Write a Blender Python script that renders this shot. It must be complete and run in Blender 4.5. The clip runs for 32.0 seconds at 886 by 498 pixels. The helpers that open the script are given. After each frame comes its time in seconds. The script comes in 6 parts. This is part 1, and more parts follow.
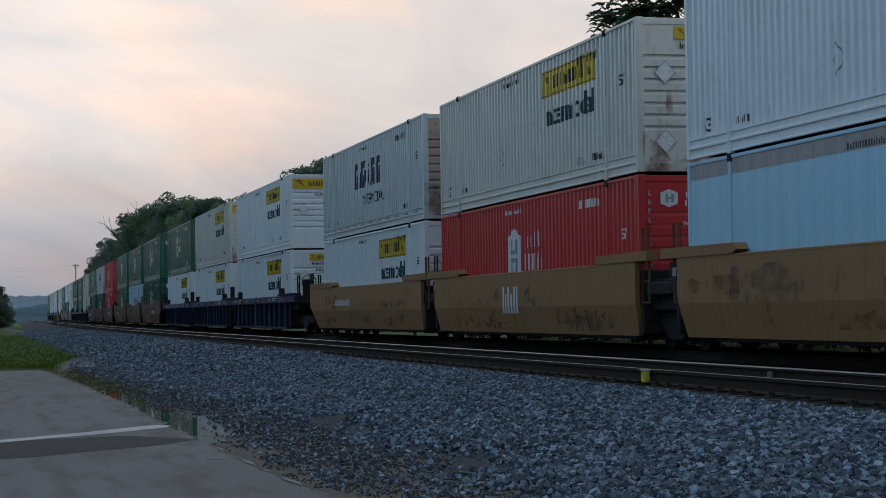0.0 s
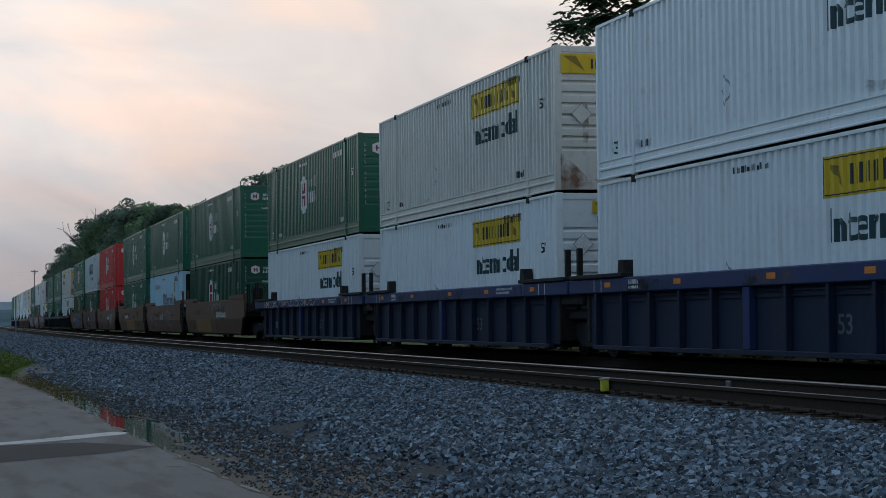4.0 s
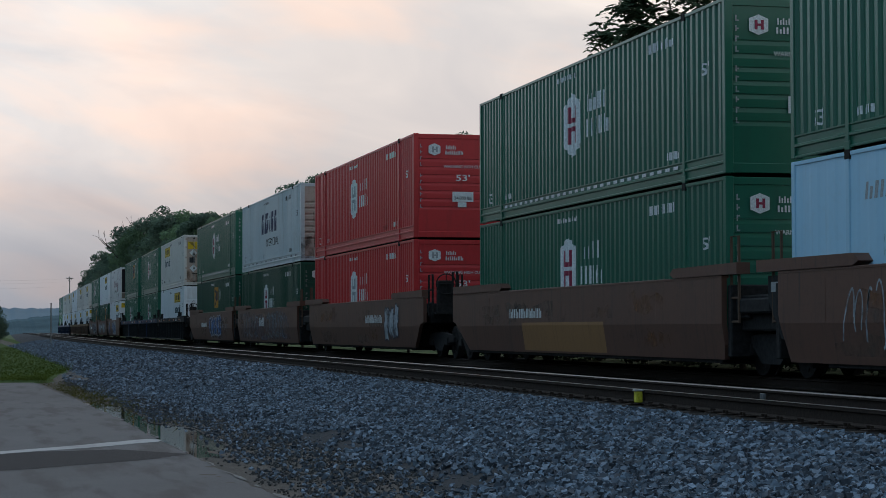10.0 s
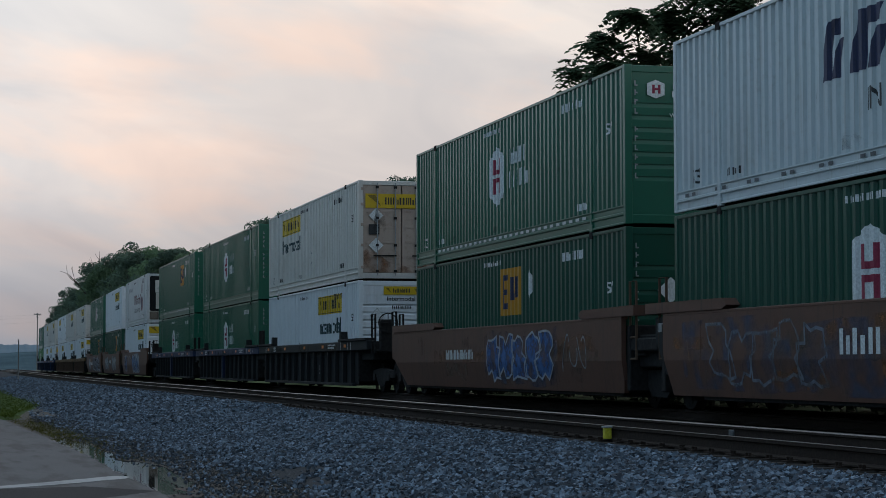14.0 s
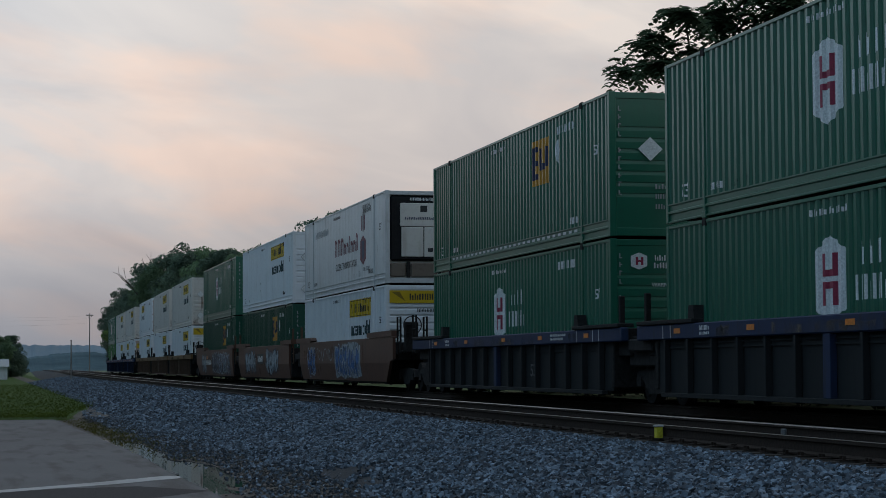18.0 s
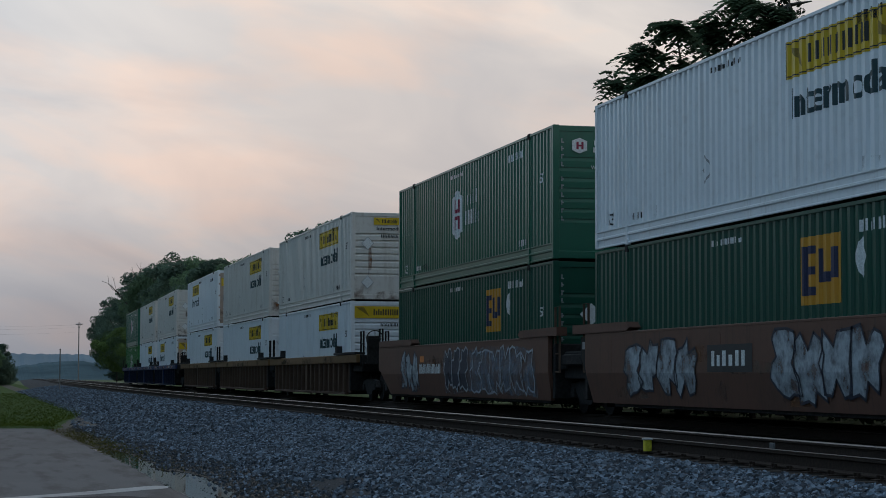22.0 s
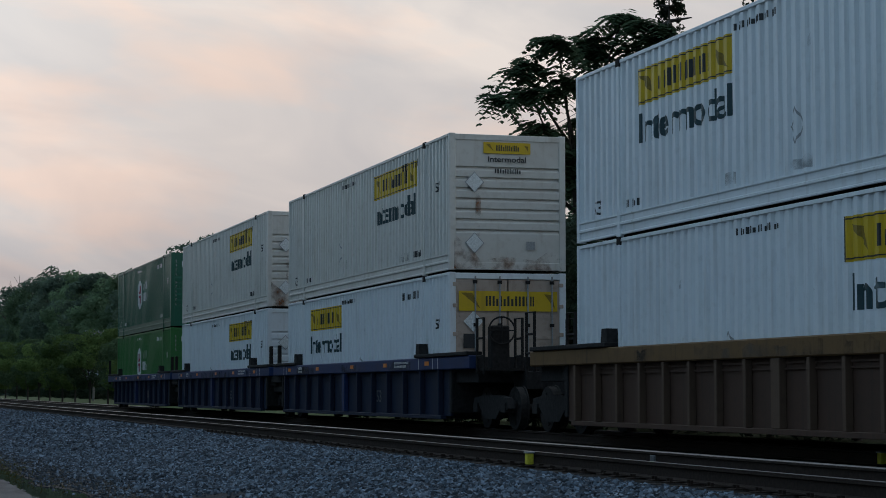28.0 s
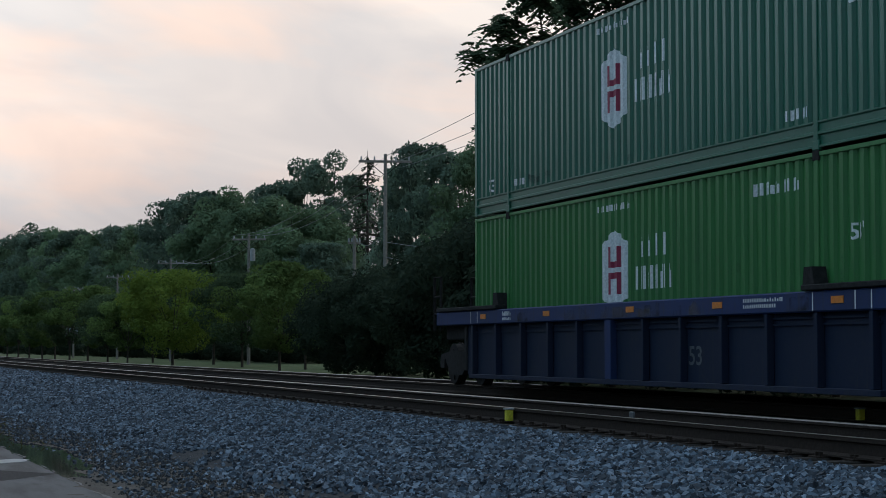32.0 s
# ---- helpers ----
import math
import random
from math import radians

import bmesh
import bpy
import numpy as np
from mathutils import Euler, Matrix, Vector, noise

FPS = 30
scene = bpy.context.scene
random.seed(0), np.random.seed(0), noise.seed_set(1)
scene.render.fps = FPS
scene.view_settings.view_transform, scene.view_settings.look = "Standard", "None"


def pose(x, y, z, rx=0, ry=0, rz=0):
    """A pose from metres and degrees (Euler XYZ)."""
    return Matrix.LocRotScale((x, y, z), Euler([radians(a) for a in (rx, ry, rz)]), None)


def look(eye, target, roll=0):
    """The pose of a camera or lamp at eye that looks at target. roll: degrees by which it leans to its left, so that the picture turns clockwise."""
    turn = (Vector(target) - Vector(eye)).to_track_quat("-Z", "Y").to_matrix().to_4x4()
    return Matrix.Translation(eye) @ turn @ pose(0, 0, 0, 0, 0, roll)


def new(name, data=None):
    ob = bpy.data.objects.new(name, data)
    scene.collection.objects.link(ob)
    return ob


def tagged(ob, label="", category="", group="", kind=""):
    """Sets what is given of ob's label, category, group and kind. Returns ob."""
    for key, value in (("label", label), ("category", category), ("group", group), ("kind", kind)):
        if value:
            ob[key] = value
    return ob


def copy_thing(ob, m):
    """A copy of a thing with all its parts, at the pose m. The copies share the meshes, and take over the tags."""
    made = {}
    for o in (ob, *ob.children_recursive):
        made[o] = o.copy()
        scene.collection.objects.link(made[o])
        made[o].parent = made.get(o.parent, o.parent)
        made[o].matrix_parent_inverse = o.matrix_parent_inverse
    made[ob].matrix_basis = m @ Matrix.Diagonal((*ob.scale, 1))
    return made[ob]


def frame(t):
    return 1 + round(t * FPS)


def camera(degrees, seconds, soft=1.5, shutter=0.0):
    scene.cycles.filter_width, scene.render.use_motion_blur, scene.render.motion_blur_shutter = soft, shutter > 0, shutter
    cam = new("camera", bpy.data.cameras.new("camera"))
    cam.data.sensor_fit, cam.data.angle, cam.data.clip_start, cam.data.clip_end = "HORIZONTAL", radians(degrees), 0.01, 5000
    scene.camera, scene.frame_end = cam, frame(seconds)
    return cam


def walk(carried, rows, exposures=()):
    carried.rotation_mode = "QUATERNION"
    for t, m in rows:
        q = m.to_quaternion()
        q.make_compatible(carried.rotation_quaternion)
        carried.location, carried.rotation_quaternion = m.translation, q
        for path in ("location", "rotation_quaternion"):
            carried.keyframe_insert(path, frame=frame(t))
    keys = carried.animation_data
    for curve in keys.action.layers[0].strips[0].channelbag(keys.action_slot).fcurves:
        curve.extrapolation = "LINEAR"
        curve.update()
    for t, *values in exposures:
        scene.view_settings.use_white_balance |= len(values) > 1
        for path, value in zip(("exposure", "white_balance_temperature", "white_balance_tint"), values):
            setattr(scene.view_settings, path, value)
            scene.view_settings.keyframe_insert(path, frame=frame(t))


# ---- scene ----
# Plan: x runs along the tracks in the train's direction of travel, y away from the camera, z up from the asphalt.
EYE = (0.0, 0.0, 1.55)
RAIL_TOP = 0.79
CURVE_FROM, CURVE_LONG, CURVE_TURN = -90.0, 40.0, 0.0155
NEAR_TRACK, TRAIN_TRACK = 9.09, 13.355

# seconds, turn away from the tracks' far end, tilt, roll (degrees)
AIM = [
    (0, 13.18, 1.78, -0.84), (0.5, 14.03, 2.00, -0.96), (1, 14.48, 2.01, -1.09), (1.5, 14.23, 2.12, -1.10), (2, 14.05, 1.88, -1.22),
    (2.5, 13.86, 1.86, -1.04), (4.5, 14.38, 2.04, -0.46), (5, 13.77, 2.23, -0.35), (5.5, 13.33, 2.29, -0.28), (6, 13.42, 2.40, -0.24),
    (6.5, 13.61, 2.34, -0.34), (7, 13.35, 2.32, -0.46), (7.5, 13.23, 2.03, -0.41), (8, 13.43, 2.00, -0.58), (8.5, 13.60, 1.81, -0.42),
    (9, 13.56, 2.06, -0.29), (9.5, 13.38, 2.18, -0.11), (10, 13.34, 2.28, -0.10), (10.5, 13.39, 2.16, -0.28), (11, 13.45, 2.04, -0.28),
    (11.5, 13.44, 2.28, -0.14), (12, 13.25, 2.43, -0.14), (12.5, 13.46, 2.60, -0.23), (13, 14.02, 2.80, -0.26), (13.5, 14.37, 3.02, -0.21),
    (14, 14.22, 3.31, -0.10), (14.5, 13.94, 3.37, -0.18), (15, 13.82, 3.61, -0.27), (15.5, 13.65, 3.86, -0.30), (17.5, 13.01, 3.60, -0.22),
    (18, 12.79, 3.30, -0.25), (18.5, 12.87, 3.05, -0.30), (19, 13.30, 3.04, -0.18), (19.5, 13.38, 3.09, -0.12), (20, 13.29, 3.30, -0.09),
    (20.5, 12.98, 3.46, 0.02), (21, 12.96, 3.36, 0.17), (21.5, 13.03, 3.46, 0.28), (22, 13.07, 3.63, 0.16), (22.5, 13.15, 3.42, 0.04),
    (23, 13.45, 3.14, -0.09), (23.5, 14.06, 2.89, -0.13), (24, 14.63, 2.69, -0.08), (24.5, 15.58, 3.06, 0.07), (25, 15.85, 3.39, 0.04),
    (25.5, 16.23, 3.58, 0.10), (27.5, 16.55, 4.04, -0.23), (28, 16.42, 4.03, -0.05), (28.5, 16.59, 3.83, -0.00), (29, 16.76, 3.25, 0.20),
    (29.5, 16.64, 3.06, 0.23), (30, 16.61, 2.97, 0.22), (30.5, 16.18, 2.99, 0.21), (31, 16.19, 2.90, 0.13), (31.5, 16.35, 2.83, 0.10),
    (32, 16.99, 2.80, -0.07),
]


def aimed(turn, tilt, roll):
    a, b = radians(turn), radians(tilt)
    way = Vector((-math.cos(a) * math.cos(b), math.sin(a) * math.cos(b), math.sin(b)))
    return look(EYE, Vector(EYE) + way * 10, roll)


cam = camera(24.8, 32.0, soft=0.8)
walk(cam, [(t, aimed(a, b, r)) for t, a, b, r in AIM],
     [(0, 0.0), (11, 0.0), (14, -0.12), (17.5, -0.3), (20, -0.28), (23, -0.30), (25, -0.20), (28, -0.26), (31, -0.02), (32, 0.03)])

# ---- light ----
SUN_TURN, SUN_TILT = 128.0, 9.0
world = bpy.data.worlds.new("dusk_sky")
scene.world = world
world.use_nodes = True
wn, wl = world.node_tree.nodes, world.node_tree.links
wn.clear()
sky = wn.new("ShaderNodeTexSky")
sky.sky_type, sky.sun_disc = "NISHITA", False
sky.sun_elevation, sky.sun_rotation = radians(SUN_TILT), radians(SUN_TURN - 90)
sky.air_density, sky.dust_density, sky.ozone_density = 1.0, 2.0, 1.0
coords = wn.new("ShaderNodeTexCoord")
sep = wn.new("ShaderNodeSeparateXYZ")
wl.new(coords.outputs["Generated"], sep.inputs[0])
height_ramp = wn.new("ShaderNodeValToRGB")
wl.new(sep.outputs["Z"], height_ramp.inputs[0])
for e, (p, c) in zip((height_ramp.color_ramp.elements[0], height_ramp.color_ramp.elements[1],
                      height_ramp.color_ramp.elements.new(0.03), height_ramp.color_ramp.elements.new(0.08),
                      height_ramp.color_ramp.elements.new(0.16), height_ramp.color_ramp.elements.new(0.45)),
                     ((0.0, (0.33, 0.34, 0.385)), (1.0, (0.07, 0.085, 0.11)), (0.03, (0.475, 0.455, 0.475)),
                      (0.085, (0.835, 0.765, 0.735)), (0.2, (0.94, 0.905, 0.88)), (0.45, (0.335, 0.37, 0.415)))):
    e.position, e.color = p, (*c, 1)
stretch = wn.new("ShaderNodeMapping")
stretch.inputs["Scale"].default_value = (5.5, 5.5, 17.0)
# the streaks of cloud sink towards the train's side
slope = wn.new("ShaderNodeMath")
slope.operation = "MULTIPLY_ADD"
slope.inputs[1].default_value = 0.16
wl.new(sep.outputs["Y"], slope.inputs[0])
wl.new(sep.outputs["Z"], slope.inputs[2])
sunk = wn.new("ShaderNodeCombineXYZ")
for axis in "XY":
    wl.new(sep.outputs[axis], sunk.inputs[axis])
wl.new(slope.outputs[0], sunk.inputs["Z"])
wl.new(sunk.outputs[0], stretch.inputs[0])
clouds = wn.new("ShaderNodeTexNoise")
clouds.inputs["Scale"].default_value, clouds.inputs["Detail"].default_value = 1.0, 5.0
clouds.inputs["Roughness"].default_value, clouds.inputs["Distortion"].default_value = 0.5, 0.8
wl.new(stretch.outputs[0], clouds.inputs["Vector"])
cloud_ramp = wn.new("ShaderNodeValToRGB")
cloud_ramp.color_ramp.elements[0].position, cloud_ramp.color_ramp.elements[0].color = 0.34, (0.82, 0.82, 0.835, 1)
cloud_ramp.color_ramp.elements[1].position, cloud_ramp.color_ramp.elements[1].color = 0.64, (1.09, 1.035, 0.985, 1)
wl.new(clouds.outputs["Fac"], cloud_ramp.inputs[0])
lit = wn.new("ShaderNodeMix")
lit.data_type, lit.blend_type = "RGBA", "MULTIPLY"
lit.inputs["Factor"].default_value = 1.0
wl.new(height_ramp.outputs[0], lit.inputs["A"])
wl.new(cloud_ramp.outputs[0], lit.inputs["B"])
# small peach-coloured tufts of cloud
tuft_map = wn.new("ShaderNodeMapping")
tuft_map.inputs["Scale"].default_value = (9.0, 9.0, 30.0)
tuft_map.inputs["Location"].default_value = (3.1, 1.7, 0.4)
wl.new(sunk.outputs[0], tuft_map.inputs[0])
tufts = wn.new("ShaderNodeTexNoise")
tufts.inputs["Scale"].default_value, tufts.inputs["Detail"].default_value = 1.0, 4.0
tufts.inputs["Distortion"].default_value = 0.4
wl.new(tuft_map.outputs[0], tufts.inputs["Vector"])
tuft_ramp = wn.new("ShaderNodeValToRGB")
tuft_ramp.color_ramp.elements[0].position, tuft_ramp.color_ramp.elements[0].color = 0.48, (0.98, 0.985, 0.995, 1)
tuft_ramp.color_ramp.elements[1].position, tuft_ramp.color_ramp.elements[1].color = 0.70, (1.17, 1.02, 0.94, 1)
wl.new(tufts.outputs["Fac"], tuft_ramp.inputs[0])
tufted = wn.new("ShaderNodeMix")
tufted.data_type, tufted.blend_type = "RGBA", "MULTIPLY"
tufted.inputs["Factor"].default_value = 1.0
wl.new(lit.outputs["Result"], tufted.inputs["A"])
wl.new(tuft_ramp.outputs[0], tufted.inputs["B"])
# the sky behind the camera, away from the sunset, is bluer and dimmer
toward = wn.new("ShaderNodeVectorMath")
toward.operation = "DOT_PRODUCT"
toward.inputs[1].default_value = (-0.3, 0.954, 0)
wl.new(coords.outputs["Generated"], toward.inputs[0])
side_ramp = wn.new("ShaderNodeMapRange")
side_ramp.inputs["From Min"].default_value, side_ramp.inputs["From Max"].default_value = -0.42, 0.46
wl.new(toward.outputs["Value"], side_ramp.inputs["Value"])
side_tint = wn.new("ShaderNodeMix")
side_tint.data_type = "RGBA"
side_tint.inputs["A"].default_value, side_tint.inputs["B"].default_value = (0.66, 1.07, 1.46, 1), (1.0, 1.0, 1.0, 1)
west = wn.new("ShaderNodeMapRange")
west.inputs["From Min"].default_value, west.inputs["From Max"].default_value = 0.5, -0.5
wl.new(sep.outputs["X"], west.inputs["Value"])
glow = wn.new("ShaderNodeMath")
glow.operation = "MULTIPLY"
wl.new(side_ramp.outputs[0], glow.inputs[0])
wl.new(west.outputs[0], glow.inputs[1])
wl.new(glow.outputs[0], side_tint.inputs["Factor"])
around = wn.new("ShaderNodeMix")
around.data_type, around.blend_type = "RGBA", "MULTIPLY"
around.inputs["Factor"].default_value = 1.0
wl.new(tufted.outputs["Result"], around.inputs["A"])
wl.new(side_tint.outputs["Result"], around.inputs["B"])
# dusk darkens the sky opposite the sunset
east = wn.new("ShaderNodeMapRange")
east.inputs["From Min"].default_value, east.inputs["From Max"].default_value = 0.0, 0.7
east.inputs["To Min"].default_value, east.inputs["To Max"].default_value = 1.0, 0.46
wl.new(sep.outputs["X"], east.inputs["Value"])
dusk = wn.new("ShaderNodeVectorMath")
dusk.operation = "SCALE"
wl.new(around.outputs["Result"], dusk.inputs[0])
wl.new(east.outputs[0], dusk.inputs["Scale"])
veil = wn.new("ShaderNodeMix")
veil.data_type = "RGBA"
veil.inputs["Factor"].default_value = 0.93
sky_part = wn.new("ShaderNodeVectorMath")
sky_part.operation = "SCALE"
sky_part.inputs["Scale"].default_value = 0.05
wl.new(sky.outputs[0], sky_part.inputs[0])
wl.new(sky_part.outputs[0], veil.inputs["A"])
wl.new(dusk.outputs[0], veil.inputs["B"])
back = wn.new("ShaderNodeBackground")
back.inputs["Strength"].default_value = 1.05
wl.new(veil.outputs["Result"], back.inputs["Color"])
out = wn.new("ShaderNodeOutputWorld")
wl.new(back.outputs[0], out.inputs[0])

sun = bpy.data.lights.new("sun", "SUN")
sun.energy, sun.angle, sun.color = 0.5, radians(80), (1.0, 0.88, 0.76)
sun_ob = new("sun", sun)
a, b = radians(SUN_TURN), radians(SUN_TILT)
sun_ob.matrix_world = look((-math.cos(a) * 50, math.sin(a) * 50, 50 * math.tan(b)), (0, 0, 0))


# ---- materials ----
def nodes_of(name):
    m = bpy.data.materials.new(name)
    m.use_nodes = True
    return m, m.node_tree.nodes, m.node_tree.links, m.node_tree.nodes["Principled BSDF"]


def noise_fac(n, l, scale, lo, hi, detail=4, vec=(1, 1, 1), kind="Object", rough=0.6):
    co = n.new("ShaderNodeTexCoord")
    info = n.new("ShaderNodeObjectInfo")
    add = n.new("ShaderNodeVectorMath")
    add.operation = "ADD"
    spread = n.new("ShaderNodeMath")
    spread.operation = "MULTIPLY"
    spread.inputs[1].default_value = 91.0 if kind == "Object" else 0.0
    l.new(info.outputs["Random"], spread.inputs[0])
    l.new(co.outputs[kind], add.inputs[0])
    l.new(spread.outputs[0], add.inputs[1])
    mp = n.new("ShaderNodeMapping")
    mp.inputs["Scale"].default_value = vec
    l.new(add.outputs[0], mp.inputs[0])
    t = n.new("ShaderNodeTexNoise")
    t.inputs["Scale"].default_value, t.inputs["Detail"].default_value, t.inputs["Roughness"].default_value = scale, detail, rough
    l.new(mp.outputs[0], t.inputs["Vector"])
    r = n.new("ShaderNodeMapRange")
    r.inputs["From Min"].default_value, r.inputs["From Max"].default_value = lo, hi
    l.new(t.outputs["Fac"], r.inputs["Value"])
    return r.outputs[0], t


def blend(n, l, fac, a, b, mode="MIX"):
    x = n.new("ShaderNodeMix")
    x.data_type, x.blend_type = "RGBA", mode
    for sock, v in ((x.inputs["Factor"], fac), (x.inputs["A"], a), (x.inputs["B"], b)):
        if isinstance(v, (int, float)):
            sock.default_value = v
        elif isinstance(v, tuple):
            sock.default_value = (*v, 1) if len(v) == 3 else v
        else:
            l.new(v, sock)
    return x.outputs["Result"]


def add_bump(n, l, bsdf, height, strength=0.3, dist=0.01):
    bp = n.new("ShaderNodeBump")
    bp.inputs["Strength"].default_value, bp.inputs["Distance"].default_value = strength, dist
    l.new(height, bp.inputs["Height"])
    l.new(bp.outputs[0], bsdf.inputs["Normal"])


def tinted(n, l, colour, spread):
    """Object-to-object brightness variation."""
    info = n.new("ShaderNodeObjectInfo")
    r = n.new("ShaderNodeMapRange")
    r.inputs["To Min"].default_value, r.inputs["To Max"].default_value = 1 - spread, 1 + spread
    l.new(info.outputs["Random"], r.inputs["Value"])
    v = n.new("ShaderNodeVectorMath")
    v.operation = "SCALE"
    if isinstance(colour, tuple):
        v.inputs[0].default_value = colour
    else:
        l.new(colour, v.inputs[0])
    l.new(r.outputs[0], v.inputs["Scale"])
    return v.outputs[0]


def paint(name, colour, dirt=(0.10, 0.075, 0.055), amount=0.45, rough=0.36, metal=0.0, spread=0.04, streak=True, gloss=0.28):
    m, n, l, p = nodes_of(name)
    base = tinted(n, l, colour, spread)
    f1, _ = noise_fac(n, l, 0.9, 0.5, 0.85, 5)
    f2, _ = noise_fac(n, l, 7.0, 0.52, 0.9, 6)
    f3, t3 = noise_fac(n, l, 3.0, 0.55, 0.8, 5, (3.0, 1.0, 0.12))
    for f, k in ((f1, amount * 0.5), (f2, amount * 0.7), (f3, amount if streak else 0)):
        if k:
            k2 = n.new("ShaderNodeMath")
            k2.operation = "MULTIPLY"
            k2.use_clamp = True
            k2.inputs[1].default_value = k
            l.new(f, k2.inputs[0])
            base = blend(n, l, k2.outputs[0], base, dirt)
    l.new(base, p.inputs["Base Color"])
    p.inputs["Specular IOR Level"].default_value = gloss
    p.inputs["Roughness"].default_value, p.inputs["Metallic"].default_value = rough, metal
    _, t4 = noise_fac(n, l, 2.2, 0, 1, 3)
    add_bump(n, l, p, t4.outputs["Fac"], 0.25, 0.012)
    return m


def plain(name, colour, rough=0.6, metal=0.0, bump=0.0, scale=30.0, vary=0.25, gloss=0.5):
    m, n, l, p = nodes_of(name)
    p.inputs["Specular IOR Level"].default_value = gloss
    f, t = noise_fac(n, l, scale, 0.3, 0.75, 5)
    dark = tuple(c * (1 - vary) for c in colour)
    lite = tuple(min(1, c * (1 + vary)) for c in colour)
    l.new(blend(n, l, f, dark, lite), p.inputs["Base Color"])
    p.inputs["Roughness"].default_value, p.inputs["Metallic"].default_value = rough, metal
    if bump:
        add_bump(n, l, p, t.outputs["Fac"], bump, 0.02)
    return m


def leafy(name, colour, other, rough=0.6):
    m, n, l, p = nodes_of(name)
    geo = n.new("ShaderNodeNewGeometry")
    col = blend(n, l, geo.outputs["Random Per Island"], colour, other)
    f, _ = noise_fac(n, l, 0.35, 0.35, 0.7, 2)
    col = blend(n, l, f, col, tuple(0.6 * c for c in colour))
    l.new(tinted(n, l, col, 0.18), p.inputs["Base Color"])
    p.inputs["Roughness"].default_value, p.inputs["Specular IOR Level"].default_value = 0.85, 0.06
    # thin leaves let some of the light behind them through
    thin = n.new("ShaderNodeBsdfTranslucent")
    l.new(tinted(n, l, col, 0.18), thin.inputs["Color"])
    both = n.new("ShaderNodeMixShader")
    both.inputs["Fac"].default_value = 0.4
    l.new(p.outputs[0], both.inputs[1])
    l.new(thin.outputs[0], both.inputs[2])
    l.new(both.outputs[0], n["Material Output"].inputs["Surface"])
    return m


def spray(name, colour, lo, hi):
    """Thin paint that lets the surface below show through in patches."""
    m, n, l, p = nodes_of(name)
    f, _ = noise_fac(n, l, 2.6, lo, hi, 6)
    g, _ = noise_fac(n, l, 9.0, 0.3, 0.7, 4)
    l.new(blend(n, l, g, colour, tuple(0.6 * c for c in colour)), p.inputs["Base Color"])
    p.inputs["Roughness"].default_value = 0.6
    l.new(f, p.inputs["Alpha"])
    return m


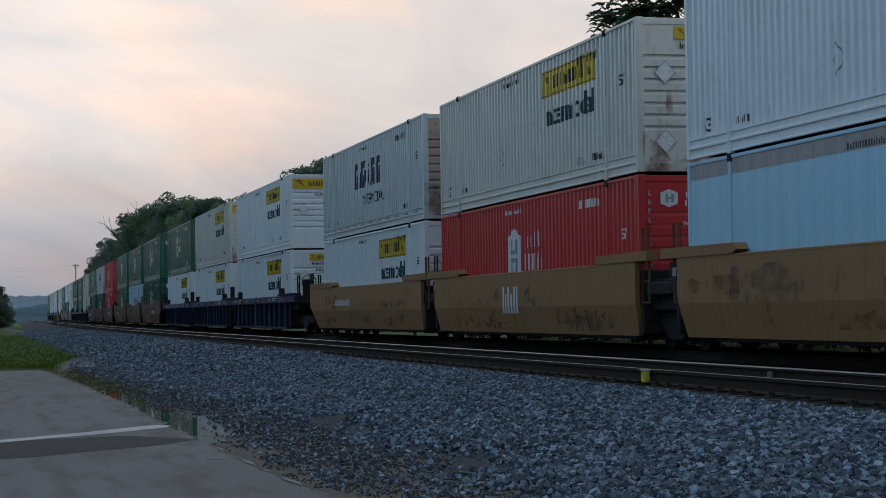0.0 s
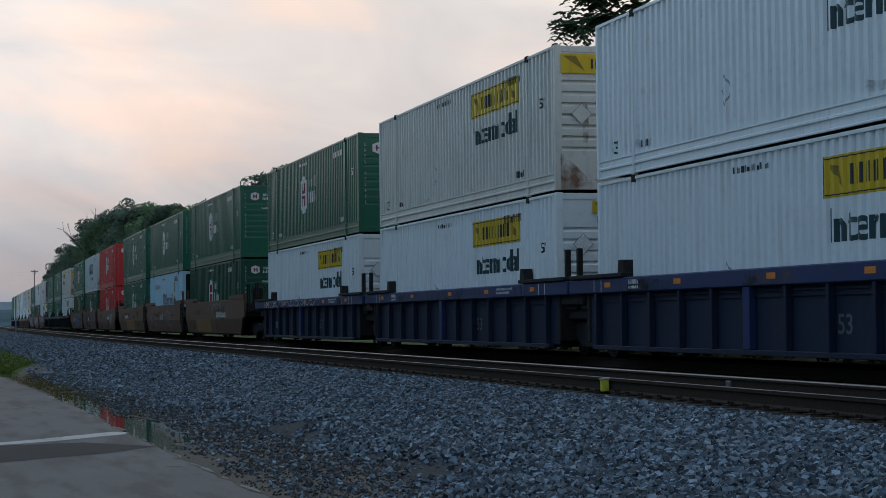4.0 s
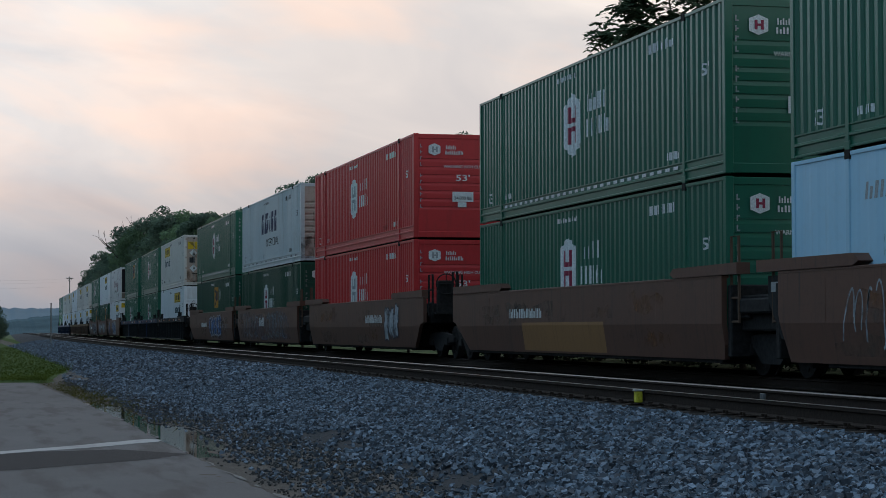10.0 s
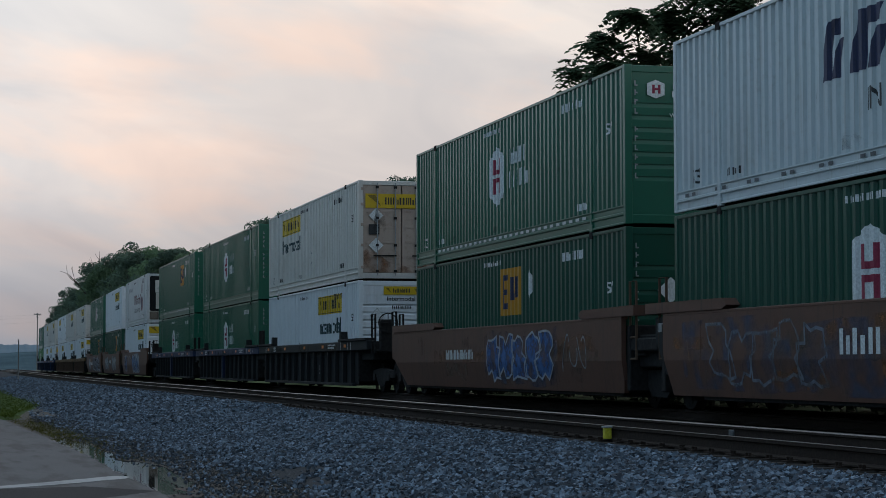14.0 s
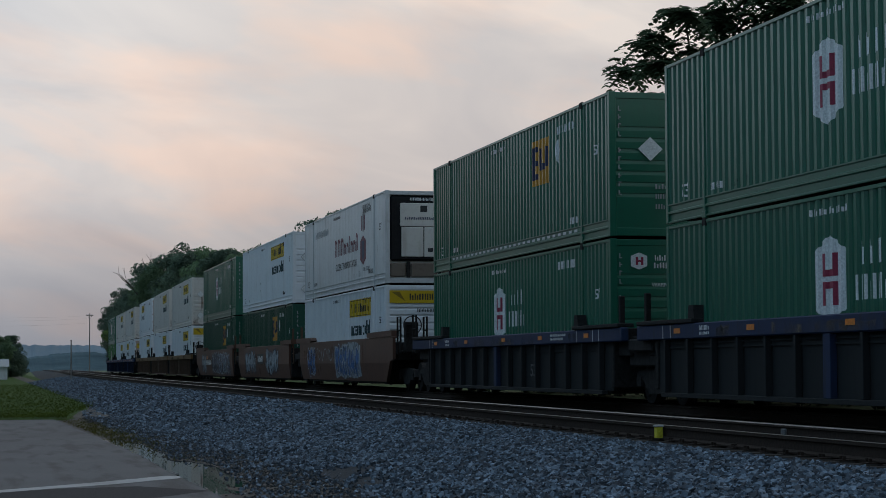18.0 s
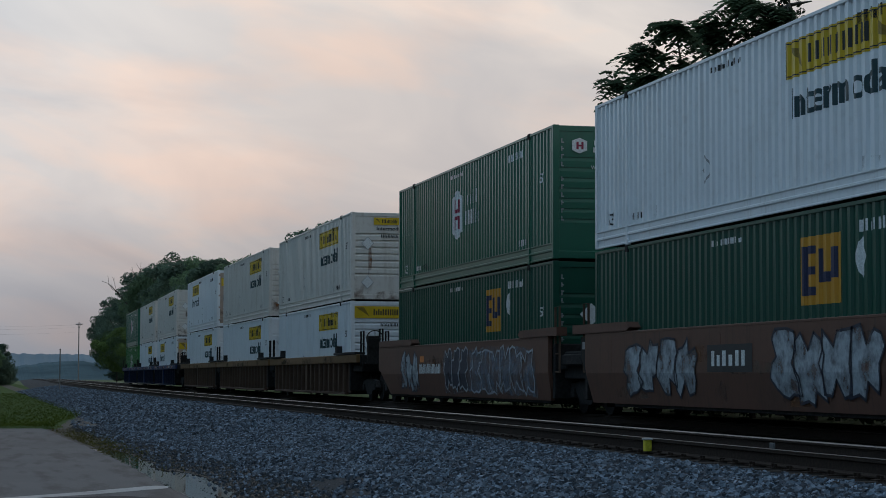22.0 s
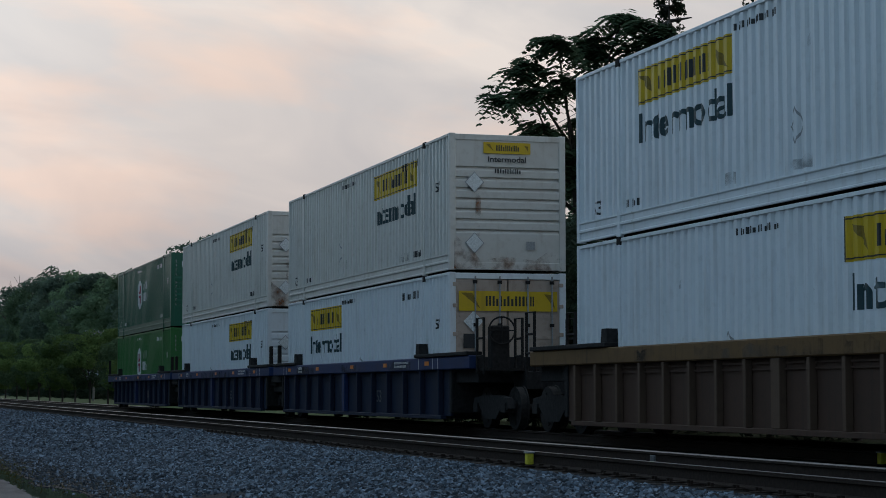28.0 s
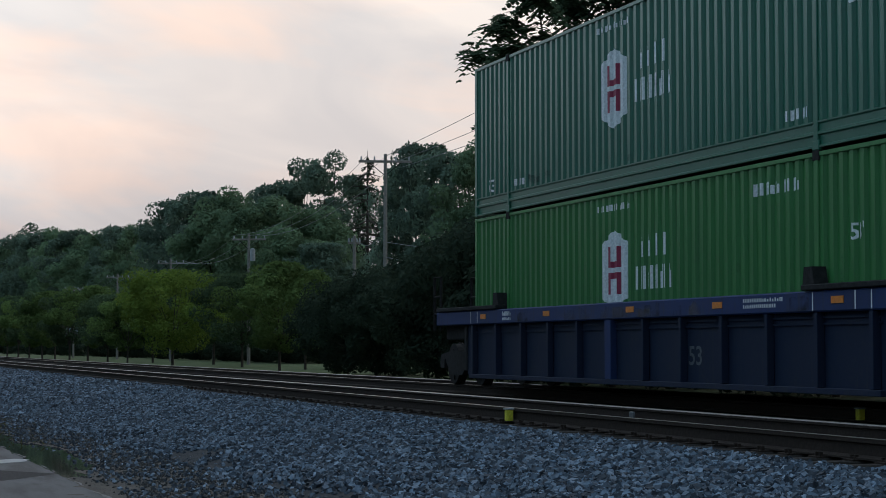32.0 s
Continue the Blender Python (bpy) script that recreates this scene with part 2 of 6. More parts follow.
M = dict(
    white=paint("white_paint", (0.76, 0.79, 0.82), (0.32, 0.28, 0.24), 0.35),
    offwhite=paint("aged_white_paint", (0.66, 0.635, 0.595), (0.3, 0.22, 0.155), 0.55),
    cream=paint("weathered_cream_paint", (0.47, 0.37, 0.31), (0.16, 0.08, 0.04), 0.8),
    swift=paint("pale_grey_paint", (0.55, 0.60, 0.62), (0.25, 0.2, 0.15), 0.45),
    green=paint("dark_green_paint", (0.014, 0.128, 0.078), (0.03, 0.06, 0.045), 0.3, 0.3, gloss=0.5),
    fresh_green=paint("grass_green_paint", (0.045, 0.19, 0.055), (0.05, 0.06, 0.05), 0.3, 0.35, gloss=0.3),
    deep_green=paint("deep_green_paint", (0.008, 0.074, 0.048), (0.02, 0.04, 0.03), 0.35, 0.35, gloss=0.4),
    red=paint("red_paint", (0.58, 0.038, 0.042), (0.14, 0.03, 0.025), 0.35, 0.38, gloss=0.35),
    brown=paint("brown_car_paint", (0.31, 0.160, 0.070), (0.14, 0.083, 0.046), 0.6, 0.5, gloss=0.15),
    rust_brown=paint("rust_brown_car_paint", (0.14, 0.071, 0.052), (0.058, 0.045, 0.040), 0.95, 0.5, gloss=0.15),
    rib_brown=paint("rusted_rib_plate_paint", (0.092, 0.054, 0.040), (0.054, 0.040, 0.033), 0.9, 0.6, gloss=0.1),
    rib_edge=paint("worn_rib_paint", (0.125, 0.081, 0.058), (0.06, 0.042, 0.034), 0.9, 0.6, gloss=0.08),
    ochre=paint("worn_ochre_sill_paint", (0.175, 0.100, 0.045), (0.05, 0.033, 0.023), 0.9, 0.55, gloss=0.1),
    blue=paint("blue_car_paint", (0.024, 0.044, 0.125), (0.045, 0.044, 0.05), 0.8, 0.5, gloss=0.1),
    dull_blue=paint("dull_grey_blue_paint", (0.026, 0.040, 0.088), (0.033, 0.032, 0.035), 0.9, 0.55, gloss=0.1),
    pale_blue=paint("pale_blue_paint", (0.38, 0.62, 0.78), (0.30, 0.36, 0.40), 0.3),
    grime=paint("grimy_blue_black_paint", (0.018, 0.026, 0.052), (0.038, 0.041, 0.048), 0.9, 0.6, gloss=0.1),
    sooty=paint("sooty_grey_paint", (0.030, 0.032, 0.034), (0.022, 0.021, 0.020), 0.9, 0.65, gloss=0.06),
    steel_dark=plain("dark_steel", (0.028, 0.026, 0.026), 0.85, 0.0, 0.3, 12, 0.4, 0.15),
    rust_stain=spray("rust_stain", (0.30, 0.115, 0.04), 0.44, 0.74),
    soot_stain=spray("soot_stain", (0.03, 0.026, 0.022), 0.42, 0.75),
    scuff=spray("scuffed_paint", (0.12, 0.11, 0.10), 0.5, 0.95),
    bare=plain("greasy_iron", (0.027, 0.024, 0.023), 0.85, 0.0, 0.3, 14, 0.4, 0.15),
    roofing=paint("container_roof_metal", (0.45, 0.46, 0.47), (0.2, 0.16, 0.13), 0.6),
    yellow=paint("yellow_sign_paint", (0.66, 0.44, 0.02), (0.2, 0.13, 0.04), 0.35),
    orange=plain("orange_reflector", (0.75, 0.22, 0.03), 0.4),
    ink=plain("dark_lettering", (0.02, 0.022, 0.026), 0.55),
    teal_ink=plain("dark_teal_lettering", (0.012, 0.045, 0.055), 0.55),
    navy=plain("navy_lettering", (0.016, 0.022, 0.075), 0.55),
    maroon=plain("maroon_lettering", (0.16, 0.03, 0.05), 0.55),
    logo_red=plain("red_lettering", (0.30, 0.02, 0.06), 0.55),
    decal=plain("white_lettering", (0.72, 0.74, 0.74), 0.55),
    grey_decal=plain("grey_lettering", (0.33, 0.34, 0.35), 0.55),
    faded_line=spray("faded_spray_line", (0.26, 0.28, 0.33), 0.25, 0.6),
    thin_pale=spray("thin_pale_spray", (0.27, 0.30, 0.37), 0.4, 0.78),
    dim_decal=plain("dirty_grey_lettering", (0.10, 0.105, 0.11), 0.6),
    blue_spray=spray("blue_spray_paint", (0.055, 0.17, 0.44), 0.34, 0.62),
    pale_spray=spray("pale_spray_paint", (0.42, 0.47, 0.52), 0.3, 0.56),
    line_spray=spray("white_spray_line", (0.5, 0.52, 0.58), 0.2, 0.4),
    ink_spray=spray("dark_spray_line", (0.03, 0.035, 0.06), 0.2, 0.45),
    faded_spray=spray("faded_blue_spray", (0.07, 0.11, 0.20), 0.45, 0.85),
    walnut_leaf=leafy("walnut_leaf_green", (0.085, 0.135, 0.08), (0.12, 0.175, 0.095)),
    rail_side=plain("rusty_rail", (0.032, 0.021, 0.016), 0.85, 0.0, 0.3, 20, 0.35, 0.2),
    rail_head=plain("polished_rail_head", (0.24, 0.225, 0.215), 0.38, 1.0, 0.05, 60, 0.1),
    tie=plain("weathered_tie", (0.030, 0.025, 0.022), 0.9, 0, 0.5, 10, 0.4, 0.2),
    marker=plain("yellow_marker_paint", (0.62, 0.55, 0.04), 0.5),
    bark=plain("bark", (0.05, 0.042, 0.034), 0.9, 0, 0.6, 6),
    pole_wood=plain("grey_pole_wood", (0.23, 0.21, 0.19), 0.85, 0, 0.4, 9),
    # far woodland leaves, paled so that distance haze is in their colour
    leaf=leafy("leaf_green", (0.15, 0.23, 0.13), (0.19, 0.27, 0.16)),
    leaf_bright=leafy("leaf_yellow_green", (0.17, 0.255, 0.05), (0.25, 0.32, 0.07)),
    leaf_mid=leafy("leaf_mid_green", (0.125, 0.195, 0.06), (0.17, 0.24, 0.08)),
    # paled and blued as well, to stand in for haze over far trees
    leaf_hazed=leafy("leaf_dark_green", (0.14, 0.20, 0.15), (0.17, 0.235, 0.165)),
    park_leaf=leafy("park_leaf_green", (0.085, 0.135, 0.07), (0.12, 0.17, 0.085)),
    shrub_leaf=leafy("shrub_leaf_green", (0.045, 0.068, 0.045), (0.065, 0.09, 0.055)),
    needle=leafy("needle_green", (0.03, 0.05, 0.03), (0.045, 0.06, 0.036)),
    wire_metal=plain("grey_wire", (0.2, 0.2, 0.2), 0.6),
)


# ---- mesh helpers ----
def link_mesh(name, bm, mat):
    me = bpy.data.meshes.new(name)
    bm.to_mesh(me)
    bm.free()
    me.materials.append(mat)
    return me


def part(name, bm, mat, parent, label=""):
    ob = new(name, bm if isinstance(bm, bpy.types.Mesh) else link_mesh(name, bm, mat))
    ob.parent = parent
    if name.endswith("_print") or name in ("lettering", "warning", "spray_paint", "reflective_tape", "sign_corner"):
        tagged(ob, kind="stuff")
    return tagged(ob, label) if label else ob


def box(bm, x0, x1, y0, y1, z0, z1, bevel=0.0):
    vs = [bm.verts.new((x, y, z)) for x in (x0, x1) for y in (y0, y1) for z in (z0, z1)]
    fs = [bm.faces.new([vs[i] for i in f]) for f in ((0, 1, 3, 2), (4, 6, 7, 5), (0, 4, 5, 1), (2, 3, 7, 6), (0, 2, 6, 4), (1, 5, 7, 3))]
    if bevel:
        es = list({e for f in fs for e in f.edges})
        bmesh.ops.bevel(bm, geom=es, offset=bevel, segments=1, affect="EDGES")
    return bm


def boxes(*dims, bevel=0.0):
    bm = bmesh.new()
    for d in dims:
        box(bm, *d, bevel=bevel)
    return bm


def rod(bm, p, q, r0, r1=None, seg=8):
    p, q = Vector(p), Vector(q)
    d = q - p
    m = Matrix.Translation((p + q) / 2) @ d.to_track_quat("Z", "Y").to_matrix().to_4x4()
    bmesh.ops.create_cone(bm, cap_ends=True, segments=seg, radius1=r0, radius2=r0 if r1 is None else r1, depth=d.length, matrix=m)
    return bm


def prism(bm, outline, y0, y1):
    """A plate with an outline in x and z, from y0 to y1."""
    a = [bm.verts.new((x, y0, z)) for x, z in outline]
    b = [bm.verts.new((x, y1, z)) for x, z in outline]
    bm.faces.new(a)
    bm.faces.new(b[::-1])
    for i in range(len(a)):
        j = (i + 1) % len(a)
        bm.faces.new((a[j], a[i], b[i], b[j]))
    return bm


def tube(pts, r):
    """One bent round bar through the points of an upright plane along x."""
    bm = bmesh.new()
    pts = [Vector(p) for p in pts]
    rings = []
    for i, p in enumerate(pts):
        d = (pts[min(i + 1, len(pts) - 1)] - pts[max(i - 1, 0)]).normalized()
        across, over = Vector((0, 1, 0)), d.cross(Vector((0, 1, 0)))
        rings.append([bm.verts.new(p + (across * math.cos(k * math.tau / 6) + over * math.sin(k * math.tau / 6)) * r) for k in range(6)])
    for a, b in zip(rings, rings[1:]):
        for k in range(6):
            bm.faces.new((a[k], a[(k + 1) % 6], b[(k + 1) % 6], b[k]))
    bm.faces.new(rings[0][::-1])
    bm.faces.new(rings[-1])
    return bm


def along_x(x0, x1, prof):
    """One bar of the profile (y, z) from x0 to x1."""
    bm = bmesh.new()
    rows = [[bm.verts.new((x, y, z)) for y, z in prof] for x in (x0, x1)]
    for i in range(len(prof)):
        j = (i + 1) % len(prof)
        bm.faces.new((rows[0][i], rows[0][j], rows[1][j], rows[1][i]))
    for r in rows:
        bm.faces.new(r)
    bmesh.ops.recalc_face_normals(bm, faces=bm.faces[:])
    return bm


# ---- containers ----
LONG, HIGH, WIDE, POST = 16.15, 2.896, 2.59, 1.98
FACE = -WIDE / 2


def wave(x0, x1, pitch, depth, flat=0.365):
    """Breaks of a trapezoid corrugation between x0 and x1: (x, depth below the face)."""
    n = max(1, round((x1 - x0) / pitch))
    p = (x1 - x0) / n
    pts = [(x0, 0.0)]
    for i in range(n):
        a = x0 + i * p
        pts += [(a + p * flat, 0.0), (a + p * 0.5, depth), (a + p * (0.5 + flat), depth), (a + p, 0.0)]
    return pts


class Side:
    """The profile of a container's long side."""

    def __init__(self, pitch, depth):
        self.bays = [(0.07, POST - 0.06), (POST + 0.06, LONG - POST - 0.06), (LONG - POST + 0.06, LONG - 0.07)]
        self.waves = [wave(a, b, pitch, depth) for a, b in self.bays]
        self.flat = [p for w in self.waves for p in w]
        self.xs, self.ds = [p[0] for p in self.flat], [p[1] for p in self.flat]

    def y(self, x):
        return FACE + 0.018 + float(np.interp(x, self.xs, self.ds))

    def panel(self, mirror=False):
        bm = bmesh.new()
        z0, z1 = 0.345, HIGH - 0.062
        for w in self.waves:
            rows = []
            for x, d in w:
                y = FACE + 0.018 + d
                if mirror:
                    y = -y
                rows.append((bm.verts.new((x, y, z0)), bm.verts.new((x, y, z1))))
            for (a, b), (c, d) in zip(rows, rows[1:]):
                bm.faces.new((a, c, d, b) if not mirror else (a, b, d, c))
        return bm


SIDES = {"fine": Side(0.272, 0.045), "wide": Side(0.40, 0.045), "smooth": Side(0.60, 0.006)}


def on_side(bm, side, lift=0.005):
    """Lays flat artwork (x, z) onto a corrugated side."""
    xs = [v.co.x for v in bm.verts]
    lo, hi = min(xs), max(xs)
    for x in side.xs:
        if lo < x < hi:
            bmesh.ops.bisect_plane(bm, geom=bm.verts[:] + bm.edges[:] + bm.faces[:], plane_co=(x, 0, 0), plane_no=(1, 0, 0), dist=1e-5)
    for v in bm.verts:
        v.co.y = side.y(v.co.x) - lift
    return bm


def on_end(bm, lift=0.03):
    """Turns flat artwork (x, z) into the plane of the container's leading end; x becomes the way across."""
    for v in bm.verts:
        v.co = Vector((LONG + lift, v.co.x + FACE, v.co.z))
    return bm


def flat_poly(*outlines):
    bm = bmesh.new()
    for o in outlines:
        bm.faces.new([bm.verts.new((x, 0, z)) for x, z in o])
    return bm


def rect(x0, x1, z0, z1, slant=0.0):
    return [(x0, z0), (x1, z0), (x1 + slant * (z1 - z0), z1), (x0 + slant * (z1 - z0), z1)]


def lettering(text, x0, x1, z0, z1, bold=0.012):
    """Flat letters that fill a rectangle."""
    cu = bpy.data.curves.new("letters", "FONT")
    cu.body, cu.offset = text, bold
    ob = bpy.data.objects.new("letters", cu)
    scene.collection.objects.link(ob)
    bpy.context.view_layer.update()
    me = bpy.data.meshes.new_from_object(ob.evaluated_get(bpy.context.evaluated_depsgraph_get()))
    bpy.data.objects.remove(ob)
    bpy.data.curves.remove(cu)
    bm = bmesh.new()
    bm.from_mesh(me)
    bpy.data.meshes.remove(me)
    xs, ys = [v.co.x for v in bm.verts], [v.co.y for v in bm.verts]
    for v in bm.verts:
        v.co = Vector((x0 + (v.co.x - min(xs)) / (max(xs) - min(xs)) * (x1 - x0), 0, z0 + (v.co.y - min(ys)) / (max(ys) - min(ys)) * (z1 - z0)))
    bmesh.ops.dissolve_limit(bm, angle_limit=0.02, verts=bm.verts[:], edges=bm.edges[:])
    return bm


def blocks(x0, x1, z0, z1, n, seed, slant=0.0, gap=0.22):
    """A row of plain bars in place of a name or a number."""
    rnd = random.Random(seed)
    w = [rnd.uniform(0.7, 1.2) for _ in range(n)]
    k = (x1 - x0) / sum(w)
    out, x = [], x0
    for a in w:
        tall = 1.0 if rnd.random() < 0.6 else 0.72
        w1 = a * k * (1 - gap)
        for u0, u1 in ((0.0, 0.36), (0.64, 1.0)):
            out.append(rect(x + w1 * u0, x + w1 * u1, z0, z0 + (z1 - z0) * (tall if u0 else 1.0), slant))
        x += a * k
    return out


def badge(x, z0, z1, w):
    """The elongated hexagon of a trade mark, as a plain shape."""
    h = z1 - z0
    return [(x + w / 2, z0), (x + w, z0 + h * 0.2), (x + w, z1 - h * 0.2), (x + w / 2, z1), (x, z1 - h * 0.2), (x, z0 + h * 0.2)]


def rhomb(x, z, w, h):
    return [(x, z - h), (x + w, z), (x, z + h), (x - w, z)]


def container_shell(mat, side, roof_mat, name="shipping_container"):
    ob = new(name)
    part("side_panel", side.panel(), mat, ob)
    part("side_panel", side.panel(True), mat, ob)
    for s in (-1, 1):
        y0, y1 = (FACE, FACE + 0.06) if s < 0 else (-FACE - 0.06, -FACE)
        out = y0 if s < 0 else y1
        prof = [(0.004, 0.006), (0.004, 0.03), (0.032, 0.045), (0.032, 0.16), (0.0, 0.172), (0.0, 0.205), (0.024, 0.222), (0.024, 0.308), (0.0, 0.325), (0.0, 0.346), (0.066, 0.346), (0.066, 0.006)]
        part("bottom_rail", along_x(0.12, LONG - 0.12, [(out - s * d, z) for d, z in prof]), mat, ob)
        part("top_rail", boxes((0.12, LONG - 0.12, y0 + 0.003 * (s < 0), y1 - 0.003 * (s > 0), HIGH - 0.062, HIGH - 0.003), bevel=0.006), mat, ob)
        for x in (0.0, LONG - 0.13):
            part("corner_post", boxes((x, x + 0.13, y0 - 0.002, y1 + 0.08 if s < 0 else y1 + 0.002, 0.0, HIGH) if s < 0 else
                                      (x, x + 0.13, y0 - 0.08, y1 + 0.002, 0.0, HIGH), bevel=0.01), mat, ob)
        for x in (POST - 0.06, LONG - POST - 0.06):
            part("lifting_post", boxes((x, x + 0.12, y0 - 0.004, y1 + 0.004, 0.004, HIGH - 0.006), bevel=0.01), mat, ob)
            part("corner_casting", boxes((x - 0.03, x + 0.15, y0 - 0.008, y1 + 0.05 if s < 0 else y1 + 0.008, HIGH - 0.12, HIGH + 0.02) if s < 0 else
                                         (x - 0.03, x + 0.15, y0 - 0.05, y1 + 0.008, HIGH - 0.12, HIGH + 0.02), bevel=0.012), M["bare"], ob)
            part("corner_casting", boxes((x - 0.03, x + 0.15, y0 - 0.007, y1 + 0.008, -0.03, 0.10), bevel=0.012), mat, ob)
    roof = bmesh.new()
    zs = wave(0.14, LONG - 0.14, 0.5, 0.018)
    rows = [(roof.verts.new((x, FACE + 0.05, HIGH - 0.02 - d)), roof.verts.new((x, -FACE - 0.05, HIGH - 0.02 - d))) for x, d in zs]
    for (a, b), (c, d) in zip(rows, rows[1:]):
        roof.faces.new((a, c, d, b))
    part("roof", roof, roof_mat, ob)
    part("floor", boxes((0.1, LONG - 0.1, FACE + 0.07, -FACE - 0.07, 0.06, 0.15)), M["bare"], ob)
    part("header", boxes((LONG - 0.10, LONG - 0.004, FACE + 0.13, -FACE - 0.13, HIGH - 0.14, HIGH - 0.015), bevel=0.008), mat, ob)
    part("end_sill", boxes((LONG - 0.10, LONG - 0.004, FACE + 0.13, -FACE - 0.13, 0.01, 0.17), bevel=0.008), mat, ob)
    part("end_wall", boxes((0.02, 0.08, FACE + 0.13, -FACE - 0.13, 0.06, HIGH - 0.06)), mat, ob)
    return ob


def ribbed_end(ob, mat, low=0.17, deep=0.055, pitch=0.222):
    """The leading end: flat bands parted by narrow horizontal grooves."""
    bm = bmesh.new()
    pts = [(low, 0.0)]
    for k in range(7):
        z = 0.78 + pitch * k
        pts += [(z, 0.0), (z + 0.07, deep), (z + 0.086, deep), (z + 0.088, 0.0)]
    pts.append((HIGH - 0.14, 0.0))
    rows = [(bm.verts.new((LONG - 0.02 - d, FACE + 0.13, z)), bm.verts.new((LONG - 0.02 - d, -FACE - 0.13, z))) for z, d in pts]
    for (a, b), (c, d) in zip(rows, rows[1:]):
        bm.faces.new((a, b, d, c))
    return part("end_wall", bm, mat, ob)


def door_end(ob, mat):
    """The leading end: two doors with lock rods."""
    for y0, y1 in ((FACE + 0.14, -0.012), (0.012, -FACE - 0.14)):
        bm = boxes((LONG - 0.07, LONG - 0.02, y0, y1, 0.18, HIGH - 0.15), bevel=0.008)
        d = part("door", bm, mat, ob)
        for z in (0.62, 1.05, 1.5, 1.95, 2.3):
            part("door_rib", boxes((LONG - 0.019, LONG - 0.008, y0 + 0.08, y1 - 0.08, z, z + 0.06)), mat, d)
        for y in (y0 + 0.42, y1 - 0.18):
            part("lock_rod", rod(bmesh.new(), (LONG + 0.025, y, 0.10), (LONG + 0.025, y, HIGH - 0.08), 0.018, seg=8), M["grey_decal"], d)
            for z in (0.19, 0.95, 1.75, HIGH - 0.24):
                part("rod_keeper", boxes((LONG - 0.018, LONG + 0.045, y - 0.04, y + 0.04, z, z + 0.07)), M["bare"], d)
        part("handle", boxes((LONG + 0.02, LONG + 0.045, y0 + 0.3, y1 - 0.15, 0.66, 0.70)), M["bare"], d)
        for z in (0.3, 0.95, 1.55, 2.15, 2.6):
            y = y0 - 0.05 if y0 < 0 and y1 < 0.5 else y1
            part("hinge", boxes((LONG - 0.05, LONG + 0.012, y - 0.02, y + 0.08, z, z + 0.08), bevel=0.006), mat, d)
    return ob


def freight_decals(ob, mat, side, seed, dark):
    ink = M["ink"] if dark else M["decal"]
    part("serial_print", on_side(flat_poly(*blocks(12.3, 13.7, 2.45, 2.62, 7, seed)), side), ink, ob)
    part("serial_print", on_side(flat_poly(*blocks(6.5, 7.9, 2.60, 2.70, 9, seed + 1)), side), ink, ob)
    part("size_mark", on_side(lettering("53'", 15.05, 15.38, 1.72, 1.94), side), ink, ob)
    part("size_mark", on_side(lettering("53'", 0.75, 1.15, 0.42, 0.66), side), ink, ob)
    part("small_print", on_side(flat_poly(*blocks(13.2, 13.95, 0.43, 0.57, 4, seed + 2)), side), ink, ob)
    part("small_print", on_side(flat_poly(*blocks(2.2, 2.9, 0.43, 0.55, 4, seed + 3)), side), ink, ob)
    rnd = random.Random(seed * 7)
    for k in range(7):
        x, z, w, h = rnd.uniform(0.4, 15.6), rnd.uniform(0.5, 2.3), rnd.uniform(0.03, 0.10), rnd.uniform(0.1, 0.4)
        part("scuff_mark", on_side(flat_poly([(x, z), (x + w, z + 0.1 * h), (x + w * 0.7, z + h), (x + 0.1 * w, z + 0.8 * h)]), side, 0.003), M["scuff"], ob)
    for k in range(3):
        x, w = rnd.uniform(1, 14), rnd.uniform(0.3, 0.9)
        part("grime_streak", on_side(flat_poly([(x, 0.40), (x + w, 0.40), (x + w, rnd.uniform(0.5, 0.62)), (x + w * 0.5, rnd.uniform(0.48, 0.6)), (x, rnd.uniform(0.5, 0.62))]), side, 0.003), M["scuff"], ob)


def yellow_plate(y0, y1, z0, z1, seed, ob, n=6):
    part("sign_plate", on_end(flat_poly(rect(y0, y1, z0, z1)), 0.008), M["yellow"], ob, "yellow sign plate")
    q = (y1 - y0) * 0.27
    part("sign_print", on_end(flat_poly(*blocks(y0 + q, y1 - q * 0.85, z0 + (z1 - z0) * 0.25, z0 + (z1 - z0) * 0.75, n, seed)), 0.012), M["ink"], ob)
    part("sign_corner", on_end(flat_poly([(y0 + 0.05, z1 - 0.04), (y0 + q * 0.5, z1 - 0.04), (y0 + q * 0.8, z0 + 0.05)],
                                         [(y1 - 0.05, z0 + 0.05), (y1 - q * 0.5, z1 - 0.05), (y1 - q * 0.2, z1 - 0.07)]), 0.012), M["yellow_dark"], ob)


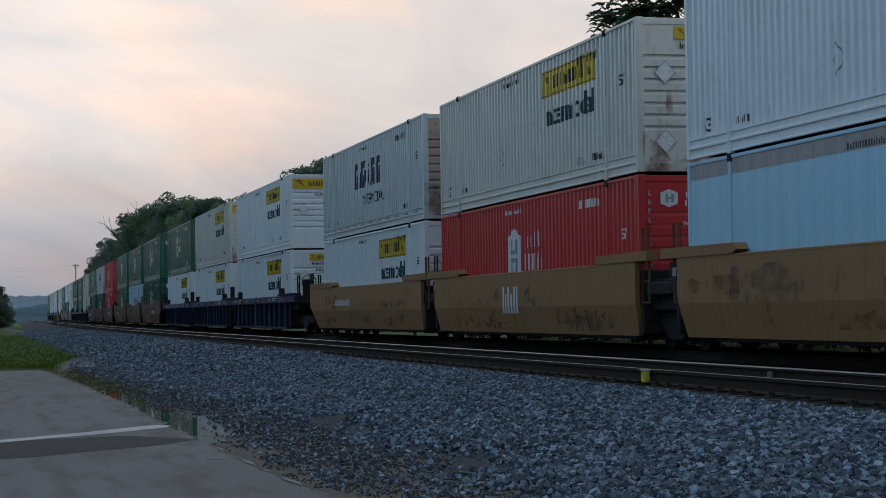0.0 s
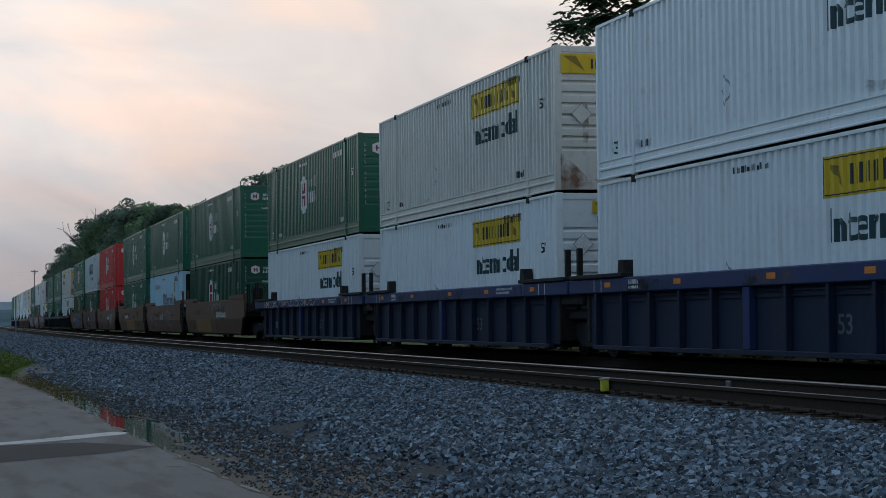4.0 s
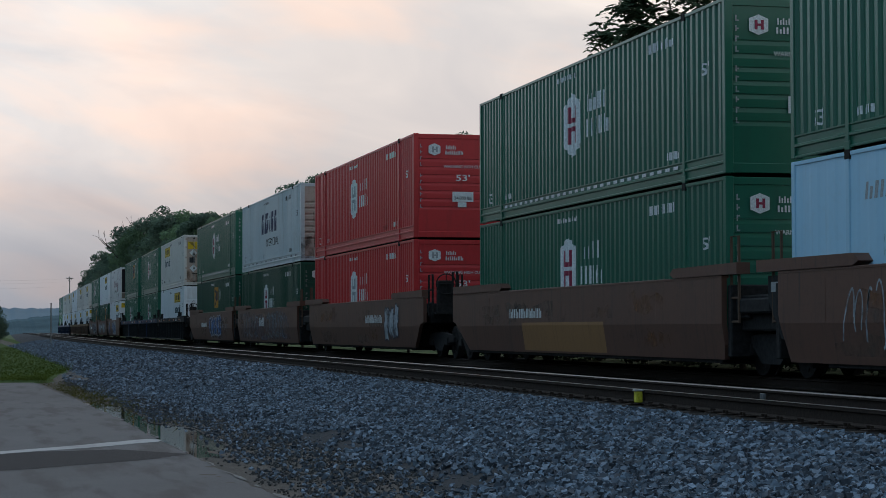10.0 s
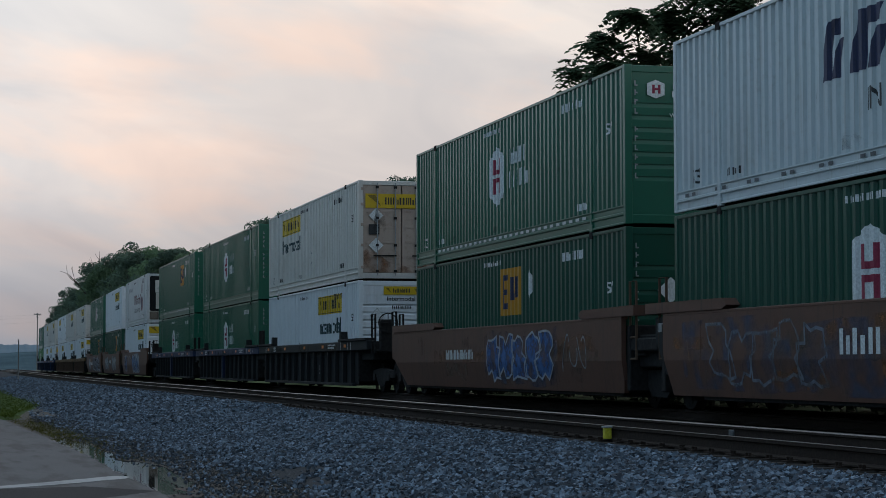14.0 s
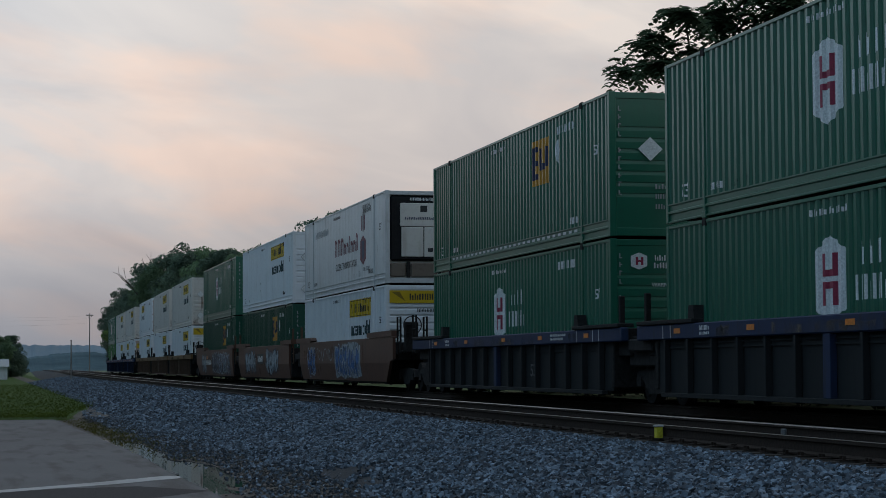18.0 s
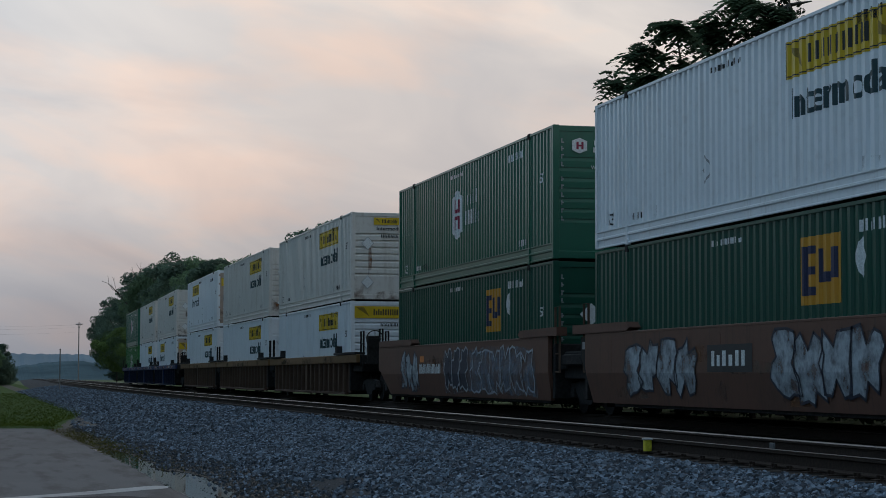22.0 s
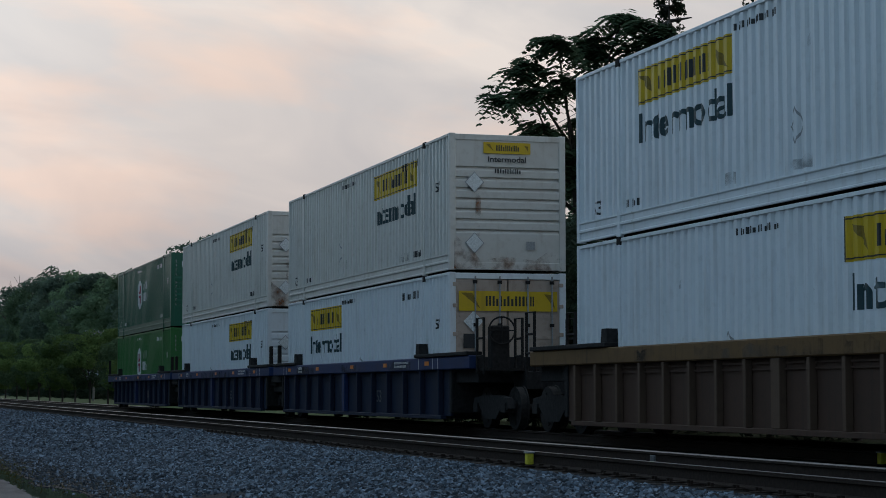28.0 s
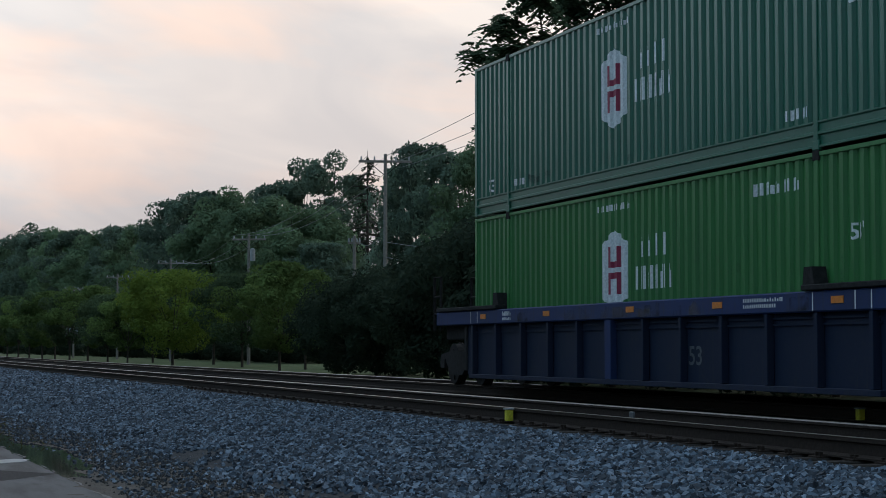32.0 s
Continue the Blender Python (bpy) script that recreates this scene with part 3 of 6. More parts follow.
def white_container(mat, end, flip, seed, side=SIDES["fine"]):
    ob = container_shell(mat, side, M["roofing"])
    x0, x1 = (9.75, 13.45) if not flip else (2.75, 6.4)
    part("sign", on_side(flat_poly(rect(x0, x1, 2.02, 2.6)), side), M["yellow"], ob, "yellow sign panel")
    part("sign_print", on_side(flat_poly(*blocks(x0 + 0.85, x1 - 0.75, 2.17, 2.45, 9, seed, 0, 0.36), rect(x0 + 0.04, x1 - 0.04, 2.05, 2.068), rect(x0 + 0.04, x1 - 0.04, 2.555, 2.573)), side, 0.009), M["ink"], ob)
    part("sign_corner", on_side(flat_poly([(x0 + 0.12, 2.5), (x0 + 0.5, 2.44), (x0 + 0.62, 2.14), (x0 + 0.4, 2.3)], [(x1 - 0.12, 2.12), (x1 - 0.45, 2.2), (x1 - 0.58, 2.48), (x1 - 0.35, 2.34)]), side, 0.009), M["yellow_dark"], ob)
    part("sign_print", on_side(flat_poly(rect(x0 + 0.0, x0 + 0.03, 2.02, 2.6), rect(x1 - 0.03, x1, 2.02, 2.6)), side, 0.007), M["ink"], ob)
    part("lettering", on_side(lettering("Intermodal", x0 + 0.12, x1 - 0.05, 1.40, 1.88, 0.018), side), M["teal_ink"], ob, "dark teal lettering")
    freight_decals(ob, mat, side, seed, True)
    if side is SIDES["smooth"]:
        part("upper_band", on_side(flat_poly(rect(0.14, POST - 0.07, 2.58, HIGH - 0.066), rect(POST + 0.07, LONG - POST - 0.07, 2.58, HIGH - 0.066), rect(LONG - POST + 0.07, LONG - 0.14, 2.58, HIGH - 0.066)), side, 0.003), M["faded_band"], ob, "faded grey-brown band below the roof")
    dx = 6.2 if not flip else 8.4
    part("placard_outline", on_side(outline([rhomb(dx, 1.0, 0.18, 0.24)], 0.028), side), M["grey_decal"], ob)
    if end == "doors":
        door_end(ob, M["cream"])
        yellow_plate(0.2, WIDE - 0.2, 2.08, 2.5, seed, ob, 7)
        part("placard", on_end(flat_poly(rhomb(0.52, 1.86, 0.22, 0.22)), 0.012), M["decal"], ob)
        part("placard", on_end(flat_poly(rhomb(0.52, 0.98, 0.22, 0.22)), 0.012), M["decal"], ob)
        part("notice", on_end(flat_poly(rect(0.3, 0.62, 1.3, 1.6)), 0.012), M["ink"], ob)
        if seed == 9:
            for y in (0.62, 2.02):
                part("soot_stain", on_end(flat_poly([(y - 0.12, 0.85), (y + 0.12, 0.9), (y + 0.2, 1.6), (y + 0.12, 2.25), (y - 0.1, 2.2), (y - 0.18, 1.5)]), 0.014), M["soot_stain"], ob, "black soot stain")
        part("rust_stain", on_end(flat_poly([(0.15, 0.2), (2.4, 0.2), (2.4, 0.5), (1.5, 0.35), (0.9, 0.5), (0.3, 0.9), (0.15, 0.9)]), 0.014), M["rust_stain"], ob, "rust stains along the sill")
    else:
        ribbed_end(ob, mat)
        if end == "plate":
            yellow_plate(0.12, WIDE - 0.12, 2.33, 2.72, seed, ob, 7)
        else:
            yellow_plate(0.75, 1.8, 2.48, 2.72, seed, ob)
            part("lettering", on_end(lettering("Intermodal", 0.85, 1.7, 2.3, 2.42, 0.02), 0.008), M["ink"], ob)
        part("serial_print", on_end(flat_poly(*blocks(1.0, 1.6, 2.06, 2.16, 6, seed)), 0.008), M["ink"], ob)
        if seed == 8:
            part("soot_stain", on_end(flat_poly([(0.95, 0.3), (1.25, 0.25), (1.32, 0.9), (1.26, 1.5), (1.36, 2.1), (1.0, 2.15), (0.92, 1.4), (1.0, 0.8)]), 0.009), M["soot_stain"], ob, "black soot streak down the ribs")
        if mat is not M["white"] and mat is not M["pale_blue"]:
            part("rust_stain", on_end(flat_poly([(0.1, 0.02), (2.5, 0.02), (2.5, 0.32), (2.2, 0.42), (1.9, 0.22), (1.2, 0.3), (0.7, 0.2), (0.4, 0.5), (0.1, 0.75)]), 0.006), M["rust_stain"], ob, "rust stains along the sill")
            part("rust_stain", on_end(flat_poly([(0.56, 0.7), (0.66, 0.72), (0.70, 1.3), (0.67, 1.72), (0.58, 1.7)]), 0.006), M["rust_stain"], ob)
        for z in (0.57, 1.86) if end == "wall" else (1.52,):
            part("placard_outline", on_end(flat_poly(rhomb(0.55, z, 0.215, 0.225)), 0.008), M["grey_decal"], ob)
            part("placard", on_end(flat_poly(rhomb(0.55, z, 0.195, 0.205)), 0.012), M["decal"] if end == "wall" else mat, ob, "white diamond placard holder")
        part("notice", on_end(flat_poly(rect(1.7, 1.9, 0.45, 0.62)), 0.008), M["grey_decal"], ob)
    return ob


def badge_container(mat, end_mat, logo, accent, seed, side=SIDES["fine"], strip=False, shift=0.2):
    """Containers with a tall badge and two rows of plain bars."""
    ob = container_shell(mat, side, mat)
    if logo == "badge":
        part("badge", on_side(flat_poly(badge(6.4 + shift, 0.96, 2.3, 1.2)), side), M["decal"], ob, "white hexagonal badge")
        k = shift
        part("badge_print", on_side(flat_poly(*[rect(x + k, x + w + k, z0, z1) for x, w, z0, z1 in (
            (6.72, 0.15, 1.25, 1.6), (6.72, 0.15, 1.68, 2.02), (7.13, 0.15, 1.25, 1.6), (7.13, 0.15, 1.68, 2.02), (6.87, 0.26, 1.5, 1.6), (6.87, 0.26, 1.68, 1.78))]), side, 0.009), M[accent], ob)
        part("name_print", on_side(flat_poly(*blocks(8.05 + k, 9.2 + k, 1.80, 2.14, 4, 5, 0, 0.38), *blocks(7.92 + k, 9.4 + k, 1.3, 1.66, 6, 6, 0, 0.36)), side), M["decal"], ob)
    else:
        k = shift - 0.2
        part("square_badge", on_side(flat_poly(rect(10.15 + k, 11.7 + k, 1.48, 2.5)), side), M["amber"], ob, "amber square badge")
        part("badge_print", on_side(flat_poly(*[rect(x + k, x + w + k, z0, z1) for x, w, z0, z1 in (
            (10.3, 0.15, 1.62, 2.36), (10.45, 0.3, 1.62, 1.75), (10.45, 0.25, 1.93, 2.05), (10.45, 0.3, 2.24, 2.36), (10.92, 0.15, 1.8, 2.3), (11.07, 0.2, 1.8, 1.95), (11.3, 0.22, 1.85, 2.3))]), side, 0.009), M["navy"], ob)
        part("placard", on_side(flat_poly(rhomb(12.35 + k, 2.1, 0.2, 0.3)), side), M["decal"], ob)
    freight_decals(ob, mat, side, seed, False)
    if strip:
        part("reflective_tape", on_side(flat_poly(*[rect(x, x + 0.22, 0.23, 0.29) for x in np.arange(2.3, 13.8, 0.42)]), Side(9, 0), 0.012), M["decal"], ob)
    ribbed_end(ob, mat, deep=0.018, pitch=0.222)
    for i in range(10):
        z = 2.6 - i * 0.17 - (0.15 if i > 3 else 0)
        part("serial_print", on_end(flat_poly(rect(0.18, 0.205, z - 0.10, z), rect(0.18, 0.24, z - 0.10 + 0.035 * (i % 3), z - 0.075 + 0.035 * (i % 3))), 0.008), M["grey_decal"], ob)
    part("serial_print", on_end(flat_poly(*[rect(2.42, 2.47, z, z + 0.05) for z in np.arange(1.2, 2.6, 0.085)]), 0.008), M["grey_decal"], ob)
    if logo == "square":
        part("placard", on_end(flat_poly(rhomb(0.85, 1.75, 0.26, 0.24)), 0.008), M["decal"], ob, "pale diamond placard")
        part("small_print", on_end(flat_poly(*blocks(0.95, 1.5, 0.95, 1.05, 5, 2), *blocks(0.95, 1.5, 0.75, 0.85, 5, 3), *blocks(0.95, 1.5, 0.55, 0.65, 5, 4)), 0.008), M["grey_decal"], ob)
        part("square_badge", on_end(flat_poly(rect(1.5, 1.9, 2.35, 2.65)), 0.008), M["amber"], ob)
        return ob
    part("badge", on_end(flat_poly(badge(0.42, 2.28, 2.62, 0.34)), 0.008), M["decal"], ob, "white hexagonal badge")
    part("badge_print", on_end(flat_poly(rect(0.52, 0.57, 2.37, 2.53), rect(0.63, 0.68, 2.37, 2.53), rect(0.57, 0.63, 2.43, 2.47)), 0.012), M[accent], ob)
    part("name_print", on_end(flat_poly(*blocks(0.92, 1.22, 2.46, 2.57, 3, 5), *blocks(0.9, 1.42, 2.31, 2.42, 5, 6)), 0.008), M["decal"], ob)
    part("warning", on_end(lettering("WARNING HIGH CUBE", 0.85, 2.0, 1.94, 2.02, 0.01), 0.008), M["decal"], ob)
    part("size_mark", on_end(lettering("53'", 1.2, 1.6, 1.58, 1.76), 0.008), M["decal"], ob)
    part("weight_plate", on_end(flat_poly(rect(1.1, 1.7, 1.0, 1.28), rect(1.25, 1.5, 0.85, 0.99)), 0.008), M["decal"], ob, "white weight plate")
    part("weight_print", on_end(lettering("24,000 lbs", 1.15, 1.65, 1.05, 1.15, 0.01), 0.012), M["ink"], ob)
    return ob


def slant_container(mat, seed):
    """A container with slanted bars and a rust-stained end."""
    side = SIDES["fine"]
    ob = container_shell(mat, side, M["roofing"])
    x, out = 5.75, []
    for w in (0.78, 1.15, 0.34, 0.74, 0.74):
        out += [rect(x, x + w * 0.38, 1.42, 2.25, 0.3), rect(x + w * 0.38, x + w * 0.8, 2.02, 2.25, 0.3)]
        if w > 0.5:
            out += [rect(x + w * 0.5, x + w * 0.8, 1.42, 1.95, 0.3)]
        x += w * 1.18
    part("name_print", on_side(flat_poly(*out), side), M["navy"], ob, "slanted navy bars")
    part("lettering", on_side(lettering("INTERMODAL", 7.15, 10.5, 0.86, 1.18, 0.0), side), M["ink"], ob)
    freight_decals(ob, mat, side, seed, True)
    part("reflective_tape", on_side(flat_poly(*[rect(x + d, x + d + 0.16, 0.23, 0.285) for x in np.arange(0.5, 15.6, 1.3) for d in (0, 0.3)]), Side(9, 0), 0.012), M["dim_decal"], ob, "dark reflector blocks on the bottom rail")
    ribbed_end(ob, M["cream"])
    part("name_print", on_end(flat_poly(*blocks(0.85, 1.85, 2.38, 2.6, 5, 8, 0.3)), 0.008), M["navy"], ob)
    part("placard", on_end(flat_poly(rhomb(1.28, 1.9, 0.24, 0.24)), 0.008), M["ink"], ob)
    part("placard", on_end(flat_poly(rhomb(1.28, 1.9, 0.19, 0.19)), 0.012), M["decal"], ob)
    part("size_mark", on_end(lettering("53ft", 1.25, 1.9, 1.28, 1.55), 0.008), M["ink"], ob)
    part("weight_print", on_end(flat_poly(*blocks(1.3, 2.0, 0.55, 0.65, 8, 3)), 0.008), M["ink"], ob)
    part("rust_stain", on_end(flat_poly([(0.0, 0.1), (0.5, 0.1), (0.42, 0.9), (0.0, 1.0)]), 0.01), M["soot_stain"], ob, "dark grimy lower corner")
    part("rust_stain", on_end(flat_poly([(0.5, 0.5), (0.75, 0.5), (0.78, 1.7), (0.45, 1.8)]), 0.01), M["rust_stain"], ob)
    return ob


def reefer_container(seed, body="reefer_white", ink="maroon", crest="maroon"):
    side = SIDES["smooth"]
    ob = container_shell(M[body], side, M["roofing"], "refrigerated_container")
    out = []
    for i, (x, w, h) in enumerate(((6.8, 0.5, 1), (7.4, 0.55, 1), (8.05, 0.5, 1), (8.65, 0.42, 0.65), (9.15, 0.42, 0.65), (9.65, 0.25, 1), (9.98, 0.42, 0.65), (10.48, 0.42, 0.65), (10.95, 0.42, 1))):
        z1 = 1.28 + 0.6 * h
        out += [rect(x, x + w * 0.3, 1.28, z1), rect(x + w * 0.62, x + w * 0.9, 1.3, z1 - 0.05), rect(x + w * 0.3, x + w * 0.62, z1 - 0.14, z1)]
    part("name_print", on_side(flat_poly(*out), side), M[ink], ob, "dark blackletter-like bars")
    part("lettering", on_side(lettering("GLOBAL TRANSPORTATION", 7.0, 11.1, 0.78, 1.02, 0.01), side), M["ink"], ob)
    part("lettering", on_side(lettering("TOP LIFT ONLY", 12.3, 13.5, 0.55, 0.68, 0.01), side), M["ink"], ob)
    part("lettering", on_side(lettering("STACK LIMIT 3 HIGH", 12.0, 13.5, 2.62, 2.72, 0.01), side), M["ink"], ob)
    part("name_print", on_side(flat_poly(*blocks(2.5, 5.4, 2.18, 2.42, 9, 11, 0.2)), side), M["grey_decal"], ob)
    part("crest", on_side(flat_poly(badge(11.75, 0.75, 1.75, 1.0), rect(11.95, 12.1, 1.9, 2.4), rect(12.18, 12.34, 1.85, 2.5), rect(12.42, 12.57, 1.9, 2.4)), side), M[crest], ob, "crest-like emblem")
    part("crest_shield", on_side(flat_poly([(12.0, 1.1), (12.25, 0.85), (12.5, 1.1), (12.5, 1.55), (12.0, 1.55)]), side, 0.009), M["navy"], ob)
    freight_decals(ob, M[body], side, seed, True)
    x = LONG
    part("end_wall", boxes((x - 0.16, x - 0.11, FACE + 0.13, -FACE - 0.13, 0.18, HIGH - 0.14)), M["offwhite"], ob)
    part("unit_frame", boxes((x - 0.108, x - 0.01, FACE + 0.15, FACE + 1.96, 0.70, 2.74), bevel=0.06), M["black_plastic"], ob, "black rounded refrigeration unit hood")
    for a0, a1, z0, z1 in ((0.46, 1.90, 1.77, 2.50), (0.50, 1.20, 0.82, 1.75), (1.22, 1.87, 0.82, 1.75)):
        part("unit_panel", boxes((x - 0.012, x + 0.03, FACE + a0, FACE + a1, z0, z1), bevel=0.02), M["offwhite"], ob, "off-white cover panel")
    for k in range(8):
        part("vent_slot", boxes((x - 0.012, x + 0.006, FACE + 1.915, FACE + 1.95, 1.72 + 0.095 * k, 1.79 + 0.095 * k)), M["grey_decal"], ob)
    for a0, a1 in ((0.15, 0.66), (0.80, 1.66), (1.80, 2.10)):
        part("fuel_tank", boxes((x - 0.105, x - 0.02, FACE + a0, FACE + a1, 0.2, 0.64), bevel=0.04), M["tan_grime"], ob, "grimy tan fuel tank")
    for a0 in (0.68, 1.68):
        part("tank_strap", boxes((x - 0.105, x - 0.012, FACE + a0, FACE + a0 + 0.1, 0.18, 0.68), bevel=0.01), M["bare"], ob)
    part("side_cover", boxes((x - 0.105, x - 0.05, FACE + 2.02, FACE + 2.30, 0.68, 2.72), bevel=0.02), M["swift"], ob, "pale grey side cover")
    for z0, z1 in ((0.3, 1.5), (2.6, 1.5)):
        part("brace_rod", rod(bmesh.new(), (x - 0.03, FACE + 2.42, z0), (x - 0.03, FACE + 2.33, z1), 0.014, seg=6), M["grey_decal"], ob)
    part("name_print", on_end(flat_poly(*blocks(0.78, 1.62, 2.58, 2.67, 10, 2)), -0.006), M["decal"], ob)
    part("name_print", on_end(flat_poly(*blocks(0.6, 1.78, 1.98, 2.06, 9, 12, 0.2)), 0.034), M["navy"], ob)
    part("mark", on_end(flat_poly(rect(1.1, 1.32, 2.22, 2.42)), 0.034), M["ink"], ob)
    part("vent", boxes((x + 0.028, x + 0.042, FACE + 1.34, FACE + 1.5, 0.98, 1.10)), M["ink"], ob)
    part("serial_print", on_end(flat_poly(*[rect(2.49, 2.55, z, z + 0.10) for z in np.arange(0.9, 2.6, 0.155)]), 0.004), M["ink"], ob)
    return ob


M["reefer_white"] = paint("streaked_white_panel", (0.60, 0.62, 0.63), (0.28, 0.25, 0.22), 0.75)
M["black_plastic"] = plain("black_plastic", (0.010, 0.010, 0.012), 0.6, 0, 0, 8, 0.3, 0.2)
M["dust_stain"] = spray("pale_dust_stain", (0.17, 0.13, 0.10), 0.42, 0.85)
M["faded_band"] = paint("faded_grey_brown_paint", (0.33, 0.31, 0.32), (0.2, 0.15, 0.12), 0.6)
M["tan_grime"] = paint("grimy_tan_paint", (0.20, 0.16, 0.13), (0.06, 0.045, 0.035), 0.9)
M["amber"] = paint("amber_sign_paint", (0.58, 0.28, 0.03), (0.2, 0.11, 0.04), 0.4)
M["yellow_dark"] = plain("ochre_lettering", (0.25, 0.16, 0.01), 0.55)

# ---- well cars: x from the loaded container's rear end, z from the rail top ----
WELL = 1.48


def wheelset():
    bm = bmesh.new()
    rod(bm, (0, -0.95, 0), (0, 0.95, 0), 0.085, seg=12)
    for s in (-1, 1):
        rod(bm, (0, s * 0.69, 0), (0, s * 0.83, 0), 0.42, seg=28)
        rod(bm, (0, s * 0.66, 0), (0, s * 0.69, 0), 0.445, seg=28)
        rod(bm, (0, s * 0.83, 0), (0, s * 0.88, 0), 0.16, 0.13, 14)
        for k in range(4):
            a = k * math.pi / 2
            rod(bm, (0.27 * math.cos(a), s * 0.829, 0.27 * math.sin(a)), (0.27 * math.cos(a), s * 0.845, 0.27 * math.sin(a)), 0.05, seg=8)
    return link_mesh("wheelset", bm, M["bare"])


def truck_frame():
    bm = bmesh.new()
    for s in (-1, 1):
        y = s * 0.98
        prism(bm, [(-1.15, 0.42), (-1.05, 0.62), (-0.45, 0.68), (0.45, 0.68), (1.05, 0.62), (1.15, 0.42), (0.95, 0.34), (0.72, 0.46), (0.36, 0.20), (-0.36, 0.20), (-0.72, 0.46), (-0.95, 0.34)], y - 0.07, y + 0.07)
        for x in (-0.14, 0.0, 0.14):
            rod(bm, (x, y, 0.26), (x, y, 0.5), 0.06, seg=8)
        for x in (-0.89, 0.89):
            box(bm, x - 0.14, x + 0.14, y - 0.1, y + 0.1, 0.34, 0.52)
    box(bm, -0.2, 0.2, -0.95, 0.95, 0.42, 0.62)
    return link_mesh("side_frame", bm, M["steel_dark"])


WHEELSET, TRUCK = wheelset(), truck_frame()
WHEELS = []


def truck(car, x, name="wheel_truck"):
    ob = part(name, TRUCK, None, car, "dark cast steel wheel truck")
    ob.location = (x, 0, 0)
    for dx in (-0.89, 0.89):
        w = part("wheelset", WHEELSET, None, ob)
        w.location = (dx, 0, 0.42)
        WHEELS.append(w)


def scribble(seed, x0, x1, z0, z1, width, n):
    """Unreadable spray strokes as a ribbon."""
    rnd = random.Random(seed)
    bm = bmesh.new()
    k = (x1 - x0) / n
    for i in range(n):
        cx = x0 + k * (i + 0.5)
        a0, turn = rnd.uniform(0, 6), rnd.choice((-1, 1)) * rnd.uniform(2.5, 5.0)
        rx, rz = k * rnd.uniform(0.35, 0.6), (z1 - z0) * rnd.uniform(0.3, 0.48)
        tilt = rnd.uniform(-0.3, 0.5)
        prev = None
        for j in range(13):
            a = a0 + turn * j / 12
            sx, sz = rx * math.cos(a), rz * math.sin(a * (1.0 if i % 2 else 1.5))
            p = Vector((cx + sx + tilt * sz * 0.4, 0, (z0 + z1) / 2 + sz))
            if prev is not None and (p - prev).length > 1e-4:
                d = (p - prev).normalized()
                nrm = Vector((-d.z, 0, d.x)) * width * rnd.uniform(0.35, 0.6)
                bm.faces.new([bm.verts.new(q) for q in (prev - nrm, p - nrm, p + nrm, prev + nrm)])
            prev = p
    return bm


def bubbles(seed, x0, x1, z0, z1, n):
    """Fat overlapping spray-painted forms with no readable letters."""
    rnd = random.Random(seed)
    k = (x1 - x0) / n
    out = []
    for i in range(n):
        cx, cz = x0 + k * (i + 0.5), (z0 + z1) / 2 + rnd.uniform(-0.06, 0.06)
        lean, notch = rnd.uniform(-0.25, 0.25), rnd.randrange(16)
        pts = []
        for j in range(16):
            a = math.tau * j / 16
            r = rnd.uniform(0.82, 1.15) * (0.55 if j in (notch, (notch + 7) % 16) else 1.0)
            sq = 1 / max(abs(math.cos(a)), abs(math.sin(a))) ** 0.6
            px, pz = k * 0.56 * r * sq * math.cos(a), (z1 - z0) * 0.44 * r * sq * math.sin(a)
            pts.append((cx + px + lean * pz, min(max(cz + pz, z0), z1)))
        out.append(pts)
    return out


def outline(shapes, width):
    bm = bmesh.new()
    for pts in shapes:
        for (ax, az), (bx, bz) in zip(pts, pts[1:] + pts[:1]):
            d = Vector((bx - ax, 0, bz - az))
            if d.length < 1e-4:
                continue
            nrm = Vector((-d.z, 0, d.x)).normalized() * width / 2
            e = d.normalized() * width * 0.3
            p, q = Vector((ax, 0, az)) - e, Vector((bx, 0, bz)) + e
            bm.faces.new([bm.verts.new(v) for v in (p - nrm, q - nrm, q + nrm, p + nrm)])
    return bm


def laid(bm, y):
    for v in bm.verts:
        v.co.y = y
    return bm


FOLD = 0.84


def folded(bm):
    """Bends the part below the fold line inwards, as the plates of a smooth well car are."""
    bmesh.ops.bisect_plane(bm, geom=bm.verts[:] + bm.edges[:] + bm.faces[:], plane_co=(0, 0, FOLD), plane_no=(0, 0, 1), dist=1e-5)
    for v in bm.verts:
        if v.co.z < FOLD:
            v.co.y -= math.copysign((FOLD - v.co.z) * 0.15, v.co.y)
    return bm


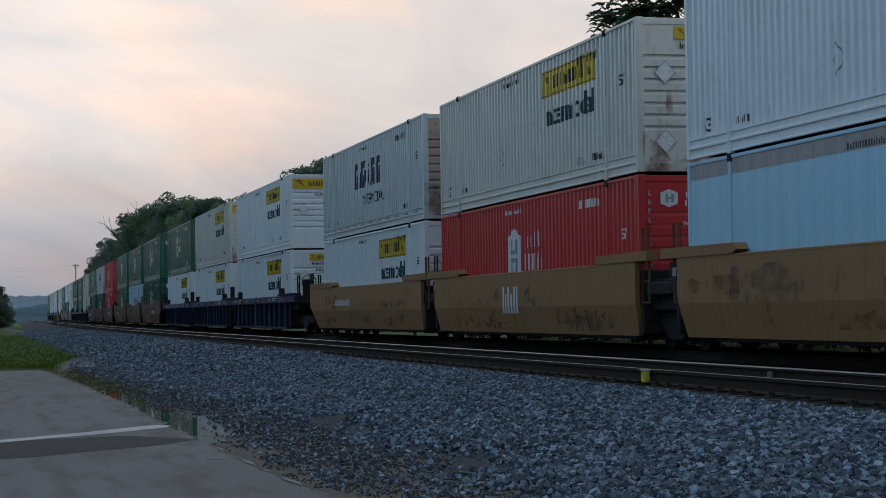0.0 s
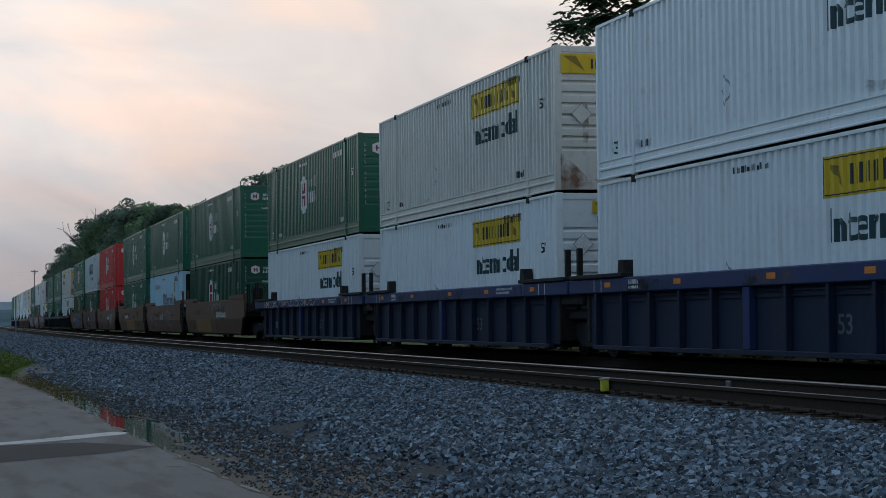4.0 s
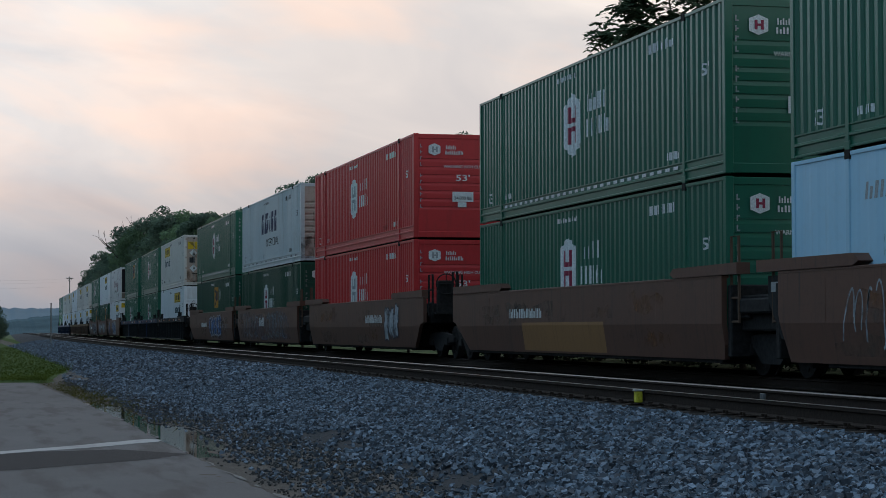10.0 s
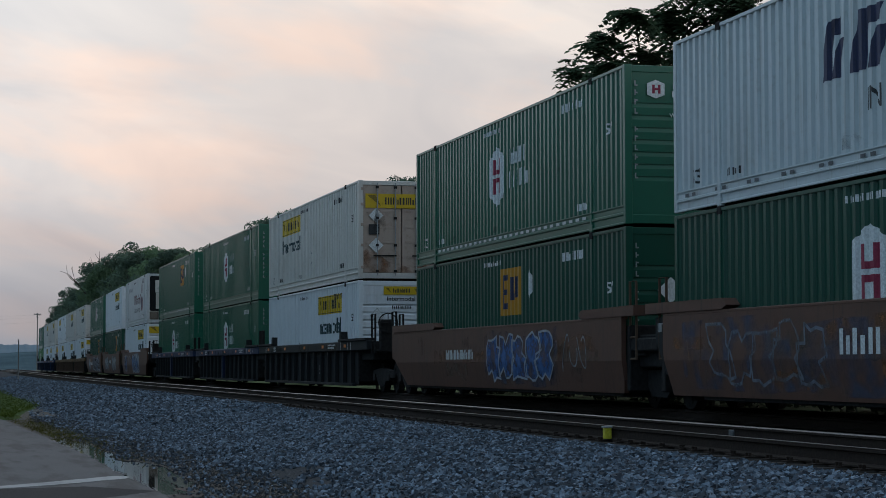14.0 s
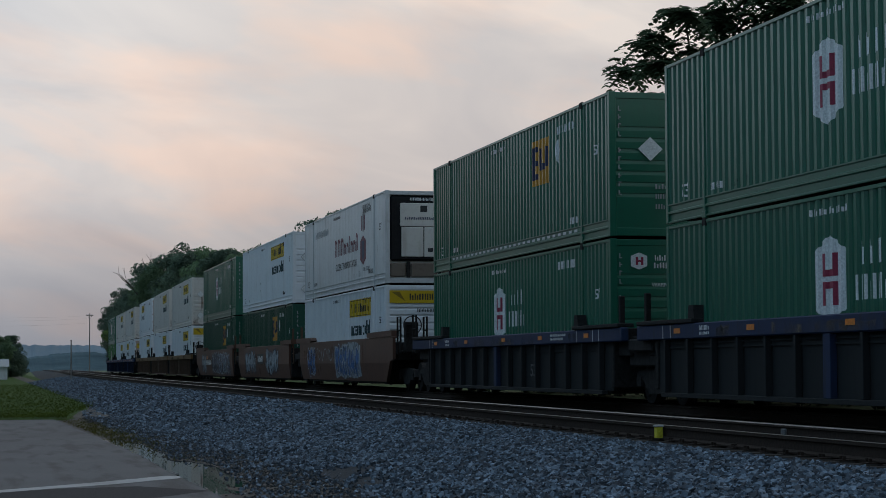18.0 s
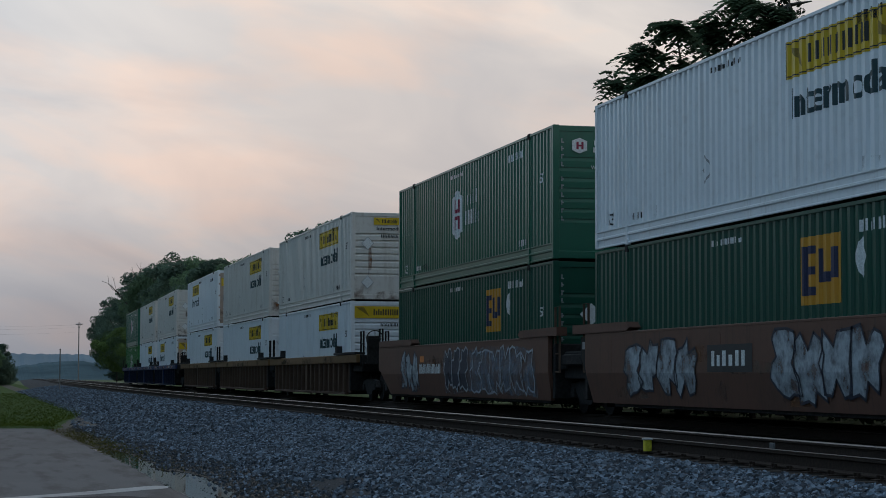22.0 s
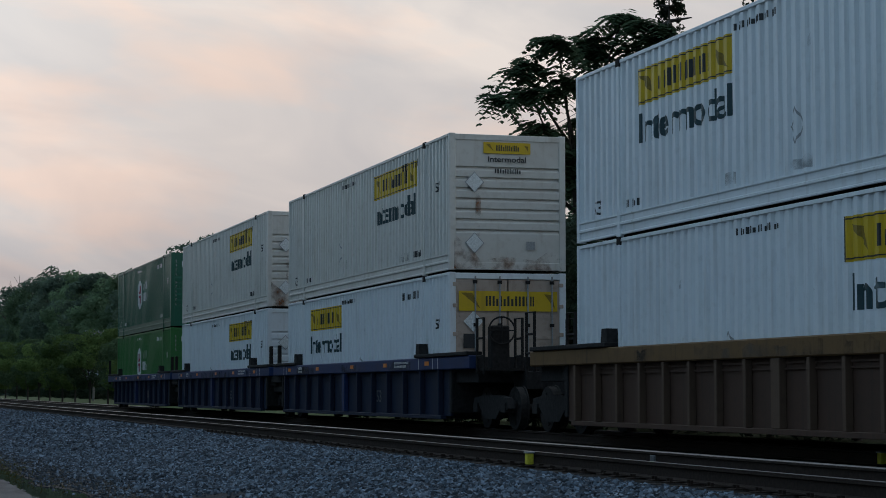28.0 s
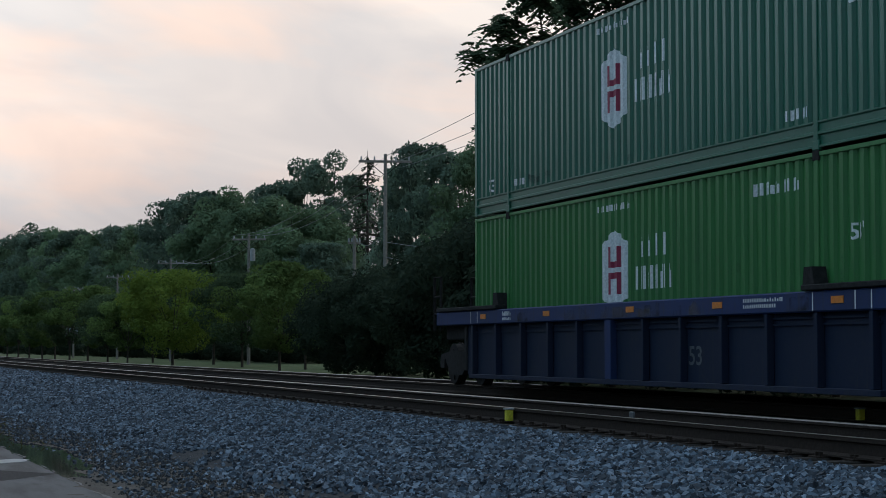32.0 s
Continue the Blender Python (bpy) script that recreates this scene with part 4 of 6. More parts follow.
def smooth_car(mat, ends, art=()):
    car = new("well_car")
    a, b = ends
    for s in (-1, 1):
        y0, y1 = (-WELL, -WELL + 0.09) if s < 0 else (WELL - 0.09, WELL)
        bm = prism(bmesh.new(), ([(a, 1.58), (a, 0.95), (a + 0.3, 0.9), (a + 1.4, 0.26)] if a < -1.5 else [(a, 1.58), (a, 0.98), (a + 0.28, 0.26)]) + ([(b - 1.4, 0.26), (b - 0.35, 0.9), (b, 0.95), (b, 1.58)] if b > LONG + 1.5 else [(b - 0.1, 0.26), (b, 0.5), (b, 1.58)]), y0, y1)
        part("side_plate", folded(bm), mat, car)
        part("top_chord", boxes((a, b, y0 - 0.004 if s < 0 else y0 - 0.04, y1 + 0.04 if s < 0 else y1 + 0.004, 1.575, 1.625), bevel=0.01), mat, car)
        part("bottom_chord", boxes((a + 1.5, b - (1.5 if b > LONG + 1.5 else 0.3), y0 + 0.13 if s < 0 else y0 - 0.19, y1 + 0.19 if s < 0 else y1 - 0.13, 0.2, 0.31), bevel=0.01), M["steel_dark"], car)
        left, right = (a - 0.8 if a > -1.5 else a + 0.1), (b + 0.7 if b < LONG + 1.5 else b - 0.1)
        for q in ([(left, 1.628), (2.55, 1.628), (2.75, 1.69), (2.6, 1.80), (left, 1.81)], [(LONG - 2.0, 1.628), (right, 1.628), (right, 1.81), (LONG - 2.0, 1.79), (LONG - 2.15, 1.70)]):
            part("guide_bracket", prism(bmesh.new(), q, y0 - 0.02, y1 + 0.12 if s < 0 else y1 + 0.02), mat, car)
        if a > -1.5:
            d0, d1 = (y0 + 0.1, y0 + 0.16) if s < 0 else (y1 - 0.16, y1 - 0.1)
            part("end_post", prism(bmesh.new(), [(a - 0.62, 1.57), (a - 0.62, 1.2), (a - 0.1, 0.6), (a + 0.3, 0.6), (a + 0.3, 1.57)], d0, d1), M["sooty"], car, "sooty grey end post")
            if s < 0:
                part("notice", laid(flat_poly(rect(a - 0.5, a - 0.2, 1.32, 1.47)), d0 - 0.004), M["grey_decal"], car, "pale notice sticker")
    for x in np.arange(1.6, LONG - 1.0, 2.9):
        part("weld_seam", boxes((x, x + 0.014, -WELL - 0.003, -WELL + 0.01, FOLD + 0.02, 1.48)), mat, car)
    common_frame(car, ends, mat, True)
    rnd = random.Random(int(100 * b) + len(art) + int(10 * a))
    for k in range(13):
        x, z, w, h = rnd.uniform(0.2, LONG - 3.4), rnd.choice((0.32, 0.4, 0.8, 0.95, 1.0)), rnd.uniform(0.5, 3.2), rnd.uniform(0.25, 0.55)
        edge = [(x + w * j / 6, z + h * rnd.uniform(0.6, 1.0)) for j in range(7)]
        low = [(x + w - w * j / 6, z + h * rnd.uniform(0.0, 0.25)) for j in range(7)]
        part("stain", folded(laid(flat_poly(low + edge), -WELL - 0.0015)), M[("scuff", "rust_stain", "dust_stain")[k % 3]], car, "blotchy stain on the side plate")
    for i, item in enumerate(art):
        kind, x0, x1, z0, z1, key, n, seed = item
        if kind == "tag":
            part("spray_paint", folded(laid(scribble(seed, x0, x1, z0, z1, 0.042, n), -WELL - 0.004 - 0.002 * i)), M[key], car, "spray-painted scrawl")
        elif kind == "bubble":
            forms = bubbles(seed, x0, x1, z0, z1, n)
            for j, form in enumerate(forms):
                part("spray_form", folded(laid(flat_poly(form), -WELL - 0.005 - 0.002 * i - 0.0006 * j)), M[key], car, "fat spray-painted form")
            part("spray_paint", folded(laid(outline(forms, 0.045), -WELL - 0.013 - 0.002 * i)), M["line_spray" if key != "pale_spray" else "ink_spray"], car, "spray-painted outline")
        elif kind == "outline":
            part("spray_paint", folded(laid(outline(bubbles(seed, x0, x1, z0, z1, n), 0.05), -WELL - 0.005 - 0.002 * i)), M[key], car, "spray-painted outline")
        elif kind == "fill":
            rnd = random.Random(seed)
            edge = [(x0 + (x1 - x0) * k / 9, z1 - rnd.uniform(0, 0.25)) for k in range(10)]
            low = [(x1 - (x1 - x0) * k / 9, z0 + rnd.uniform(0, 0.12)) for k in range(10)]
            part("spray_paint", folded(laid(flat_poly(low + edge), -WELL - 0.003 - 0.002 * i)), M[key], car, "spray-painted patch")
        elif kind == "bars":
            part("mark_print", folded(laid(flat_poly(*blocks(x0, x1, z0, z1, n, seed)), -WELL - 0.006)), M[key], car)
        elif kind == "patch":
            part("paint_patch", folded(laid(flat_poly(rect(x0, x1, z0, z1)), -WELL - 0.003)), M[key], car, "lighter brown repainted patch")
        elif kind == "plate":
            part("mark_plate", folded(laid(flat_poly(rect(x0, x1, z0, z1)), -WELL - 0.004)), M[key], car)
    return car


def ribbed_car(mat, chord_mat, ends, pitch, reflectors=True, scrawl=False):
    car = new("well_car")
    a, b = ends
    rnd = random.Random(int(100 * b) + 31 * len(car.name))
    for k in range(9):
        x, w = rnd.uniform(0.2, LONG - 2.2), rnd.uniform(0.3, 1.9)
        edge = [(x + w * j / 5, 1.225 + 0.21 * rnd.uniform(0.5, 1.0)) for j in range(6)]
        part("stain", laid(flat_poly([(x + w, 1.225), (x, 1.225)][::-1] + edge[::-1]), -WELL - 0.003), M["soot_stain" if k % 2 else "dust_stain"], car, "dirty patch on the top sill")
    if scrawl:
        part("mark_print", laid(lettering("SFLC", 2.0, 2.75, 0.5, 0.72), -WELL + 0.124), M["grey_decal"], car)
        part("spray_paint", laid(scribble(33, 0.4, 11.0, 1.22, 1.46, 0.035, 22), -WELL - 0.011), M["line_spray"], car, "pale spray-painted scrawl on the sill")
    for s in (-1, 1):
        ys = (lambda d0, d1: (-WELL + d0, -WELL + d1) if s < 0 else (WELL - d1, WELL - d0))
        y0, y1 = ys(0.0, 0.16)
        part("top_chord", boxes((a, b, y0, y1, 1.20, 1.47), bevel=0.02), chord_mat, car)
        y0, y1 = ys(0.13, 0.19)
        part("side_plate", boxes((-0.3, LONG + 0.3, y0, y1, 0.24, 1.2)), mat, car)
        y0, y1 = ys(0.02, 0.15)
        part("bottom_chord", boxes((0.1, LONG - 0.1, y0, y1, 0.17, 0.25), bevel=0.008), mat, car)
        for zz in (1.04, 1.12):
            y0, y1 = ys(0.1, 0.128)
            part("stiffener", boxes((0.2, LONG - 0.2, y0, y1, zz, zz + 0.025)), mat, car)
        n = round((LONG - 0.6) / pitch)
        for i in range(n + 1):
            x = 0.3 + (LONG - 0.6) * i / n
            w = 0.13 if i == n // 2 else 0.045
            y0, y1 = ys(0.015, 0.127)
            part("rib", boxes((x - w, x + w, y0, y1, 0.252, 1.195), bevel=0.008), (mat if w < 0.1 else chord_mat) if reflectors else M["rib_edge"], car)
        for x0, x1, bx in ((a + 0.1, 1.9, 1.72), (LONG - 2.0, b - 0.1, LONG - 1.9)):
            y0, y1 = ys(-0.04, 0.3)
            part("platform", boxes((x0, x1, y0, y1, 1.475, 1.55), bevel=0.012), M["steel_dark"], car)
            y0, y1 = ys(0.02, 0.22)
            part("guide_bracket", prism(bmesh.new(), [(bx - 0.16, 1.552), (bx + 0.16, 1.552), (bx + 0.1, 1.78), (bx - 0.12, 1.78)], y0, y1), M["steel_dark"], car, "black guide bracket")
    if reflectors:
        for x in (0.9, 4.4, 8.2, 11.4, 14.9):
            part("reflector", boxes((x, x + 0.32, -WELL - 0.008, -WELL + 0.01, 1.30, 1.39)), M["orange"], car, "orange reflector patch")
        part("mark_print", laid(flat_poly(*blocks(2.2, 2.7, 1.34, 1.42, 4, 3), *blocks(2.2, 2.7, 1.26, 1.31, 4, 9)), -WELL - 0.006), M["decal"], car)
        part("mark_print", laid(flat_poly(*blocks(12.4, 13.6, 1.36, 1.41, 10, 4), *blocks(12.4, 13.4, 1.28, 1.33, 9, 5)), -WELL - 0.006), M["decal"], car)
        part("mark_print", laid(flat_poly(*[rect(x, x + 0.03, 1.22, 1.45) for x in (14.4, 15.5, 15.9, 0.3, 0.7)]), -WELL - 0.007), M["decal"], car)
        part("size_mark", laid(lettering("53", 10.3, 10.75, 0.5, 0.78), -WELL + 0.124), M["dim_decal"], car)
    common_frame(car, ends, mat)
    return car


def common_frame(car, ends, mat, smooth=False):
    a, b = ends
    part("well_floor", boxes((0.0, LONG, -WELL + 0.2, WELL - 0.2, 0.26, 0.34), *[(x, x + 0.3, -WELL + 0.2, WELL - 0.2, 0.18, 0.26) for x in np.arange(0.4, 16, 2.2)]), M["steel_dark"], car)
    for x0, x1, bulk in ((a, -0.35, -0.35), (LONG + 0.35, max(b, LONG + 0.95), LONG + 0.35)):
        part("end_frame", boxes((x0 + 0.05, x1 - 0.05, -WELL + 0.2, WELL - 0.2, 0.92, 1.22), bevel=0.02), M["steel_dark"], car)
        part("bulkhead", boxes((bulk - 0.08, bulk + 0.08, -WELL + 0.095, WELL - 0.095, 0.3, 1.47), bevel=0.02), M["steel_dark"], car)
    if a < -1.5 or b > LONG + 1.5:
        for outer, x in ((a < -1.5, a), (b > LONG + 1.5, b)):
            if not outer:
                continue
            s = -1 if x < 0 else 1
            part("end_sill", boxes((min(x, x + s * 0.75), max(x, x + s * 0.75), -0.55, 0.55, 0.78, 1.15), bevel=0.02), M["steel_dark"], car)
            cp = boxes((min(x, x + s * 1.62), max(x, x + s * 1.62), -0.09, 0.09, 0.80, 0.98), bevel=0.02)
            rod(cp, (x + s * 1.58, 0, 0.7), (x + s * 1.58, 0, 1.08), 0.13, seg=10)
            part("coupler", cp, M["bare"], car, "rusty knuckle coupler")
            for y in (-1.35, -0.55, 0.55, 1.35):
                rail = part("handrail", tube([(x + s * 0.1, y, 1.1), (x + s * 0.1, y, 2.2), (x + s * 0.55, y, 2.2), (x + s * 0.55, y, 1.1)], 0.03), M["bare"], car)
                for z in (1.45, 1.8):
                    part("rung", rod(bmesh.new(), (x + s * 0.12, y, z), (x + s * 0.53, y, z), 0.022, seg=6), M["bare"], rail)
            if s > 0:
                bm = bmesh.new()
                for k in range(20):
                    p, q = k * math.tau / 20, (k + 1) * math.tau / 20
                    rod(bm, (x + 0.62, -1.0 + 0.27 * math.cos(p), 1.95 + 0.27 * math.sin(p)), (x + 0.62, -1.0 + 0.27 * math.cos(q), 1.95 + 0.27 * math.sin(q)), 0.017, seg=6)
                for k in range(4):
                    p = k * math.tau / 4
                    rod(bm, (x + 0.62, -1.0, 1.95), (x + 0.62, -1.0 + 0.27 * math.cos(p), 1.95 + 0.27 * math.sin(p)), 0.013, seg=5)
                part("brake_wheel", bm, M["bare"], car, "iron hand brake wheel")
                part("brake_box", boxes((x + 0.3, x + 0.58, -1.2, -0.82, 1.15, 2.05), bevel=0.03), M["bare"], car)
                part("crossover_platform", boxes((x, x + 0.7, -1.3, 1.3, 1.16, 1.21)), M["bare"], car)
            truck(car, x)
    for s, x in ((-1, a), (1, b)):
        if -1.5 < x < LONG + 1.5:
            for y in (-1.36, 1.36):
                c, low = (x + s * 0.3, 0.85) if smooth else (x - s * 0.3, 1.5)
                iron = part("grab_iron", tube([(c - 0.16, y, low), (c - 0.16, y, 2.24), (c + 0.16, y, 2.24), (c + 0.16, y, low)], 0.026), M["rib_edge" if smooth else "bare"], car)
                if not smooth and mat is not M["rib_brown"]:
                    iron.data = link_mesh("grab_iron", boxes((c - 0.06, c + 0.06, y - 0.05, y + 0.05, 1.5, 2.08), bevel=0.012), M["bare"])
                for z in (0.87, 1.25) if smooth else ():
                    part("rung", rod(bmesh.new(), (c - 0.16, y, z), (c + 0.16, y, z), 0.02, seg=6), M["rib_edge"], iron)
    if a > -1.5:
        part("articulated_joint", boxes((-2.5, -0.36, -1.2, 1.2, 0.72, 1.3), (-2.1, -0.7, -1.36, 1.36, 1.0, 1.24), bevel=0.03), M["steel_dark"], car, "grimy black articulated joint")
        truck(car, -1.42)


# rear end of each unit's containers when the clip begins
REAR = [-32.9, -51.66, -69.82, -93.71, -112.39, -131.33, -154.27, -173.26, -192.08, -215.58, -234.85, -253.45, -276.84,
        -295.5, -315.01, -338.07, -357.53, -376.64, -400.48, -419.5, -438.37, -462.23, -481.38, -500.42]
TRAVEL = [(0, 0.0), (2, 29.06), (4.5, 65.36), (6, 87.06), (7.5, 108.8), (9, 130.57), (10.5, 152.33), (13, 188.6), (15.5, 224.73),
          (17.5, 253.5), (19, 275.25), (20.5, 297.22), (23, 333.52), (25.5, 369.66), (28, 405.64), (32, 463.09)]
# upper and lower load of each unit
LOADS = [("white wall", "smooth white"), ("aged wall", "red"), ("slant", "white wall"), ("white plate", "white wall"), ("aged plate", "white wall"),
         ("green", "white wall"), ("green", "old green"), ("green", "reefer blue"), ("green tape", "green"), ("red", "red"), ("slant", "deep green"),
         ("green tape", "square back"), ("cream doors", "white wall"), ("green", "green"), ("square tape", "green"), ("reefer", "white plate"),
         ("white wall", "square"), ("green", "square"), ("aged wall", "white plate"), ("cream wall", "white wall"), ("white doors", "white wall"),
         ("aged wall", "white doors"), ("aged wall", "white wall"), ("green", "fresh green")]
MAKERS = {
    "smooth white": lambda: white_container(M["pale_blue"], "wall", False, 1, SIDES["smooth"]), "white wall": lambda: white_container(M["white"], "wall", False, 2),
    "white plate": lambda: white_container(M["white"], "plate", False, 4),
    "white doors": lambda: white_container(M["white"], "doors", True, 5), "aged wall": lambda: white_container(M["offwhite"], "wall", False, 6),
    "aged plate": lambda: white_container(M["offwhite"], "plate", False, 7), "cream wall": lambda: white_container(M["offwhite"], "wall", False, 8),
    "cream doors": lambda: white_container(M["offwhite"], "doors", True, 9),
    "green": lambda: badge_container(M["green"], None, "badge", "logo_red", 21), "green tape": lambda: badge_container(M["green"], None, "badge", "logo_red", 22, strip=True, shift=0.55),
    "old green": lambda: badge_container(M["deep_green"], None, "badge", "logo_red", 23, SIDES["wide"]), "deep green": lambda: badge_container(M["deep_green"], None, "badge", "logo_red", 29),
    "fresh green": lambda: badge_container(M["fresh_green"], None, "badge", "logo_red", 24),
    "red": lambda: badge_container(M["red"], None, "badge", "grey_decal", 25),
    "square": lambda: badge_container(M["deep_green"], None, "square", "logo_red", 26), "square back": lambda: badge_container(M["deep_green"], None, "square", "logo_red", 28, shift=-2.1),
    "square tape": lambda: badge_container(M["green"], None, "square", "logo_red", 27, strip=True),
    "slant": lambda: slant_container(M["swift"], 31), "reefer": lambda: reefer_container(41),
    "reefer blue": lambda: reefer_container(42, "pale_blue", "navy", "yellow_dark"),
}
LABELS = {
    "smooth": "pale blue smooth-sided intermodal container with a yellow sign panel",
    "white": "white corrugated intermodal container with a yellow sign panel", "aged": "weathered off-white corrugated container with rust-stained ribbed end",
    "cream": "dirty off-white corrugated container with soot stains", "green": "dark green corrugated container with white hexagonal badge",
    "deep": "deep green corrugated container with white hexagonal badge",
    "old": "dark green wide-ribbed container with white badge", "fresh": "bright green corrugated container with white badge",
    "red": "red corrugated container with white hexagonal badge", "square": "dark green corrugated container with an amber square badge",
    "slant": "pale grey corrugated container with slanted navy lettering bars", "reefer": "streaked white refrigerated container with black cooling unit end",
}
MOVING = []
made = {}


def load(kind, unit, z):
    m = pose(REAR[unit], TRAIN_TRACK, z)
    if kind in made:
        ob = copy_thing(made[kind], m)
    else:
        ob = made[kind] = MAKERS[kind]()
        ob.matrix_world = m
        first = kind.split()[0]
        tagged(ob, LABELS[first] + (", doors at end" if "doors" in kind else ""), "container", "containers on the train")
    MOVING.append((ob, m))


for unit, (upper, lower) in enumerate(LOADS):
    load(lower, unit, RAIL_TOP + 0.36)
    load(upper, unit, RAIL_TOP + 0.36 + HIGH + 0.045)

ART = {
    1: [("bars", 6.9, 8.3, 0.7, 1.3, "decal", 3, 3)],
    2: [("bars", 3.2, 5.8, 1.0, 1.2, "decal", 10, 3)],
    6: [("patch", 3.6, 8.4, 0.3, 0.85, "brown", 1, 1), ("bars", 10.4, 13.2, 0.92, 1.16, "decal", 10, 3), ("tag", 9.0, 11.7, 1.22, 1.55, "pale_spray", 10, 5)],
    7: [("tag", 2.2, 5.2, 0.4, 1.5, "pale_spray", 9, 11), ("tag", 9.8, 13.8, 0.35, 1.5, "pale_spray", 13, 12), ("plate", 6.8, 8.8, 0.8, 1.25, "ink", 1, 1), ("bars", 7.0, 8.6, 0.85, 1.2, "grey_decal", 3, 3)],
    8: [("patch", 4.4, 10.2, 0.3, 0.9, "brown", 1, 1), ("bars", 3.4, 6.0, 1.0, 1.2, "decal", 10, 3)],
    9: [("bars", 10.2, 12.7, 0.95, 1.18, "decal", 10, 3), ("bubble", 13.0, 15.0, 0.4, 1.5, "pale_spray", 3, 14)],
    10: [("fill", 0.8, 14.5, 0.3, 1.55, "faded_spray", 1, 41), ("outline", 2.0, 6.2, 0.45, 1.4, "faded_line", 5, 15), ("tag", 0.9, 2.4, 0.5, 1.3, "rust_stain", 2, 57), ("bars", 6.7, 8.0, 0.9, 1.25, "decal", 3, 3), ("outline", 8.8, 13.6, 0.35, 1.5, "faded_line", 6, 16), ("outline", 9.0, 13.3, 0.5, 1.3, "faded_line", 5, 61)],
    11: [("bars", 3.8, 6.3, 0.9, 1.12, "decal", 10, 3), ("fill", 7.2, 12.6, 0.3, 1.55, "faded_spray", 1, 42), ("bubble", 7.5, 12.3, 0.4, 1.45, "blue_spray", 5, 17), ("tag", 12.9, 14.4, 0.6, 1.4, "pale_spray", 3, 52)],
    15: [("bubble", 1.9, 3.6, 0.35, 1.5, "blue_spray", 3, 18), ("tag", 3.7, 7.4, 0.9, 1.4, "pale_spray", 6, 19),
         ("fill", 7.9, 12.8, 0.3, 1.55, "pale_spray", 1, 44), ("bubble", 8.1, 12.6, 0.35, 1.5, "blue_spray", 6, 20)],
    16: [("bubble", 2.4, 6.2, 0.4, 1.45, "pale_spray", 4, 21), ("plate", 6.8, 8.8, 0.85, 1.3, "ink", 1, 1), ("bars", 7.0, 8.6, 0.95, 1.2, "decal", 3, 3), ("bubble", 9.6, 13.4, 0.35, 1.5, "pale_spray", 4, 22)],
    17: [("bubble", 1.3, 3.5, 0.3, 1.5, "pale_spray", 3, 23), ("plate", 3.75, 4.25, 1.15, 1.32, "orange", 1, 1), ("bars", 3.7, 6.3, 0.85, 1.1, "decal", 11, 3), ("fill", 6.6, 15.4, 0.3, 1.5, "thin_pale", 1, 45), ("bubble", 6.8, 9.2, 0.35, 1.5, "ink_spray", 3, 24), ("bubble", 9.6, 15.2, 0.35, 1.5, "thin_pale", 6, 25)],
}
for unit in range(24):
    group = unit // 3
    inner = (0.1, 0.25) if group in (0, 2, 3, 5) else (1.2, 1.2)
    ends = (-2.0 if unit % 3 == 2 else -inner[0], LONG + (2.0 if unit % 3 == 0 else inner[1]))
    if group in (0, 2, 3, 5):
        car = smooth_car(M["brown"] if group == 0 else M["rust_brown"], ends, ART.get(unit, ()))
        label = "brown smooth-sided well car" if group == 0 else "rusty brown well car with spray paint"
    elif group == 6:
        car = ribbed_car(M["rib_brown"], M["ochre"], ends, 1.0, False)
        label = "rusty brown ribbed well car with ochre top sill"
    else:
        dull = unit == 12
        car = ribbed_car(M["sooty" if group == 4 else "grime"], M["sooty" if dull else "dull_blue" if group == 4 else "blue"], ends, 1.48 if group != 4 else 1.2, True, unit == 5)
        label = "sooty grey ribbed well car" if dull else "grimy dark blue ribbed well car with orange reflectors"
    m = pose(REAR[unit], TRAIN_TRACK, RAIL_TOP)
    car.matrix_world = m
    MOVING.append((tagged(car, label, "well car", "cars of the train"), m))


# ---- ground, tracks ----
def ground_material():
    m, n, l, p = nodes_of("ground_earth_grass")
    f, _ = noise_fac(n, l, 0.08, 0.35, 0.65, 6)
    g, t = noise_fac(n, l, 1.7, 0.3, 0.7, 6)
    c = blend(n, l, f, (0.06, 0.10, 0.02), (0.09, 0.12, 0.03))
    c = blend(n, l, g, c, (0.04, 0.06, 0.018))
    l.new(c, p.inputs["Base Color"])
    p.inputs["Roughness"].default_value = 0.95
    add_bump(n, l, p, t.outputs["Fac"], 0.5, 0.05)
    return m


def asphalt_material():
    m, n, l, p = nodes_of("worn_asphalt")
    f, _ = noise_fac(n, l, 0.35, 0.38, 0.62, 6)
    g, t = noise_fac(n, l, 42.0, 0.3, 0.8, 4)
    h, _ = noise_fac(n, l, 1.6, 0.5, 0.62, 7, (0.25, 1.4, 1))
    c = blend(n, l, f, (0.030, 0.031, 0.034), (0.062, 0.064, 0.070))
    c = blend(n, l, g, c, (0.08, 0.085, 0.092))
    c = blend(n, l, h, c, (0.024, 0.025, 0.028))
    l.new(c, p.inputs["Base Color"])
    p.inputs["Roughness"].default_value = 0.7
    add_bump(n, l, p, t.outputs["Fac"], 0.4, 0.008)
    return m


def dirt_material():
    m, n, l, p = nodes_of("damp_gravelly_dirt")
    f, _ = noise_fac(n, l, 0.7, 0.4, 0.62, 6)
    g, t = noise_fac(n, l, 16.0, 0.35, 0.7, 6)
    c = blend(n, l, f, (0.042, 0.033, 0.026), (0.092, 0.066, 0.045))
    c = blend(n, l, g, c, (0.06, 0.054, 0.048))
    l.new(c, p.inputs["Base Color"])
    p.inputs["Roughness"].default_value = 0.85
    add_bump(n, l, p, t.outputs["Fac"], 0.8, 0.03)
    return m


